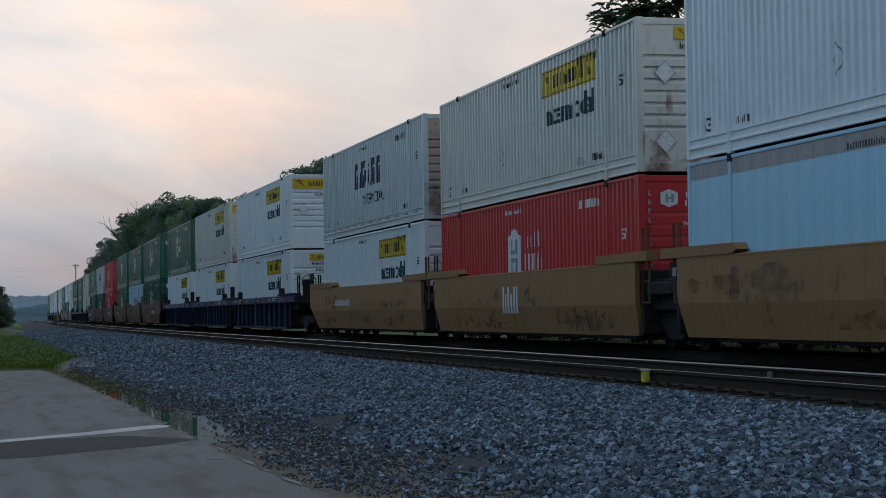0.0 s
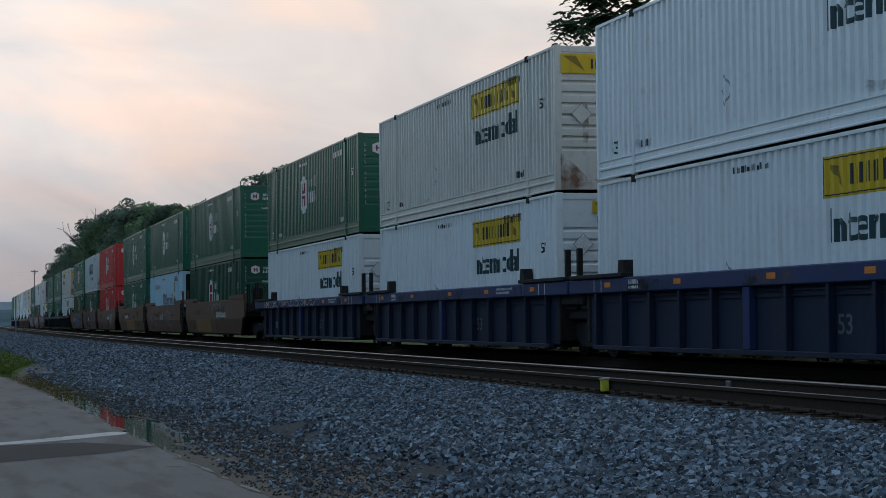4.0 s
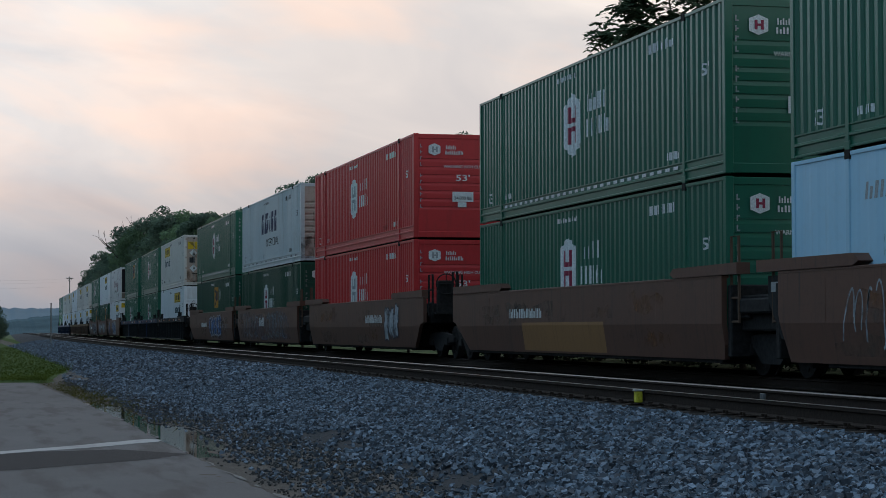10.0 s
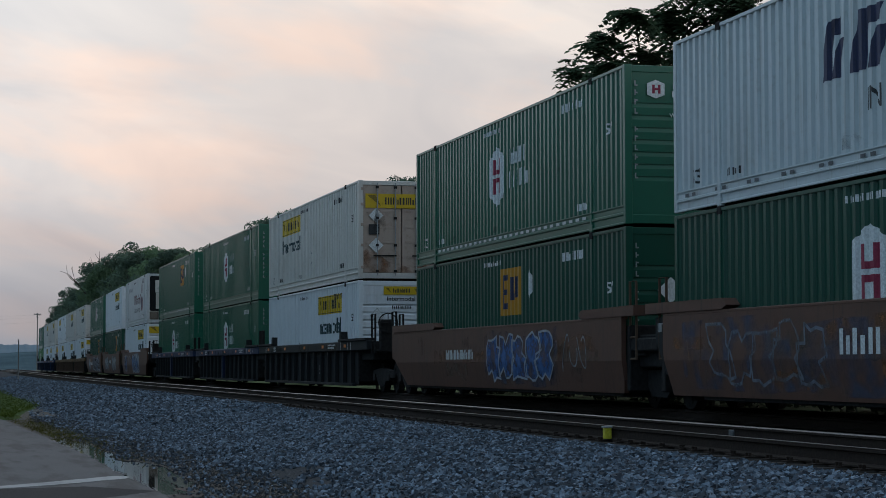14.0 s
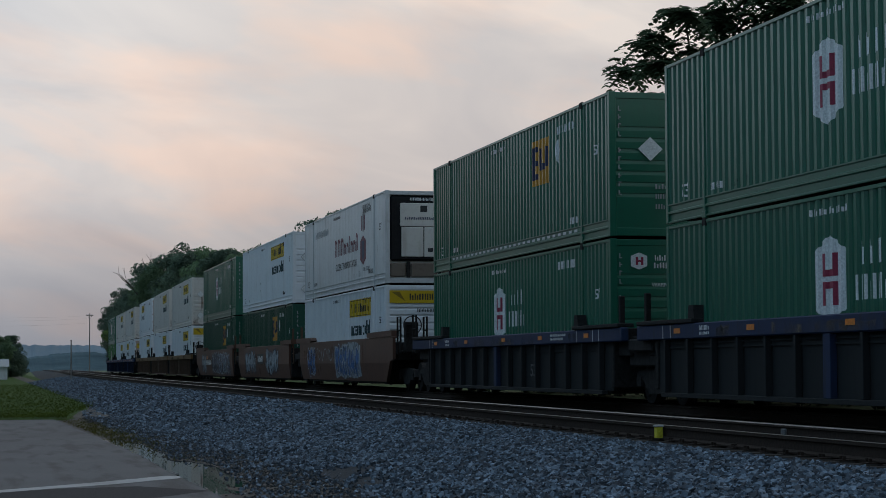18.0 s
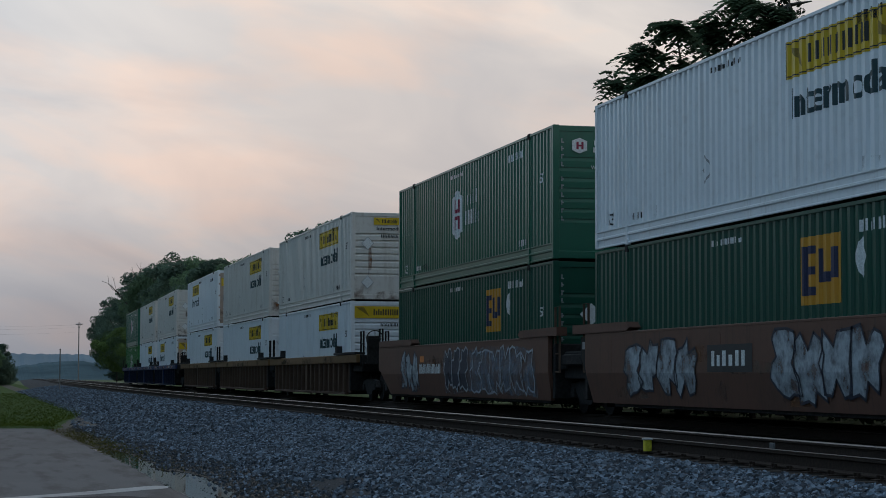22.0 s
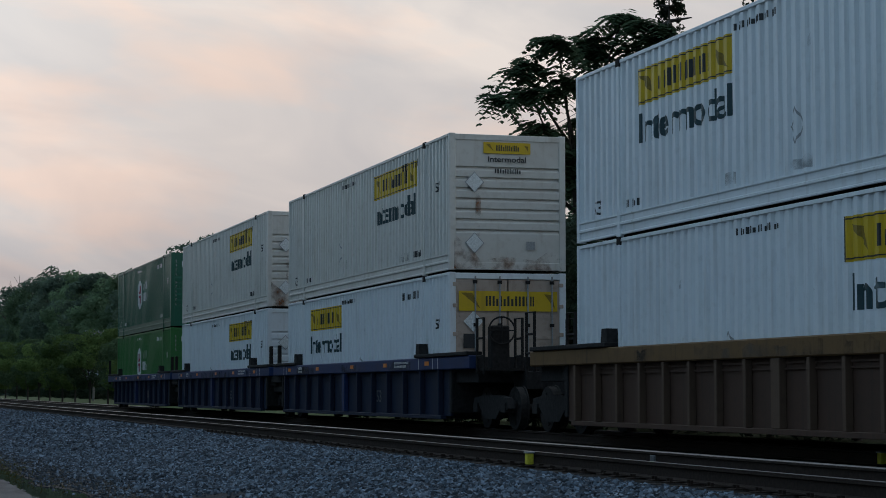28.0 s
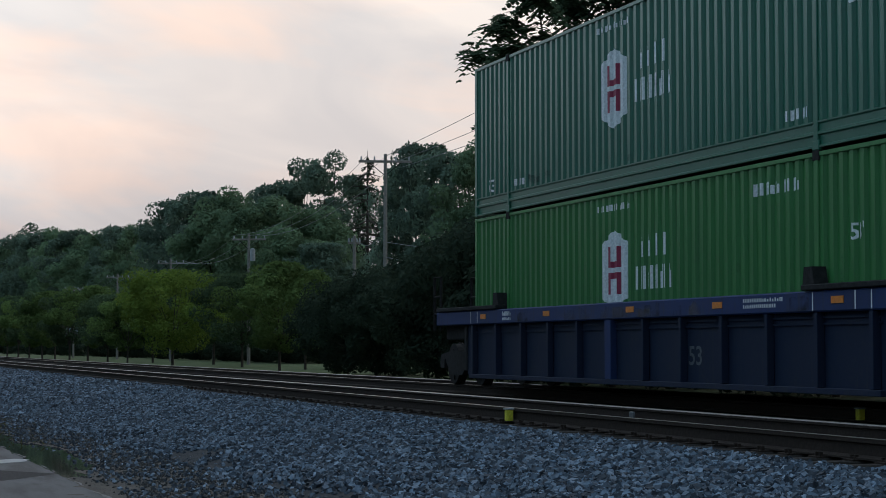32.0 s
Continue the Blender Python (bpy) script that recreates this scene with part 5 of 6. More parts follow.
def stone_material():
    m, n, l, p = nodes_of("ballast_stone")
    geo = n.new("ShaderNodeNewGeometry")
    few = n.new("ShaderNodeMath")
    few.operation = "POWER"
    few.inputs[1].default_value = 2.2
    l.new(geo.outputs["Random Per Island"], few.inputs[0])
    c = blend(n, l, few.outputs[0], (0.012, 0.018, 0.027), (0.24, 0.312, 0.40))
    f, t = noise_fac(n, l, 25.0, 0.35, 1.0, 4)
    c = blend(n, l, f, c, (0.04, 0.052, 0.072))
    l.new(c, p.inputs["Base Color"])
    p.inputs["Roughness"].default_value = 0.8
    add_bump(n, l, p, t.outputs["Fac"], 0.4, 0.01)
    return m


def water_material():
    m, n, l, p = nodes_of("puddle_water")
    f, t = noise_fac(n, l, 1.2, 0.3, 0.7, 3)
    l.new(blend(n, l, f, (0.02, 0.018, 0.015), (0.035, 0.03, 0.025)), p.inputs["Base Color"])
    p.inputs["Roughness"].default_value, p.inputs["IOR"].default_value = 0.03, 1.33
    add_bump(n, l, p, t.outputs["Fac"], 0.02, 0.01)
    return m


# stone_bed is near black: the shade between stones is put into its colour
M.update(gravel=plain("dark_gravel", (0.062, 0.060, 0.060), 0.85, 0, 0.4, 40, 0.6, 0.2), rubble=plain("crumbled_concrete", (0.17, 0.165, 0.16), 0.9, 0, 0.6, 14, 0.5), turf=plain("green_turf", (0.05, 0.085, 0.02), 0.95, 0, 0.6, 3.0, 0.35, 0.1), damp=plain("damp_asphalt", (0.028, 0.027, 0.029), 0.8, 0, 0.3, 30, 0.4, 0.2), stone_bed=plain("packed_dark_ballast", (0.016, 0.019, 0.024), 0.95, 0, 0.8, 18, 0.5), line=paint("worn_line_paint", (0.37, 0.365, 0.36), (0.08, 0.078, 0.076), 1.1, 0.7, streak=False), ground=ground_material(), asphalt=asphalt_material(), dirt=dirt_material(), stone=stone_material(), water=water_material(),
         # hill and belt: distance haze is put into their pale blue base colours
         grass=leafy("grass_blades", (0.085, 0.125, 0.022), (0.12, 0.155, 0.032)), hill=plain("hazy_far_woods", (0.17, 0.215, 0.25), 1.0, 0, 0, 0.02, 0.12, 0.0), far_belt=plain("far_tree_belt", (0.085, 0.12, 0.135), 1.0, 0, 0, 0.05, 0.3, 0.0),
         pale_road=plain("pale_worn_road", (0.13, 0.13, 0.13), 0.85, 0, 0.3, 1.5, 0.3, 0.3), woods_mass=plain("dense_dark_woods", (0.03, 0.045, 0.025), 0.95, 0, 0.8, 1.2, 0.5, 0.1), weed=leafy("dry_weeds", (0.14, 0.12, 0.035), (0.08, 0.10, 0.02)))


def bend(x):
    """How far the tracks swing aside at x, and their slope there."""
    d = max(0.0, CURVE_FROM - x)
    if d < CURVE_LONG:
        return CURVE_TURN * d * d / (2 * CURVE_LONG), -CURVE_TURN * d / CURVE_LONG
    return CURVE_TURN * (d - CURVE_LONG / 2), -CURVE_TURN


def sheet(name, xs, profile, mat, wobble=0.0, seed=0, bent=False):
    """A strip with a cross profile of (y, z), carried along x."""
    bm = bmesh.new()
    rows = []
    for x in xs:
        row = []
        for i, (y, z) in enumerate(profile):
            k = wobble * noise.noise((x * 0.45, i * 3.7 + seed, 0.3)) if wobble else 0
            row.append(bm.verts.new((x, y + k + (bend(x)[0] if bent else 0.0), z)))
        rows.append(row)
    for r, s in zip(rows, rows[1:]):
        for i in range(len(profile) - 1):
            bm.faces.new((r[i], s[i], s[i + 1], r[i + 1]))
    ob = new(name, link_mesh(name, bm, mat))
    return tagged(ob, kind="structure")


sheet("ground", [-4500, -1200, -400, -150, -60, 0, 100, 600, 4500],
      [(-4500, -0.05), (-200, -0.05), (2.0, -0.05), (4.0, -0.05), (15.0, 0.30), (17.5, 0.42), (30, 0.5), (300, 0.8), (4500, 1.0)], M["ground"])
fine = list(np.arange(-62, 30.1, 0.5))
# outer edge of the asphalt
KERB = ([-62, -52, -45, -37, -30, -26, -22, -19.5, -17.9, -9, 30], [2.0, 2.25, 2.46, 2.69, 2.71, 2.78, 2.82, 2.87, 2.94, 3.2, 3.3])


def kerb(x):
    return float(np.interp(x, *KERB)) + 0.05 * noise.noise((x * 1.1, 4.0, 0.0)) + 0.035 * noise.noise((x * 4.3, 1.0, 0.0))


def asphalt_sheet():
    bm = bmesh.new()
    rows = []
    for x in [-61.0] + list(np.arange(-60.8, -10, 0.12)) + list(np.arange(-10, 30.1, 1.0)):
        e = kerb(x)
        rows.append([bm.verts.new((x, y, z)) for y, z in ((-14, 0.0), (-2, 0.0), (1.2, 0.0), (e - 0.35, 0.0), (e - 0.06, -0.002), (e, -0.012), (e + 0.03, -0.05))])
    for p, q in zip(rows, rows[1:]):
        for k in range(6):
            bm.faces.new((p[k], q[k], q[k + 1], p[k + 1]))
    tagged(new("pavement", link_mesh("pavement", bm, M["asphalt"])), kind="structure")


def dirt_height(x, y):
    """Uneven earth with two shallow hollows beside the asphalt."""
    z = float(np.interp(y, [2.0, 2.7, 3.3, 4.3, 5.2], [-0.03, -0.008, 0.006, 0.075, 0.12]))
    z += 0.016 * noise.noise((x * 0.5, y * 1.1, 1.0)) + 0.011 * noise.noise((x * 1.5, y * 3.0, 5.0)) + 0.006 * noise.noise((x * 5, y * 8, 9.0))
    z -= 0.036 * math.exp(-(((x + 29.6) / 3.1) ** 4 + ((y - 3.05) / 0.62) ** 2))
    z -= 0.022 * math.exp(-(((x + 37.0) / 4.6) ** 4 + ((y - 2.86) / 0.22) ** 2))
    return z


def shoulder():
    bm = bmesh.new()
    rows = []
    for x in [-400, -200, -120, -90, -75, -62] + list(np.arange(-60, -48, 0.5)) + list(np.arange(-48, -12, 0.11)) + list(np.arange(-12, 30.1, 0.5)):
        rows.append([bm.verts.new((x, y, dirt_height(x, y))) for y in np.linspace(1.9, 5.2, 42)])
    for p, q in zip(rows, rows[1:]):
        for k in range(41):
            f = bm.faces.new((p[k], q[k], q[k + 1], p[k + 1]))
            f.smooth = True
    tagged(new("dirt_shoulder", link_mesh("dirt_shoulder", bm, M["dirt"])), kind="structure")


asphalt_sheet()
shoulder()
sheet("road", [-420, -300, -200, -140, -90, -60, 0, 40], [(17.25, 0.40), (17.3, 0.447), (18.7, 0.456), (18.75, 0.41)], M["pale_road"], bent=False)
BED = [(3.6, -0.06), (4.1, 0.025), (5.0, 0.20), (6.2, 0.40), (7.3, 0.53), (7.8, 0.56), (10.4, 0.57), (11.2, 0.5), (12.0, 0.57), (14.7, 0.57), (15.6, 0.45), (17.0, 0.32)]
FAR_BEND = [-900, -500, -300, -200, -130, -120, -110, -100]
sheet("ballast_bed", FAR_BEND + [-90, -75] + fine + [60, 120], BED, M["stone_bed"], 0.06, 8, True)


def scatter(name, xs, ys, sizes, shape, mat, label, sink=0.12, heights=None, seed=3):
    """Many loose pieces in one mesh: one piece for each x, y, size."""
    rng = np.random.default_rng(seed)
    v0, f0 = shape
    n, k = len(xs), len(v0)
    q = rng.normal(size=(n, 4))
    q /= np.linalg.norm(q, axis=1)[:, None]
    w, x, y, z = q.T
    R = np.stack([1 - 2 * (y * y + z * z), 2 * (x * y - w * z), 2 * (x * z + w * y), 2 * (x * y + w * z), 1 - 2 * (x * x + z * z), 2 * (y * z - w * x),
                  2 * (x * z - w * y), 2 * (y * z + w * x), 1 - 2 * (x * x + y * y)], 1).reshape(n, 3, 3)
    base = v0[None] * rng.uniform(0.72, 1.22, (n, k, 1)) * rng.uniform(0.6, 1.25, (n, 1, 3))
    p = np.einsum("nij,nkj->nki", R, base) * sizes[:, None, None]
    zz = np.interp(ys, [b[0] for b in BED], [b[1] for b in BED]) if heights is None else heights
    p += np.stack([xs, ys, zz + sizes * (0.5 - sink)], 1)[:, None]
    me = bpy.data.meshes.new(name)
    faces = (np.asarray(f0)[None] + (np.arange(n) * k)[:, None, None]).reshape(-1, 3)
    me.vertices.add(n * k)
    me.vertices.foreach_set("co", p.reshape(-1).astype(np.float32))
    me.loops.add(faces.size)
    me.loops.foreach_set("vertex_index", faces.reshape(-1).astype(np.int32))
    me.polygons.add(len(faces))
    me.polygons.foreach_set("loop_start", np.arange(0, faces.size, 3, dtype=np.int32))
    me.polygons.foreach_set("loop_total", np.full(len(faces), 3, dtype=np.int32))
    me.update()
    me.shade_flat()
    me.materials.append(mat)
    return tagged(new(name, me), label, kind="stuff")


PHI = (1 + 5 ** 0.5) / 2
ICO = (np.array([(-1, PHI, 0), (1, PHI, 0), (-1, -PHI, 0), (1, -PHI, 0), (0, -1, PHI), (0, 1, PHI), (0, -1, -PHI), (0, 1, -PHI), (PHI, 0, -1), (PHI, 0, 1), (-PHI, 0, -1), (-PHI, 0, 1)]) / 1.9,
       [(0, 11, 5), (0, 5, 1), (0, 1, 7), (0, 7, 10), (0, 10, 11), (1, 5, 9), (5, 11, 4), (11, 10, 2), (10, 7, 6), (7, 1, 8), (3, 9, 4), (3, 4, 2), (3, 2, 6), (3, 6, 8), (3, 8, 9), (4, 9, 5), (2, 4, 11), (6, 2, 10), (8, 6, 7), (9, 8, 1)])
CUBE = (np.array([(x, y, z) for x in (-1, 1) for y in (-1, 1) for z in (-1, 1)]) / 1.35,
        [(0, 1, 3), (0, 3, 2), (4, 6, 7), (4, 7, 5), (0, 4, 5), (0, 5, 1), (2, 3, 7), (2, 7, 6), (0, 2, 6), (0, 6, 4), (1, 5, 7), (1, 7, 3)])
rng = np.random.default_rng(11)
N = 132000
xs, ys = rng.uniform(-46, -9, N), 3.3 + 4.6 * rng.uniform(0, 1, N)
full = np.interp(xs, [-46, -30, -24, -16], [4.1, 4.95, 5.2, 4.95]) + 0.3 * np.sin(xs * 0.9) + 0.18 * np.sin(xs * 2.3)
kept = rng.uniform(0, 1, N) < np.clip((ys - full + 1.0) / 1.0, 0, 1) ** 2.5
xs, ys = xs[kept], ys[kept]
N = len(xs)
scatter("ballast_stones", xs, ys, 0.014 + 0.027 * rng.uniform(0, 1, N) ** 1.4, CUBE, M["stone"], "blue-grey crushed stone ballast beside the rails")
N = 46000
xs = -46 - 150 * rng.uniform(0, 1, N) ** 1.7
low = np.interp(xs, [-90, -60, -46], [3.9, 2.9, 3.7])
ys = low + (7.9 - low) * rng.uniform(0, 1, N)
scatter("ballast_stones", xs, ys, rng.uniform(0.035, 0.07, N), CUBE, M["stone"], "blue-grey crushed stone ballast further along the track", seed=4)


def strewn(name, n, lo, hi, skew, sizes, mat, label, seed):
    """Loose pieces on the dirt between the asphalt's edge and the ballast, thinning out towards the asphalt."""
    r = np.random.default_rng(seed)
    px = r.uniform(-62, -9, n)
    py = hi - (hi - lo) * r.uniform(0, 1, n) ** skew
    pz = np.array([dirt_height(x, y) for x, y in zip(px, py)])
    dry = (py > np.interp(px, *KERB) + 0.02) & ((pz > 0.0) | (r.uniform(0, 1, n) < 0.12))
    px, py, pz = px[dry], py[dry], pz[dry]
    scatter(name, px, py, r.uniform(*sizes, len(px)), CUBE, mat, label, seed=seed, heights=pz)


strewn("spilled_stones", 7800, 3.0, 4.9, 1.5, (0.012, 0.032), M["stone"], "ballast stones spilled over the dirt shoulder", 9)
strewn("loose_gravel", 30000, 2.7, 4.8, 1.1, (0.005, 0.017), M["gravel"], "dark loose gravel strewn over damp dirt", 5)


def rail_line(track, y):
    xs = FAR_BEND + [-90.0, 120.0]
    prof = [(-0.07, -0.18), (0.07, -0.18), (0.07, -0.165), (0.012, -0.145), (0.010, -0.05), (0.036, -0.04), (0.036, -0.012), (-0.036, -0.012), (-0.036, -0.04), (-0.010, -0.05), (-0.012, -0.145), (-0.07, -0.165)]
    bm = bmesh.new()
    ends = [[bm.verts.new((x, y + bend(x)[0] + a, RAIL_TOP + b)) for a, b in prof] for x in xs]
    for p, q in zip(ends, ends[1:]):
        for i in range(len(prof)):
            j = (i + 1) % len(prof)
            bm.faces.new((p[i], p[j], q[j], q[i]))
    r = part("rail", bm, M["rail_side"], track, "rust-brown steel rail")
    bm = bmesh.new()
    inner = 1 if y < (NEAR_TRACK if y < 11 else TRAIN_TRACK) else -1
    prof = [(-0.03, -0.0035), (-0.015, 0.0), (0.015, 0.0), (0.03, -0.0035), (0.0365, -0.016)]
    prof = prof if inner > 0 else [(-q, w) for q, w in prof[::-1]]
    ends = [[bm.verts.new((x, y + bend(x)[0] + a, RAIL_TOP + b)) for a, b in prof] for x in xs]
    for p, q in zip(ends, ends[1:]):
        for i in range(len(prof) - 1):
            bm.faces.new((p[i], p[i + 1], q[i + 1], q[i]))
    part("running_surface", bm, M["rail_head"], r, "polished running surface")


TIE = link_mesh("tie", boxes((-0.11, 0.11, -1.3, 1.3, -0.17, 0.0), bevel=0.015), M["tie"])
PLATE = link_mesh("tie_plate", boxes((-0.09, 0.09, -0.16, 0.16, 0.0, 0.015), (-0.05, -0.03, -0.115, -0.085, 0.015, 0.05), (0.03, 0.05, -0.115, -0.085, 0.015, 0.05)), M["rail_side"])


def track(name, y, near):
    ob = tagged(new(name), kind="structure")
    for s in (-0.7175 - 0.036, 0.7175 + 0.036):
        rail_line(ob, y + s)
    rnd = random.Random(7)
    far = bmesh.new()
    for i in range(640):
        x = 16.0 - i * 0.53
        if near and x > -142:
            t = part("tie", TIE, None, ob)
            t.location = (x, y + bend(x)[0] + rnd.uniform(-0.05, 0.05), RAIL_TOP - 0.195)
            t.rotation_euler = (0, 0, rnd.uniform(-0.015, 0.015))
            if -48 < x < -8:
                pl = part("tie_plate", PLATE, None, t)
                pl.location = (0, -0.75, 0.0)
        elif x > -300:
            box(far, x - 0.11, x + 0.11, y + bend(x)[0] - 1.3, y + bend(x)[0] + 1.3, RAIL_TOP - 0.36, RAIL_TOP - 0.195)
    tagged(part("tie_row", far, M["tie"], ob), kind="stuff")
    return ob


track("railway_track_near", NEAR_TRACK, True)
track("railway_track_far", TRAIN_TRACK, False)


def marker(x, y, label):
    ob = tagged(new("rail_marker"), label, "marker")
    ob.location = (x, y, RAIL_TOP - 0.175)
    part("plate", boxes((-0.05, 0.05, -0.085, 0.0, 0.01, 0.15), bevel=0.006), M["marker"], ob)
    part("clip", boxes((-0.06, 0.06, -0.1, 0.01, 0.151, 0.172), bevel=0.004), M["grey_decal"], ob)
    return ob


marker(-24.15, NEAR_TRACK - 0.80, "yellow marker plate clipped to the rail web")
marker(-22.9, TRAIN_TRACK - 0.80, "yellow marker plate clipped to the rail web")
clip = tagged(new("rail_clip", link_mesh("rail_clip", boxes((-0.07, 0.07, -0.03, 0.0, 0.0, 0.11), bevel=0.01), M["dim_decal"])), "grey steel clip on the rail web", "clip")
clip.location = (-23.7, NEAR_TRACK + 0.66, RAIL_TOP - 0.16)


rnd_edge = random.Random(15)


def puddle(name, pts, z, label, mat=None):
    """Still water with a ragged outline round a line of (x, y, half width)."""
    bm = bmesh.new()
    rnd = random.Random(len(pts))
    line = []
    for (x0, y0, w0), (x1, y1, w1) in zip(pts, pts[1:]):
        for k in range(24):
            u = k / 24
            line.append((x0 + (x1 - x0) * u, y0 + (y1 - y0) * u, w0 + (w1 - w0) * u))
    line.append(pts[-1])
    d = Vector((pts[-1][0] - pts[0][0], pts[-1][1] - pts[0][1], 0)).normalized()
    nx, ny = -d.y, d.x
    def ragged(x, side):
        return 0.9 + 0.55 * noise.noise((x * 0.8, side, 0.5)) + 0.12 * noise.noise((x * 5.0, side, 2.5)) + rnd.uniform(-0.03, 0.03)

    grow = []
    for side in (1, -1):
        edge = []
        for x, y, w in line:
            k = w * ragged(x + 0.7 * y, side * 3.3) * side
            edge.append(bm.verts.new((x + nx * k, y + ny * k, z)))
        grow.append(edge)
    a, b = grow
    for i in range(len(line) - 1):
        bm.faces.new((a[i], b[i], b[i + 1], a[i + 1]))
    return tagged(new(name, link_mesh(name, bm, mat or M["water"])), label, kind="structure")


water = bmesh.new()
water.faces.new([water.verts.new((x, y, -0.004)) for x, y in ((-44, 2.45), (-24.5, 2.6), (-24.5, 3.9), (-33, 3.9), (-44, 3.3))])
tagged(new("water_puddle", link_mesh("water_puddle", water, M["water"])), "shallow rain puddles beside the pavement", kind="structure")
puddle("road_line", [(-21.5, -5.0, 0.3), (-25.7, 0.0, 0.3), (-27.2, 1.5, 0.32), (-28.3, 2.4, 0.3), (-28.7, 2.62, 0.15)], 0.005, "worn white painted stop line on the asphalt", M["line"])
for k in range(26):
    x0 = -46 + k * 1.18 + rnd_edge.uniform(-0.4, 0.4)
    long, wide = rnd_edge.uniform(0.25, 1.0), rnd_edge.uniform(0.008, 0.03) * (1.6 if x0 > -24 else 1.0)
    pts = [(x0 + long * u, kerb(x0 + long * u) - 0.035, wide * v) for u, v in ((0, 0.3), (0.4, 1.0), (0.75, 0.7), (1, 0.2))]
    puddle("pavement_edge", pts, 0.006, "pale crumbled concrete along the pavement edge", M["rubble"])
puddle("asphalt_patch", [(-20.3, -6.0, 1.3), (-24.0, 0.0, 1.25), (-25.3, 1.5, 1.1), (-25.9, 2.3, 0.7)], 0.003, "dark damp patch of asphalt", M["damp"])

# grass on the near side beyond the pavement
VERGE = ([-420, -160, -104, -88, -75, -66, -60.8], [8.0, 6.6, 6.0, 4.9, 3.5, 2.5, 2.1])


def verge_edge(x):
    return float(np.interp(x, *VERGE)) + 0.35 * noise.noise((x * 0.25, 1.0, 2.0))


verge = bmesh.new()
rows = []
for x in list(np.arange(-420, -110, 15.0)) + list(np.arange(-110, -61, 1.5)) + [-60.9, -60.7]:
    low = 0.0 if x < -61 else (0.04 if x < -60.8 else 0.08)
    e = verge_edge(x)
    rows.append([verge.verts.new((x, y, z - low)) for y, z in ((-40, 0.02), (-10, 0.03), (e - 3.0, 0.05), (e - 0.8, 0.07), (e, 0.05), (e + 0.5, -0.04))])
for p, q in zip(rows, rows[1:]):
    for k in range(5):
        verge.faces.new((p[k], q[k], q[k + 1], p[k + 1]))
tagged(new("grass_verge", link_mesh("grass_verge", verge, M["turf"])), kind="structure")
BLADE = (np.array([(-0.12, 0, -0.4), (0.12, 0, -0.4), (0.05, 0.25, 1.2)]), [(0, 1, 2)])
N = 26000
xs = -60.85 - 110 * rng.uniform(0, 1, N) ** 1.8
ys = np.interp(xs, *VERGE) + 0.2 - rng.uniform(0, 1, N) ** 1.3 * 11
scatter("grass_blades", xs, ys, rng.uniform(0.05, 0.13, N), BLADE, M["grass"], "short green grass beyond the pavement", seed=6, heights=np.full(N, 0.05))
N = 2600
xs = rng.normal(-49, 6.0, N)
ys = np.interp(xs, *KERB) + np.abs(rng.normal(0.35, 0.3, N))
scatter("weeds", xs, ys, rng.uniform(0.03, 0.07, N), BLADE, M["weed"], "dry weeds at the pavement edge", seed=7, heights=np.full(N, 0.02))

# ---- trees ----


def leaf_cloud(name, centres, per, spread, size, mat, seed, flat=0.8):
    """Leaves in clumps round the centres, as one crown."""
    r = np.random.default_rng(seed)
    c = np.repeat(np.asarray(centres, float), per, 0)
    n = len(c)
    way = r.normal(size=(n, 3))
    way /= np.linalg.norm(way, axis=1)[:, None]
    c = c + way * (np.repeat(np.asarray(spread, float), per) * r.uniform(0.5, 1.0, n) ** 0.5 * 1.75)[:, None] * (1, 1, flat)
    face = way + 0.55 * r.normal(size=(n, 3)) + (0, 0, 0.25)
    face /= np.linalg.norm(face, axis=1)[:, None]
    a = np.cross(face, r.normal(size=(n, 3)))
    a /= np.linalg.norm(a, axis=1)[:, None] + 1e-9
    b = np.cross(face, a)
    s = r.uniform(0.6, 1.3, n)[:, None] * size
    p = np.stack([c - a * s, c + b * s * 0.45, c + a * s, c - b * s * 0.45], 1).reshape(-1, 3)
    me = bpy.data.meshes.new(name)
    me.vertices.add(4 * n)
    me.vertices.foreach_set("co", p.reshape(-1).astype(np.float32))
    me.loops.add(4 * n)
    me.loops.foreach_set("vertex_index", np.arange(4 * n, dtype=np.int32))
    me.polygons.add(n)
    me.polygons.foreach_set("loop_start", np.arange(0, 4 * n, 4, dtype=np.int32))
    me.polygons.foreach_set("loop_total", np.full(n, 4, dtype=np.int32))
    me.update()
    me.shade_flat()
    me.materials.append(mat)
    return me


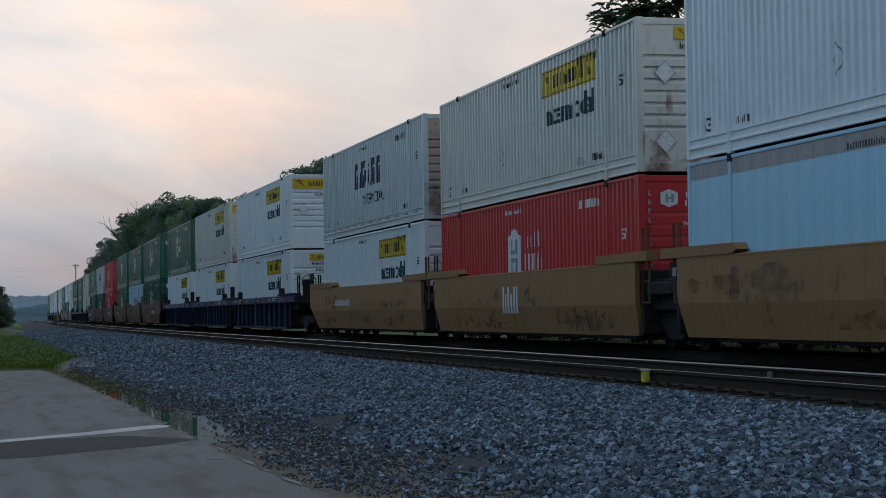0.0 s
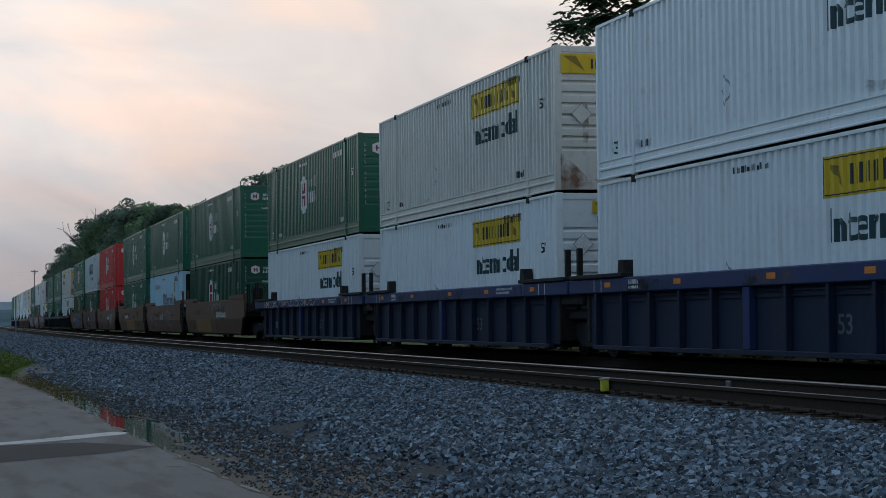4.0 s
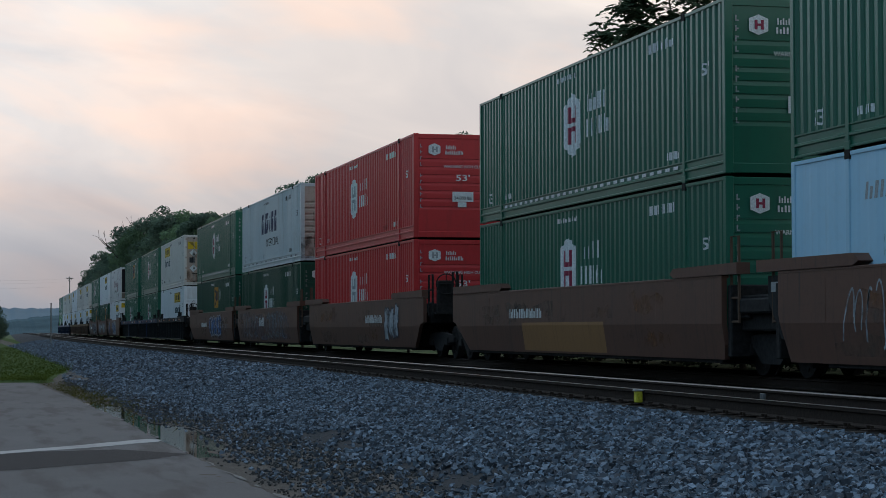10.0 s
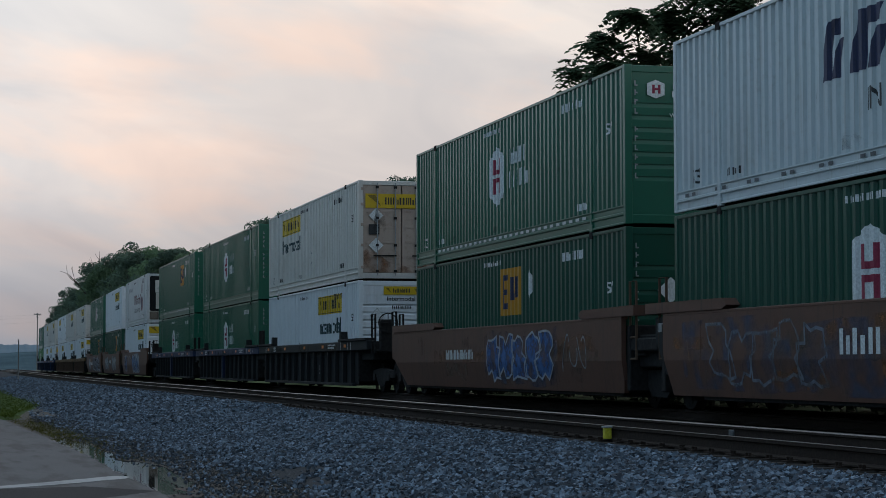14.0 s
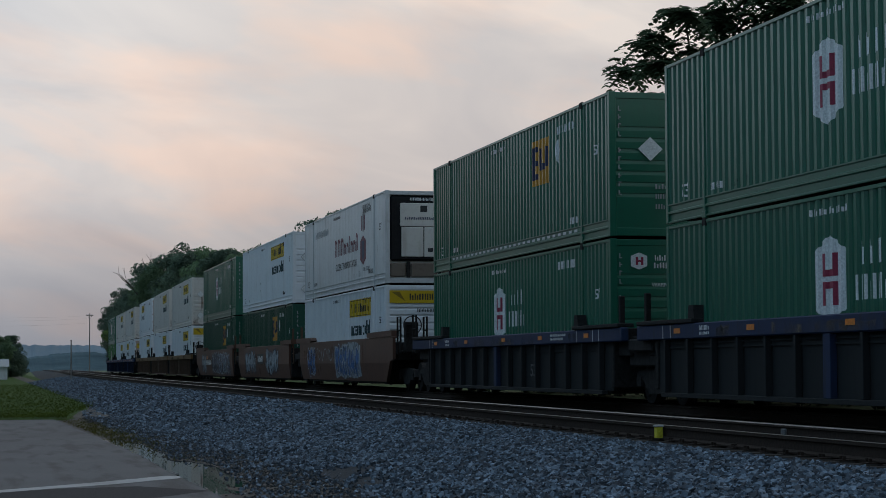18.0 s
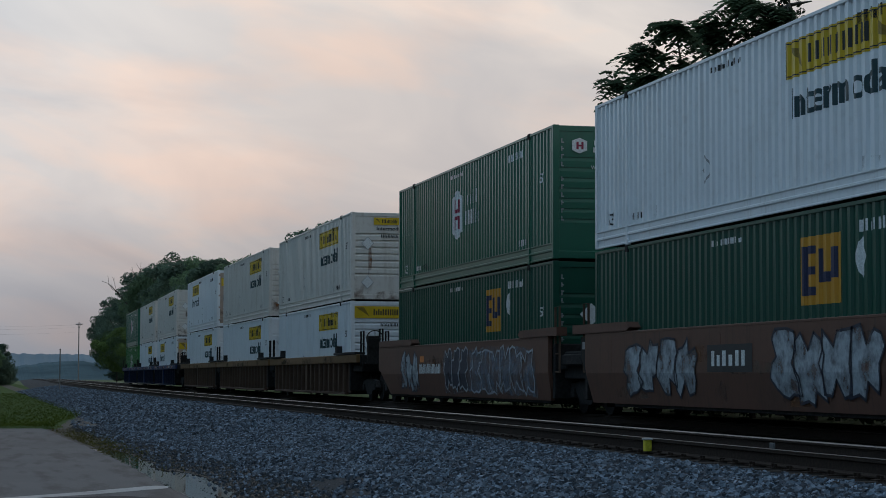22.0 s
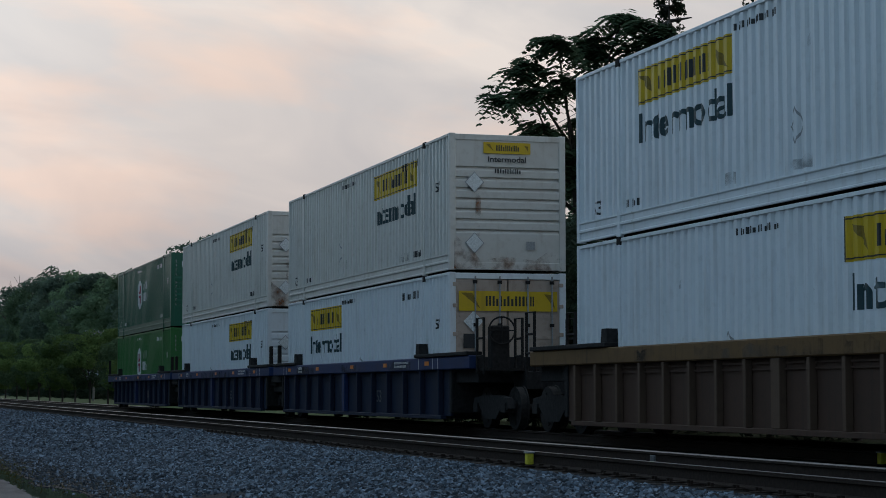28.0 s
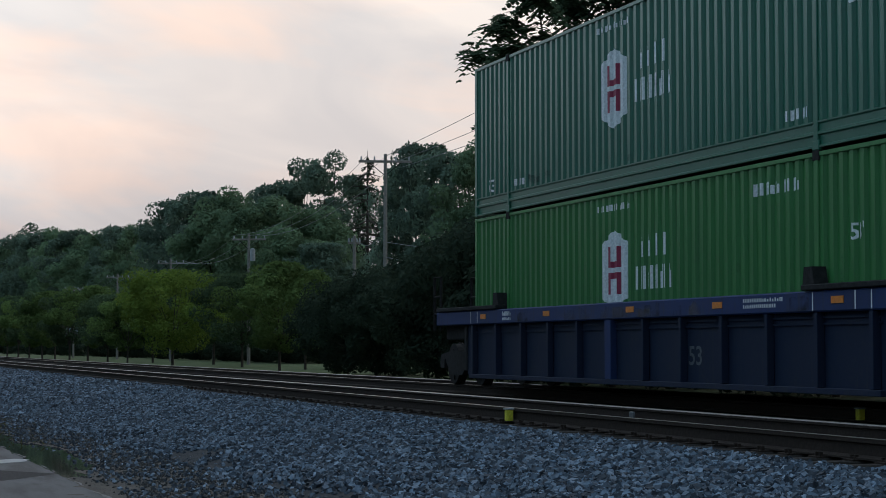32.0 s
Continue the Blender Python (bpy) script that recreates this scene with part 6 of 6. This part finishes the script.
def broadleaf(name, high, trunk_h, radius, clumps, per, leaf, mat, seed, label, squash=1.0):
    """A tapered trunk with forked limbs and a crown of leaf clumps on their tips."""
    rnd = random.Random(seed)
    ob = tagged(new(name), label, "tree")
    wood = bmesh.new()
    rod(wood, (0, 0, -0.3), (0, 0, trunk_h), 0.03 * high * 0.55, 0.02 * high * 0.55, 9)
    tips = []
    mid = (trunk_h + high) / 2
    half = (high - trunk_h) / 2
    for i in range(clumps):
        z = rnd.uniform(-1, 1)
        a = rnd.uniform(0, math.tau)
        rr = rnd.uniform(0.45, 1.0) * math.sqrt(max(0.05, 1 - abs(z) ** 2.2))
        tips.append(Vector((radius * rr * math.cos(a) * rnd.uniform(0.8, 1.15), radius * rr * math.sin(a), mid + half * z * 0.92)))
    for t in tips[:: max(1, clumps // 14)]:
        fork = Vector((t.x * 0.25, t.y * 0.25, trunk_h + (t.z - trunk_h) * 0.35))
        rod(wood, (0, 0, trunk_h * 0.85), fork, 0.011 * high * 0.5, 0.008 * high * 0.5, 6)
        rod(wood, fork, t, 0.007 * high * 0.5, 0.002 * high * 0.5, 5)
    part("trunk", wood, M["bark"], ob)
    spread = [radius * rnd.uniform(0.10, 0.19) for _ in tips]
    tips = [Vector((t.x, t.y, min(t.z, high - 1.4 * s))) for t, s in zip(tips, spread)]
    part("crown", leaf_cloud("crown", tips, per, spread, leaf, mat, seed), None, ob)
    return ob


def conifer(name, high, radius, mat, seed, label, sparse=1.0):
    rnd = random.Random(seed)
    ob = tagged(new(name), label, "tree")
    wood = bmesh.new()
    rod(wood, (0, 0, -0.3), (0, 0, high), 0.016 * high, 0.01, 8)
    pts, spr = [], []
    z = high * 0.12
    while z < high * 0.97:
        r = radius * (1 - z / high) ** 0.75 * rnd.uniform(0.6, 1.15) + 0.12
        for k in range(6):
            a = rnd.uniform(0, math.tau)
            tip = Vector((r * math.cos(a), r * math.sin(a), z - r * 0.22 + rnd.uniform(-0.35, 0.35)))
            rod(wood, (0, 0, z), tip, 0.07, 0.02, 4)
            for u in (0.35, 0.5, 0.65, 0.8, 0.92):
                if rnd.random() < 0.85 * sparse:
                    pts.append(Vector((0, 0, z)).lerp(tip, u) + Vector((0, 0, rnd.uniform(-0.3, 0.05))))
                    spr.append(0.04 * r + 0.04)
        z += high * 0.032
    part("trunk", wood, M["bark"], ob)
    part("crown", leaf_cloud("crown", pts, 34, spr, 0.065, mat, seed, 1.1), None, ob)
    return ob


def planted(proto, x, y, z, turn, k, kx=1.0):
    return copy_thing(proto, pose(x, y, z, 0, 0, turn) @ Matrix.Diagonal((k * kx, k * kx, k, 1)))


def at_turn(turn, y):
    return -y / math.tan(radians(turn))


# small park trees along the far side
park = [broadleaf("park_tree", 6.0, 1.4, 3.1, 46, 330, 0.105, M["leaf_mid"], 51, "small round park tree with dark green crown on a lawn"),
        broadleaf("park_tree", 6.0, 1.5, 2.8, 42, 330, 0.105, M["park_leaf"], 52, "small park tree with dense dark crown"),
        broadleaf("park_tree", 6.0, 1.3, 3.5, 54, 340, 0.105, M["leaf_bright"], 53, "small park tree with yellow-green crown")]
rnd = random.Random(9)
first = [True, True, True]


def put(protos, used, which, x, y, z, turn, k, kx=1.0):
    if used[which]:
        used[which] = False
        protos[which].matrix_world = pose(x, y, z, 0, 0, turn) @ Matrix.Diagonal((k * kx, k * kx, k, 1))
    else:
        own = protos[which].scale
        planted(protos[which], x, y, z, turn, k / own.z, kx * own.z / own.x)


for turn, y, which, k in ((13.08, 23.0, 0, 0.8), (12.35, 19.6, 0, 0.84), (11.3, 22.5, 1, 0.9), (10.5, 24.0, 1, 1.0), (9.35, 19.6, 2, 0.98), (8.8, 23.0, 1, 0.95), (8.1, 21.0, 0, 0.8), (7.55, 20.0, 1, 0.86),
                          (7.0, 20.5, 0, 1.05), (6.5, 20.0, 1, 1.0), (6.1, 20.8, 0, 1.1), (5.75, 20.0, 1, 1.1), (5.4, 20.4, 0, 1.1), (5.1, 20.0, 1, 1.15), (4.8, 20.5, 0, 1.2), (4.5, 20.2, 1, 1.2), (4.2, 20.5, 0, 1.3), (3.9, 20.2, 1, 1.3)):
    put(park, first, which, at_turn(turn, y), y, 0.42, rnd.uniform(0, 360), k)

# dark shrubs behind the train
shrub = [broadleaf("shrub", 4.2, 0.3, 2.6, 60, 300, 0.085, M["shrub_leaf"], 61, "large dense dark green shrub")]
sused = [True]
for turn, y, k in ((14.3, 20.5, 0.95), (15.1, 20.8, 1.0), (15.9, 21.5, 1.05), (16.8, 21.0, 1.1), (17.8, 21.5, 1.2), (19.0, 21.0, 1.3), (20.3, 21.5, 1.4), (21.8, 21, 1.5), (23.5, 21.5, 1.6), (25.6, 21, 1.6), (28, 21.5, 1.7), (31, 21, 1.7)):
    put(shrub, sused, 0, at_turn(turn, y), y, 0.4, rnd.uniform(0, 360), k)

for turn in np.arange(4.0, 13.6, 0.45):
    put(shrub, sused, 0, at_turn(turn, 31), 31, 0.45, turn * 400, 0.62, 2.0)

# tall woods further back
woods = [broadleaf("woodland_tree", 20, 4, 6.0, 80, 210, 0.27, M["leaf"], 71, "tall broadleaf woodland tree with full crown"),
         broadleaf("woodland_tree", 20, 5, 5.4, 66, 210, 0.27, M["leaf_hazed"], 72, "tall dark broadleaf woodland tree with ragged crown"),
         broadleaf("woodland_tree", 20, 6, 5.0, 34, 210, 0.24, M["leaf_hazed"], 73, "tall airy woodland tree with gaps in the crown")]
wused = [True, True, True]
for turn, tip, y, which, kx in ((3.5, 1.7, 42, 1, 0.9), (3.8, 1.95, 44, 1, 0.9), (4.0, 2.45, 43, 2, 1.1), (4.2, 1.9, 43, 1, 0.8), (4.45, 2.55, 45, 1, 1.0), (4.62, 3.05, 46, 2, 1.1), (4.9, 2.9, 44, 0, 0.9), (5.1, 3.3, 46, 2, 1.1), (5.46, 3.5, 45, 2, 1.1), (5.5, 3.1, 46, 0, 1.1), (5.85, 3.25, 45, 1, 1.2), (6.2, 3.4, 46, 0, 1.1), (6.6, 3.3, 44, 1, 1.1),
                                (7.05, 3.2, 46, 0, 1.1), (7.45, 3.3, 44, 0, 1.1), (7.9, 3.45, 46, 1, 1.0), (8.45, 3.5, 45, 0, 1.0), (9.0, 3.8, 44, 2, 1.0), (9.6, 4.2, 45, 1, 1.0), (10.1, 4.45, 46, 1, 1.0), (10.6, 4.3, 44, 0, 1.0), (11.2, 4.6, 46, 0, 1.0),
                                (11.9, 4.35, 38, 0, 1.15), (12.3, 4.65, 45, 1, 1.0), (13.0, 5.4, 48, 2, 0.9), (13.8, 5.6, 48, 2, 0.9), (14.4, 4.9, 52, 2, 0.9), (12.9, 4.1, 34, 0, 1.2), (13.5, 3.0, 34, 1, 1.2), (16.4, 5.85, 36, 1, 0.75), (15.9, 5.2, 38, 1, 0.7),
                                (17.2, 5.6, 36, 1, 0.85), (18.3, 5.9, 36, 0, 0.9), (20, 6.4, 36, 1, 0.9), (22, 6.8, 36, 1, 0.9), (24.2, 7.6, 34, 1, 0.9), (27, 8.6, 34, 1, 0.9), (30, 9, 34, 0, 0.9)):
    x = at_turn(turn, y)
    h = 1.55 - 0.5 + math.hypot(x, y) * math.tan(radians(tip))
    put(woods, wused, which, x, y, 0.5, rnd.uniform(0, 360), h / 20, kx)


def bare_tree(x, y, high, seed, label):
    """A dead tree: a trunk that forks again and again into bare twigs."""
    rnd = random.Random(seed)
    ob = tagged(new("dead_tree"), label, "tree")
    ob.location = (x, y, 0.4)
    wood = bmesh.new()

    def fork(p, d, ln, r, level):
        q = p + d * ln
        rod(wood, p, q, r, r * 0.65, 6 if level < 2 else 4)
        if level == 5:
            return
        for k in range(2 if level else 3):
            side = Vector((rnd.gauss(0, 1), rnd.gauss(0, 1), rnd.gauss(0.25, 0.5))).normalized()
            fork(q, (d + side * 0.62).normalized(), ln * rnd.uniform(0.6, 0.8), r * 0.62, level + 1)

    fork(Vector((0, 0, -0.3)), Vector((0.02, 0, 1)).normalized(), high * 0.42, 0.02 * high, 0)
    part("trunk", wood, M["bark"], ob)
    return ob


for turn, y, tip, seed in ((5.0, 48, 3.45, 6),):
    x = at_turn(turn, y)
    bare_tree(x, y, (1.1 + math.hypot(x, y) * math.tan(radians(tip))) * 0.85, seed, "dead tree with bare forked branches above the woods")
c = conifer("spruce", 17.2, 4.6, M["needle"], 81, "sparse old spruce with drooping bare branches", 0.6)
c.location = (at_turn(14.84, 42), 42, 0.5)
c = conifer("spruce", 15.0, 3.8, M["needle"], 82, "dark spruce behind the train")
c.location = (at_turn(22.9, 26), 26, 0.5)
for turn, y, k in ((24.3, 24, 0.79), (26.5, 22, 0.98)):
    planted(c, at_turn(turn, y), y, 0.45, turn * 90, k)


def pinnate_tree(x, y, label):
    """A tall tree with airy clumps of rosettes of drooping feathery leaves, seen above the train."""
    rnd = random.Random(91)
    ob = tagged(new("walnut_tree"), label, "tree")
    ob.location = (x, y, 0.45)
    wood, tufts = bmesh.new(), []
    rod(wood, (0, 0, -0.3), (0.1, 0, 5.4), 0.26, 0.2, 10)
    rod(wood, (0.1, 0, 5.4), (0.0, -0.3, 9.2), 0.2, 0.1, 9)
    # across, height and radius of each clump of foliage
    for c, z, r in ((-2.77, 11.15, 0.45), (-1.92, 11.80, 0.6), (-1.67, 11.00, 0.65), (-0.75, 12.70, 0.7), (0.60, 13.00, 0.6), (1.40, 13.50, 0.5), (2.20, 13.05, 0.6), (-0.50, 11.35, 0.7), (-1.22, 9.80, 0.8),
                    (0.30, 12.25, 0.7), (1.75, 12.35, 0.7), (1.00, 11.35, 0.7), (2.60, 11.65, 0.8), (3.00, 12.55, 0.7), (3.70, 12.05, 0.75), (4.30, 11.35, 0.7), (3.40, 11.25, 0.8), (4.20, 9.80, 0.9), (0.10, 9.70, 0.9), (1.60, 9.40, 1.0), (-0.40, 8.60, 1.0), (-1.72, 8.60, 0.9), (3.10, 9.80, 0.9), (2.40, 8.20, 1.0), (0.80, 8.00, 1.0), (-1.42, 7.30, 0.9)):
        u = rnd.uniform(-1.3, 1.3)
        mid = Vector((0.35 * c + 0.94 * u, 0.94 * c - 0.35 * u, z))
        knee = Vector((0.0, -0.2, rnd.uniform(6.2, 8.6))).lerp(mid, 0.5) + Vector((0, 0, 0.3))
        rod(wood, (0.0, -0.2, min(9.0, knee.z - 0.6)), knee, 0.07, 0.045, 6)
        rod(wood, knee, mid, 0.045, 0.02, 5)
        for k in range(int(15 * r)):
            way = Vector((rnd.gauss(0, 1), rnd.gauss(0, 1), rnd.gauss(0, 0.8)))
            t = mid + way.normalized() * r * 0.72 * rnd.uniform(0.3, 1.0) ** 0.6
            rod(wood, mid, t, 0.014, 0.008, 4)
            tufts.append(t)
    part("trunk", wood, M["bark"], ob)
    v, f = [], []
    for p in tufts:
        n = rnd.randint(5, 8)
        for k in range(n):
            b = k * math.tau / n + rnd.uniform(-0.3, 0.3)
            d = Vector((math.cos(b), math.sin(b), rnd.uniform(-0.5, 0.9))).normalized()
            side = d.cross(Vector((0, 0, 1))).normalized()
            ln = rnd.uniform(0.5, 0.9)
            for j in range(5):
                u = 0.2 + 0.8 * j / 4
                base = p + d * ln * u + Vector((0, 0, -0.6 * ln * u * u))
                for s in (-1, 1):
                    way = (side * s + d * 0.5 + Vector((0, 0, -0.55))).normalized()
                    l2 = 0.30 * (1.15 - 0.7 * abs(u - 0.45)) * rnd.uniform(0.8, 1.2)
                    w = way.cross(Vector((0, 0, 1))).normalized() * 0.085
                    i = len(v)
                    v += [base, base + way * l2 * 0.45 + w, base + way * l2, base + way * l2 * 0.45 - w]
                    f.append((i, i + 1, i + 2, i + 3))
    me = bpy.data.meshes.new("crown")
    me.from_pydata([tuple(q) for q in v], [], f)
    me.materials.append(M["walnut_leaf"])
    part("crown", me, None, ob)
    return ob


pinnate_tree(-62.8, 23.3, "tall walnut tree with drooping feathery leaves behind the train")

# ---- poles and wires ----


def pole(x, y, high, arm=2.2, turn=80, label="weathered wooden utility pole with a crossarm", arms=1, trans=False):
    ob = tagged(new("utility_pole"), label, "pole", "utility poles")
    ob.location, ob.rotation_euler = (x, y, 0.4), (0, 0, radians(turn))
    part("shaft", rod(bmesh.new(), (0, 0, -0.3), (0, 0, high), 0.12, 0.085, 10), M["pole_wood"], ob)
    for k in range(arms):
        z = high - 0.35 - 0.8 * k
        a = part("crossarm", boxes((-arm / 2, arm / 2, 0.10, 0.2, z - 0.06, z + 0.06), bevel=0.01), M["pole_wood"], ob)
        for u in (-0.45, -0.2, 0.2, 0.45):
            part("insulator", rod(bmesh.new(), (u * arm, 0.15, z + 0.06), (u * arm, 0.15, z + 0.24), 0.05, 0.035, 8), M["grey_decal"], a)
        bm = bmesh.new()
        for s in (-1, 1):
            rod(bm, (0, 0.14, z - 0.7), (s * arm * 0.3, 0.15, z - 0.05), 0.02, seg=5)
        part("brace", bm, M["bare"], ob)
    if trans:
        bm = rod(bmesh.new(), (0.28, -0.25, high - 1.75), (0.28, -0.25, high - 1.0), 0.17, seg=14)
        rod(bm, (0.28, -0.25, high - 1.0), (0.28, -0.25, high - 0.94), 0.14, 0.08, 14)
        part("transformer", bm, M["grey_decal"], ob, "grey transformer can")
    return Vector((x, y, 0.4 + high - 0.1))


def wire(a, b, sag, r=0.014):
    """One sagging strand as a continuous tube."""
    bm = bmesh.new()
    a, b = Vector(a), Vector(b)
    side = (b - a).cross(Vector((0, 0, 1))).normalized() * r
    up = Vector((0, 0, r))
    rings = []
    for i in range(17):
        u = i / 16
        p = a.lerp(b, u) - Vector((0, 0, sag * 4 * u * (1 - u)))
        rings.append([bm.verts.new(p + o) for o in (side, up, -side, -up)])
    for p, q in zip(rings, rings[1:]):
        for k in range(4):
            bm.faces.new((p[k], p[(k + 1) % 4], q[(k + 1) % 4], q[k]))
    tagged(new("overhead_wire", link_mesh("overhead_wire", bm, M["wire_metal"])), "thin grey overhead wire between utility poles", "wire", "overhead wires")


tops = [pole(at_turn(15.35, 26), 26, 10.6, 2.6, 80), pole(at_turn(11.48, 26), 26, 8.5, 2.2, 70, "wooden utility pole with a transformer", 1, True),
        pole(at_turn(9.29, 26), 26, 8.2, 2.2, 70), pole(at_turn(7.81, 26), 26, 8.1, 2.2, 70), pole(at_turn(6.6, 26), 26, 8.0, 2.2, 70)]
dark = pole(at_turn(14.47, 25), 25, 6.7, 0.6, 80, "dark short wooden pole with a lamp box")
pole(at_turn(2.84, 18), 18, 10.6, 1.2, 80, "distant wooden utility pole")
for dz in (0.0, -0.5, -1.3):
    wire((at_turn(2.84, 18), 18, 10.6 + dz), (-240, -36, 9.6 + dz), 1.2, 0.006)
post = tagged(new("line_post"), "thin dark wooden post beside the ballast", "post")
post.location = (-162, 6.6, 0.3)
part("shaft", rod(bmesh.new(), (0, 0, -0.3), (0, 0, 3.3), 0.05, 0.045, 8), M["pole_wood"], post)
part("cap", boxes((-0.06, 0.06, -0.06, 0.06, 3.3, 3.35), bevel=0.01), M["steel_dark"], post)
for p, q in zip(tops, tops[1:]):
    for dy in (-0.9, 0.0, 0.9):
        wire(p + Vector((0, dy, 0)), q + Vector((0, dy, 0)), 0.9)
end = Vector((-20, 30, 19))
for dy, dz in ((0, 0), (1.5, -1.5), (3.0, -2.5)):
    wire(tops[0] + Vector((0, dy * 0.3, dz * 0.2)), end + Vector((0, dy, dz)), 1.0)
    wire(tops[0] + Vector((0, 0, -4.2 + dz * 0.5)), Vector((-40, 27, 6.0 + dz * 0.4)), 1.2)
wire(tops[0] + Vector((0, 0, -3.5)), dark, 0.6)

# ---- far distance ----


def ridge(name, x, y0, y1, base, high, seed, label, mat="hill"):
    bm = bmesh.new()
    cols = []
    n = 900
    for i in range(n + 1):
        y = y0 + (y1 - y0) * i / n
        h = base + high * (0.6 + 0.4 * noise.noise((i * 0.02, seed, 0.0)) + 0.07 * noise.noise((i * 0.14, seed, 3.0)) + 0.035 * noise.noise((i * 0.4, seed, 5.0)))
        cols.append([bm.verts.new((x + dx, y, z)) for dx, z in ((80, -1), (30, h * 0.75), (0, h), (-150, -1))])
    for p, q in zip(cols, cols[1:]):
        for k in range(3):
            bm.faces.new((p[k], p[k + 1], q[k + 1], q[k]))
    tagged(new(name, link_mesh(name, bm, M[mat])), label, kind="structure")


# both backdrops take their haze from the material colour
ridge("backdrop", -1500, -900, 500, 2, 26, 4.0, "distant wooded ridge with blue haze in its colour")
ridge("backdrop_nearer", -620, -300, 62, 2, 6, 9.0, "belt of far trees below the ridge, haze in its colour", "far_belt")


def sky_blocking_woods():
    """An unseen belt of woods added on the camera's side of the line to close the place."""
    path = ((-330, -13), (-200, -16), (-110, -18), (-45, -20), (-28, -34), (0, -70), (130, -70))
    bm = bmesh.new()
    cols = []
    for (x0, y0), (x1, y1) in zip(path, path[1:]):
        for k in range(40):
            u = k / 40
            x, y = x0 + (x1 - x0) * u, y0 + (y1 - y0) * u
            h = (15.0 if x < -28 else 9.0) + 3.0 * noise.noise((x * 0.06, y * 0.06, 2.0)) + 1.6 * noise.noise((x * 0.3, y * 0.3, 7.0))
            w = 1.5 * noise.noise((x * 0.25, 3.0, 1.0))
            cols.append([bm.verts.new((x, y + dy, z)) for dy, z in ((2.5 + w, -0.1), (2.8 + w, h * 0.4), (1.2 + w, h * 0.8), (-2, h), (-9, -0.1))])
    for p, q in zip(cols, cols[1:]):
        for k in range(4):
            bm.faces.new((p[k], p[k + 1], q[k + 1], q[k]))
    tagged(new("backdrop_woods", link_mesh("backdrop_woods", bm, M["woods_mass"])), "unseen belt of woods added to block the low sky", kind="structure")


# added out of view to keep the low sky off the train's sides
sky_blocking_woods()
for x, y, k, which in ((-300, 3.6, 0.31, 1), (-292, 2.4, 0.30, 0), (-310, -1.0, 0.34, 1), (-300, -5.0, 0.38, 0), (-280, -8.0, 0.4, 1), (-330, 4.6, 0.2, 0)):
    put(woods, wused, which, x, y, 0.0, 40 * x, k)

far_shrub = [broadleaf("shrub", 4.2, 0.3, 2.6, 60, 300, 0.085, M["leaf_hazed"], 63, "far shrub beside the line, haze in its leaf colour")]
fused = [True]
for x, y, k in ((-304, 4.2, 0.8), (-298, 2.8, 1.1), (-303, 1.2, 1.25), (-296, -1.0, 1.4), (-300, -4.0, 1.5)):
    put(far_shrub, fused, 0, x, y, 0.0, 31 * y, k, 1.15)

shed = tagged(new("shed"), "small white gabled shed beside the far trees", "shed")
shed.location = (-250, 1.0, 0)
part("wall", boxes((-1.5, 1.5, -1.6, 1.6, 0, 1.6)), M["white"], shed)
part("roof", prism(bmesh.new(), [(-1.8, 1.6), (1.8, 1.6), (0, 2.5)], -1.8, 1.8), M["grey_decal"], shed)


# ---- movement ----
def motions():
    times = [t for t, _ in TRAVEL]
    gone = [s for _, s in TRAVEL]
    for ob, m in MOVING:
        start = m.translation
        rows = []
        for t in sorted(set(times) | {k * 1.0 for k in range(1, 26)}):
            s = float(np.interp(t, times, gone))
            x = start.x + s
            if t not in times and (x > CURVE_FROM + 30 or x < CURVE_FROM - 90):
                continue
            swing, slope = bend(x)[0], bend(x + LONG / 2)[1]
            rows.append((t, pose(x, start.y + swing, start.z, 0, 0, math.degrees(math.atan(slope)))))
        walk(ob, rows)
    steps = [k / FPS for k in range(int(32 * FPS) + 1)]
    turns = [(t, math.degrees(float(np.interp(t, times, gone)) / 0.42)) for t in steps]
    keyed = {}
    for w in WHEELS:
        x, y, z = w.location
        side = x > 0
        if side not in keyed:
            walk(w, [(t, pose(x, y, z, 0, a, 0)) for t, a in turns])
            keyed[side] = w.animation_data
        else:
            w.rotation_mode = "QUATERNION"
            keys = w.animation_data_create()
            keys.action, keys.action_slot = keyed[side].action, keyed[side].action_slot


motions()
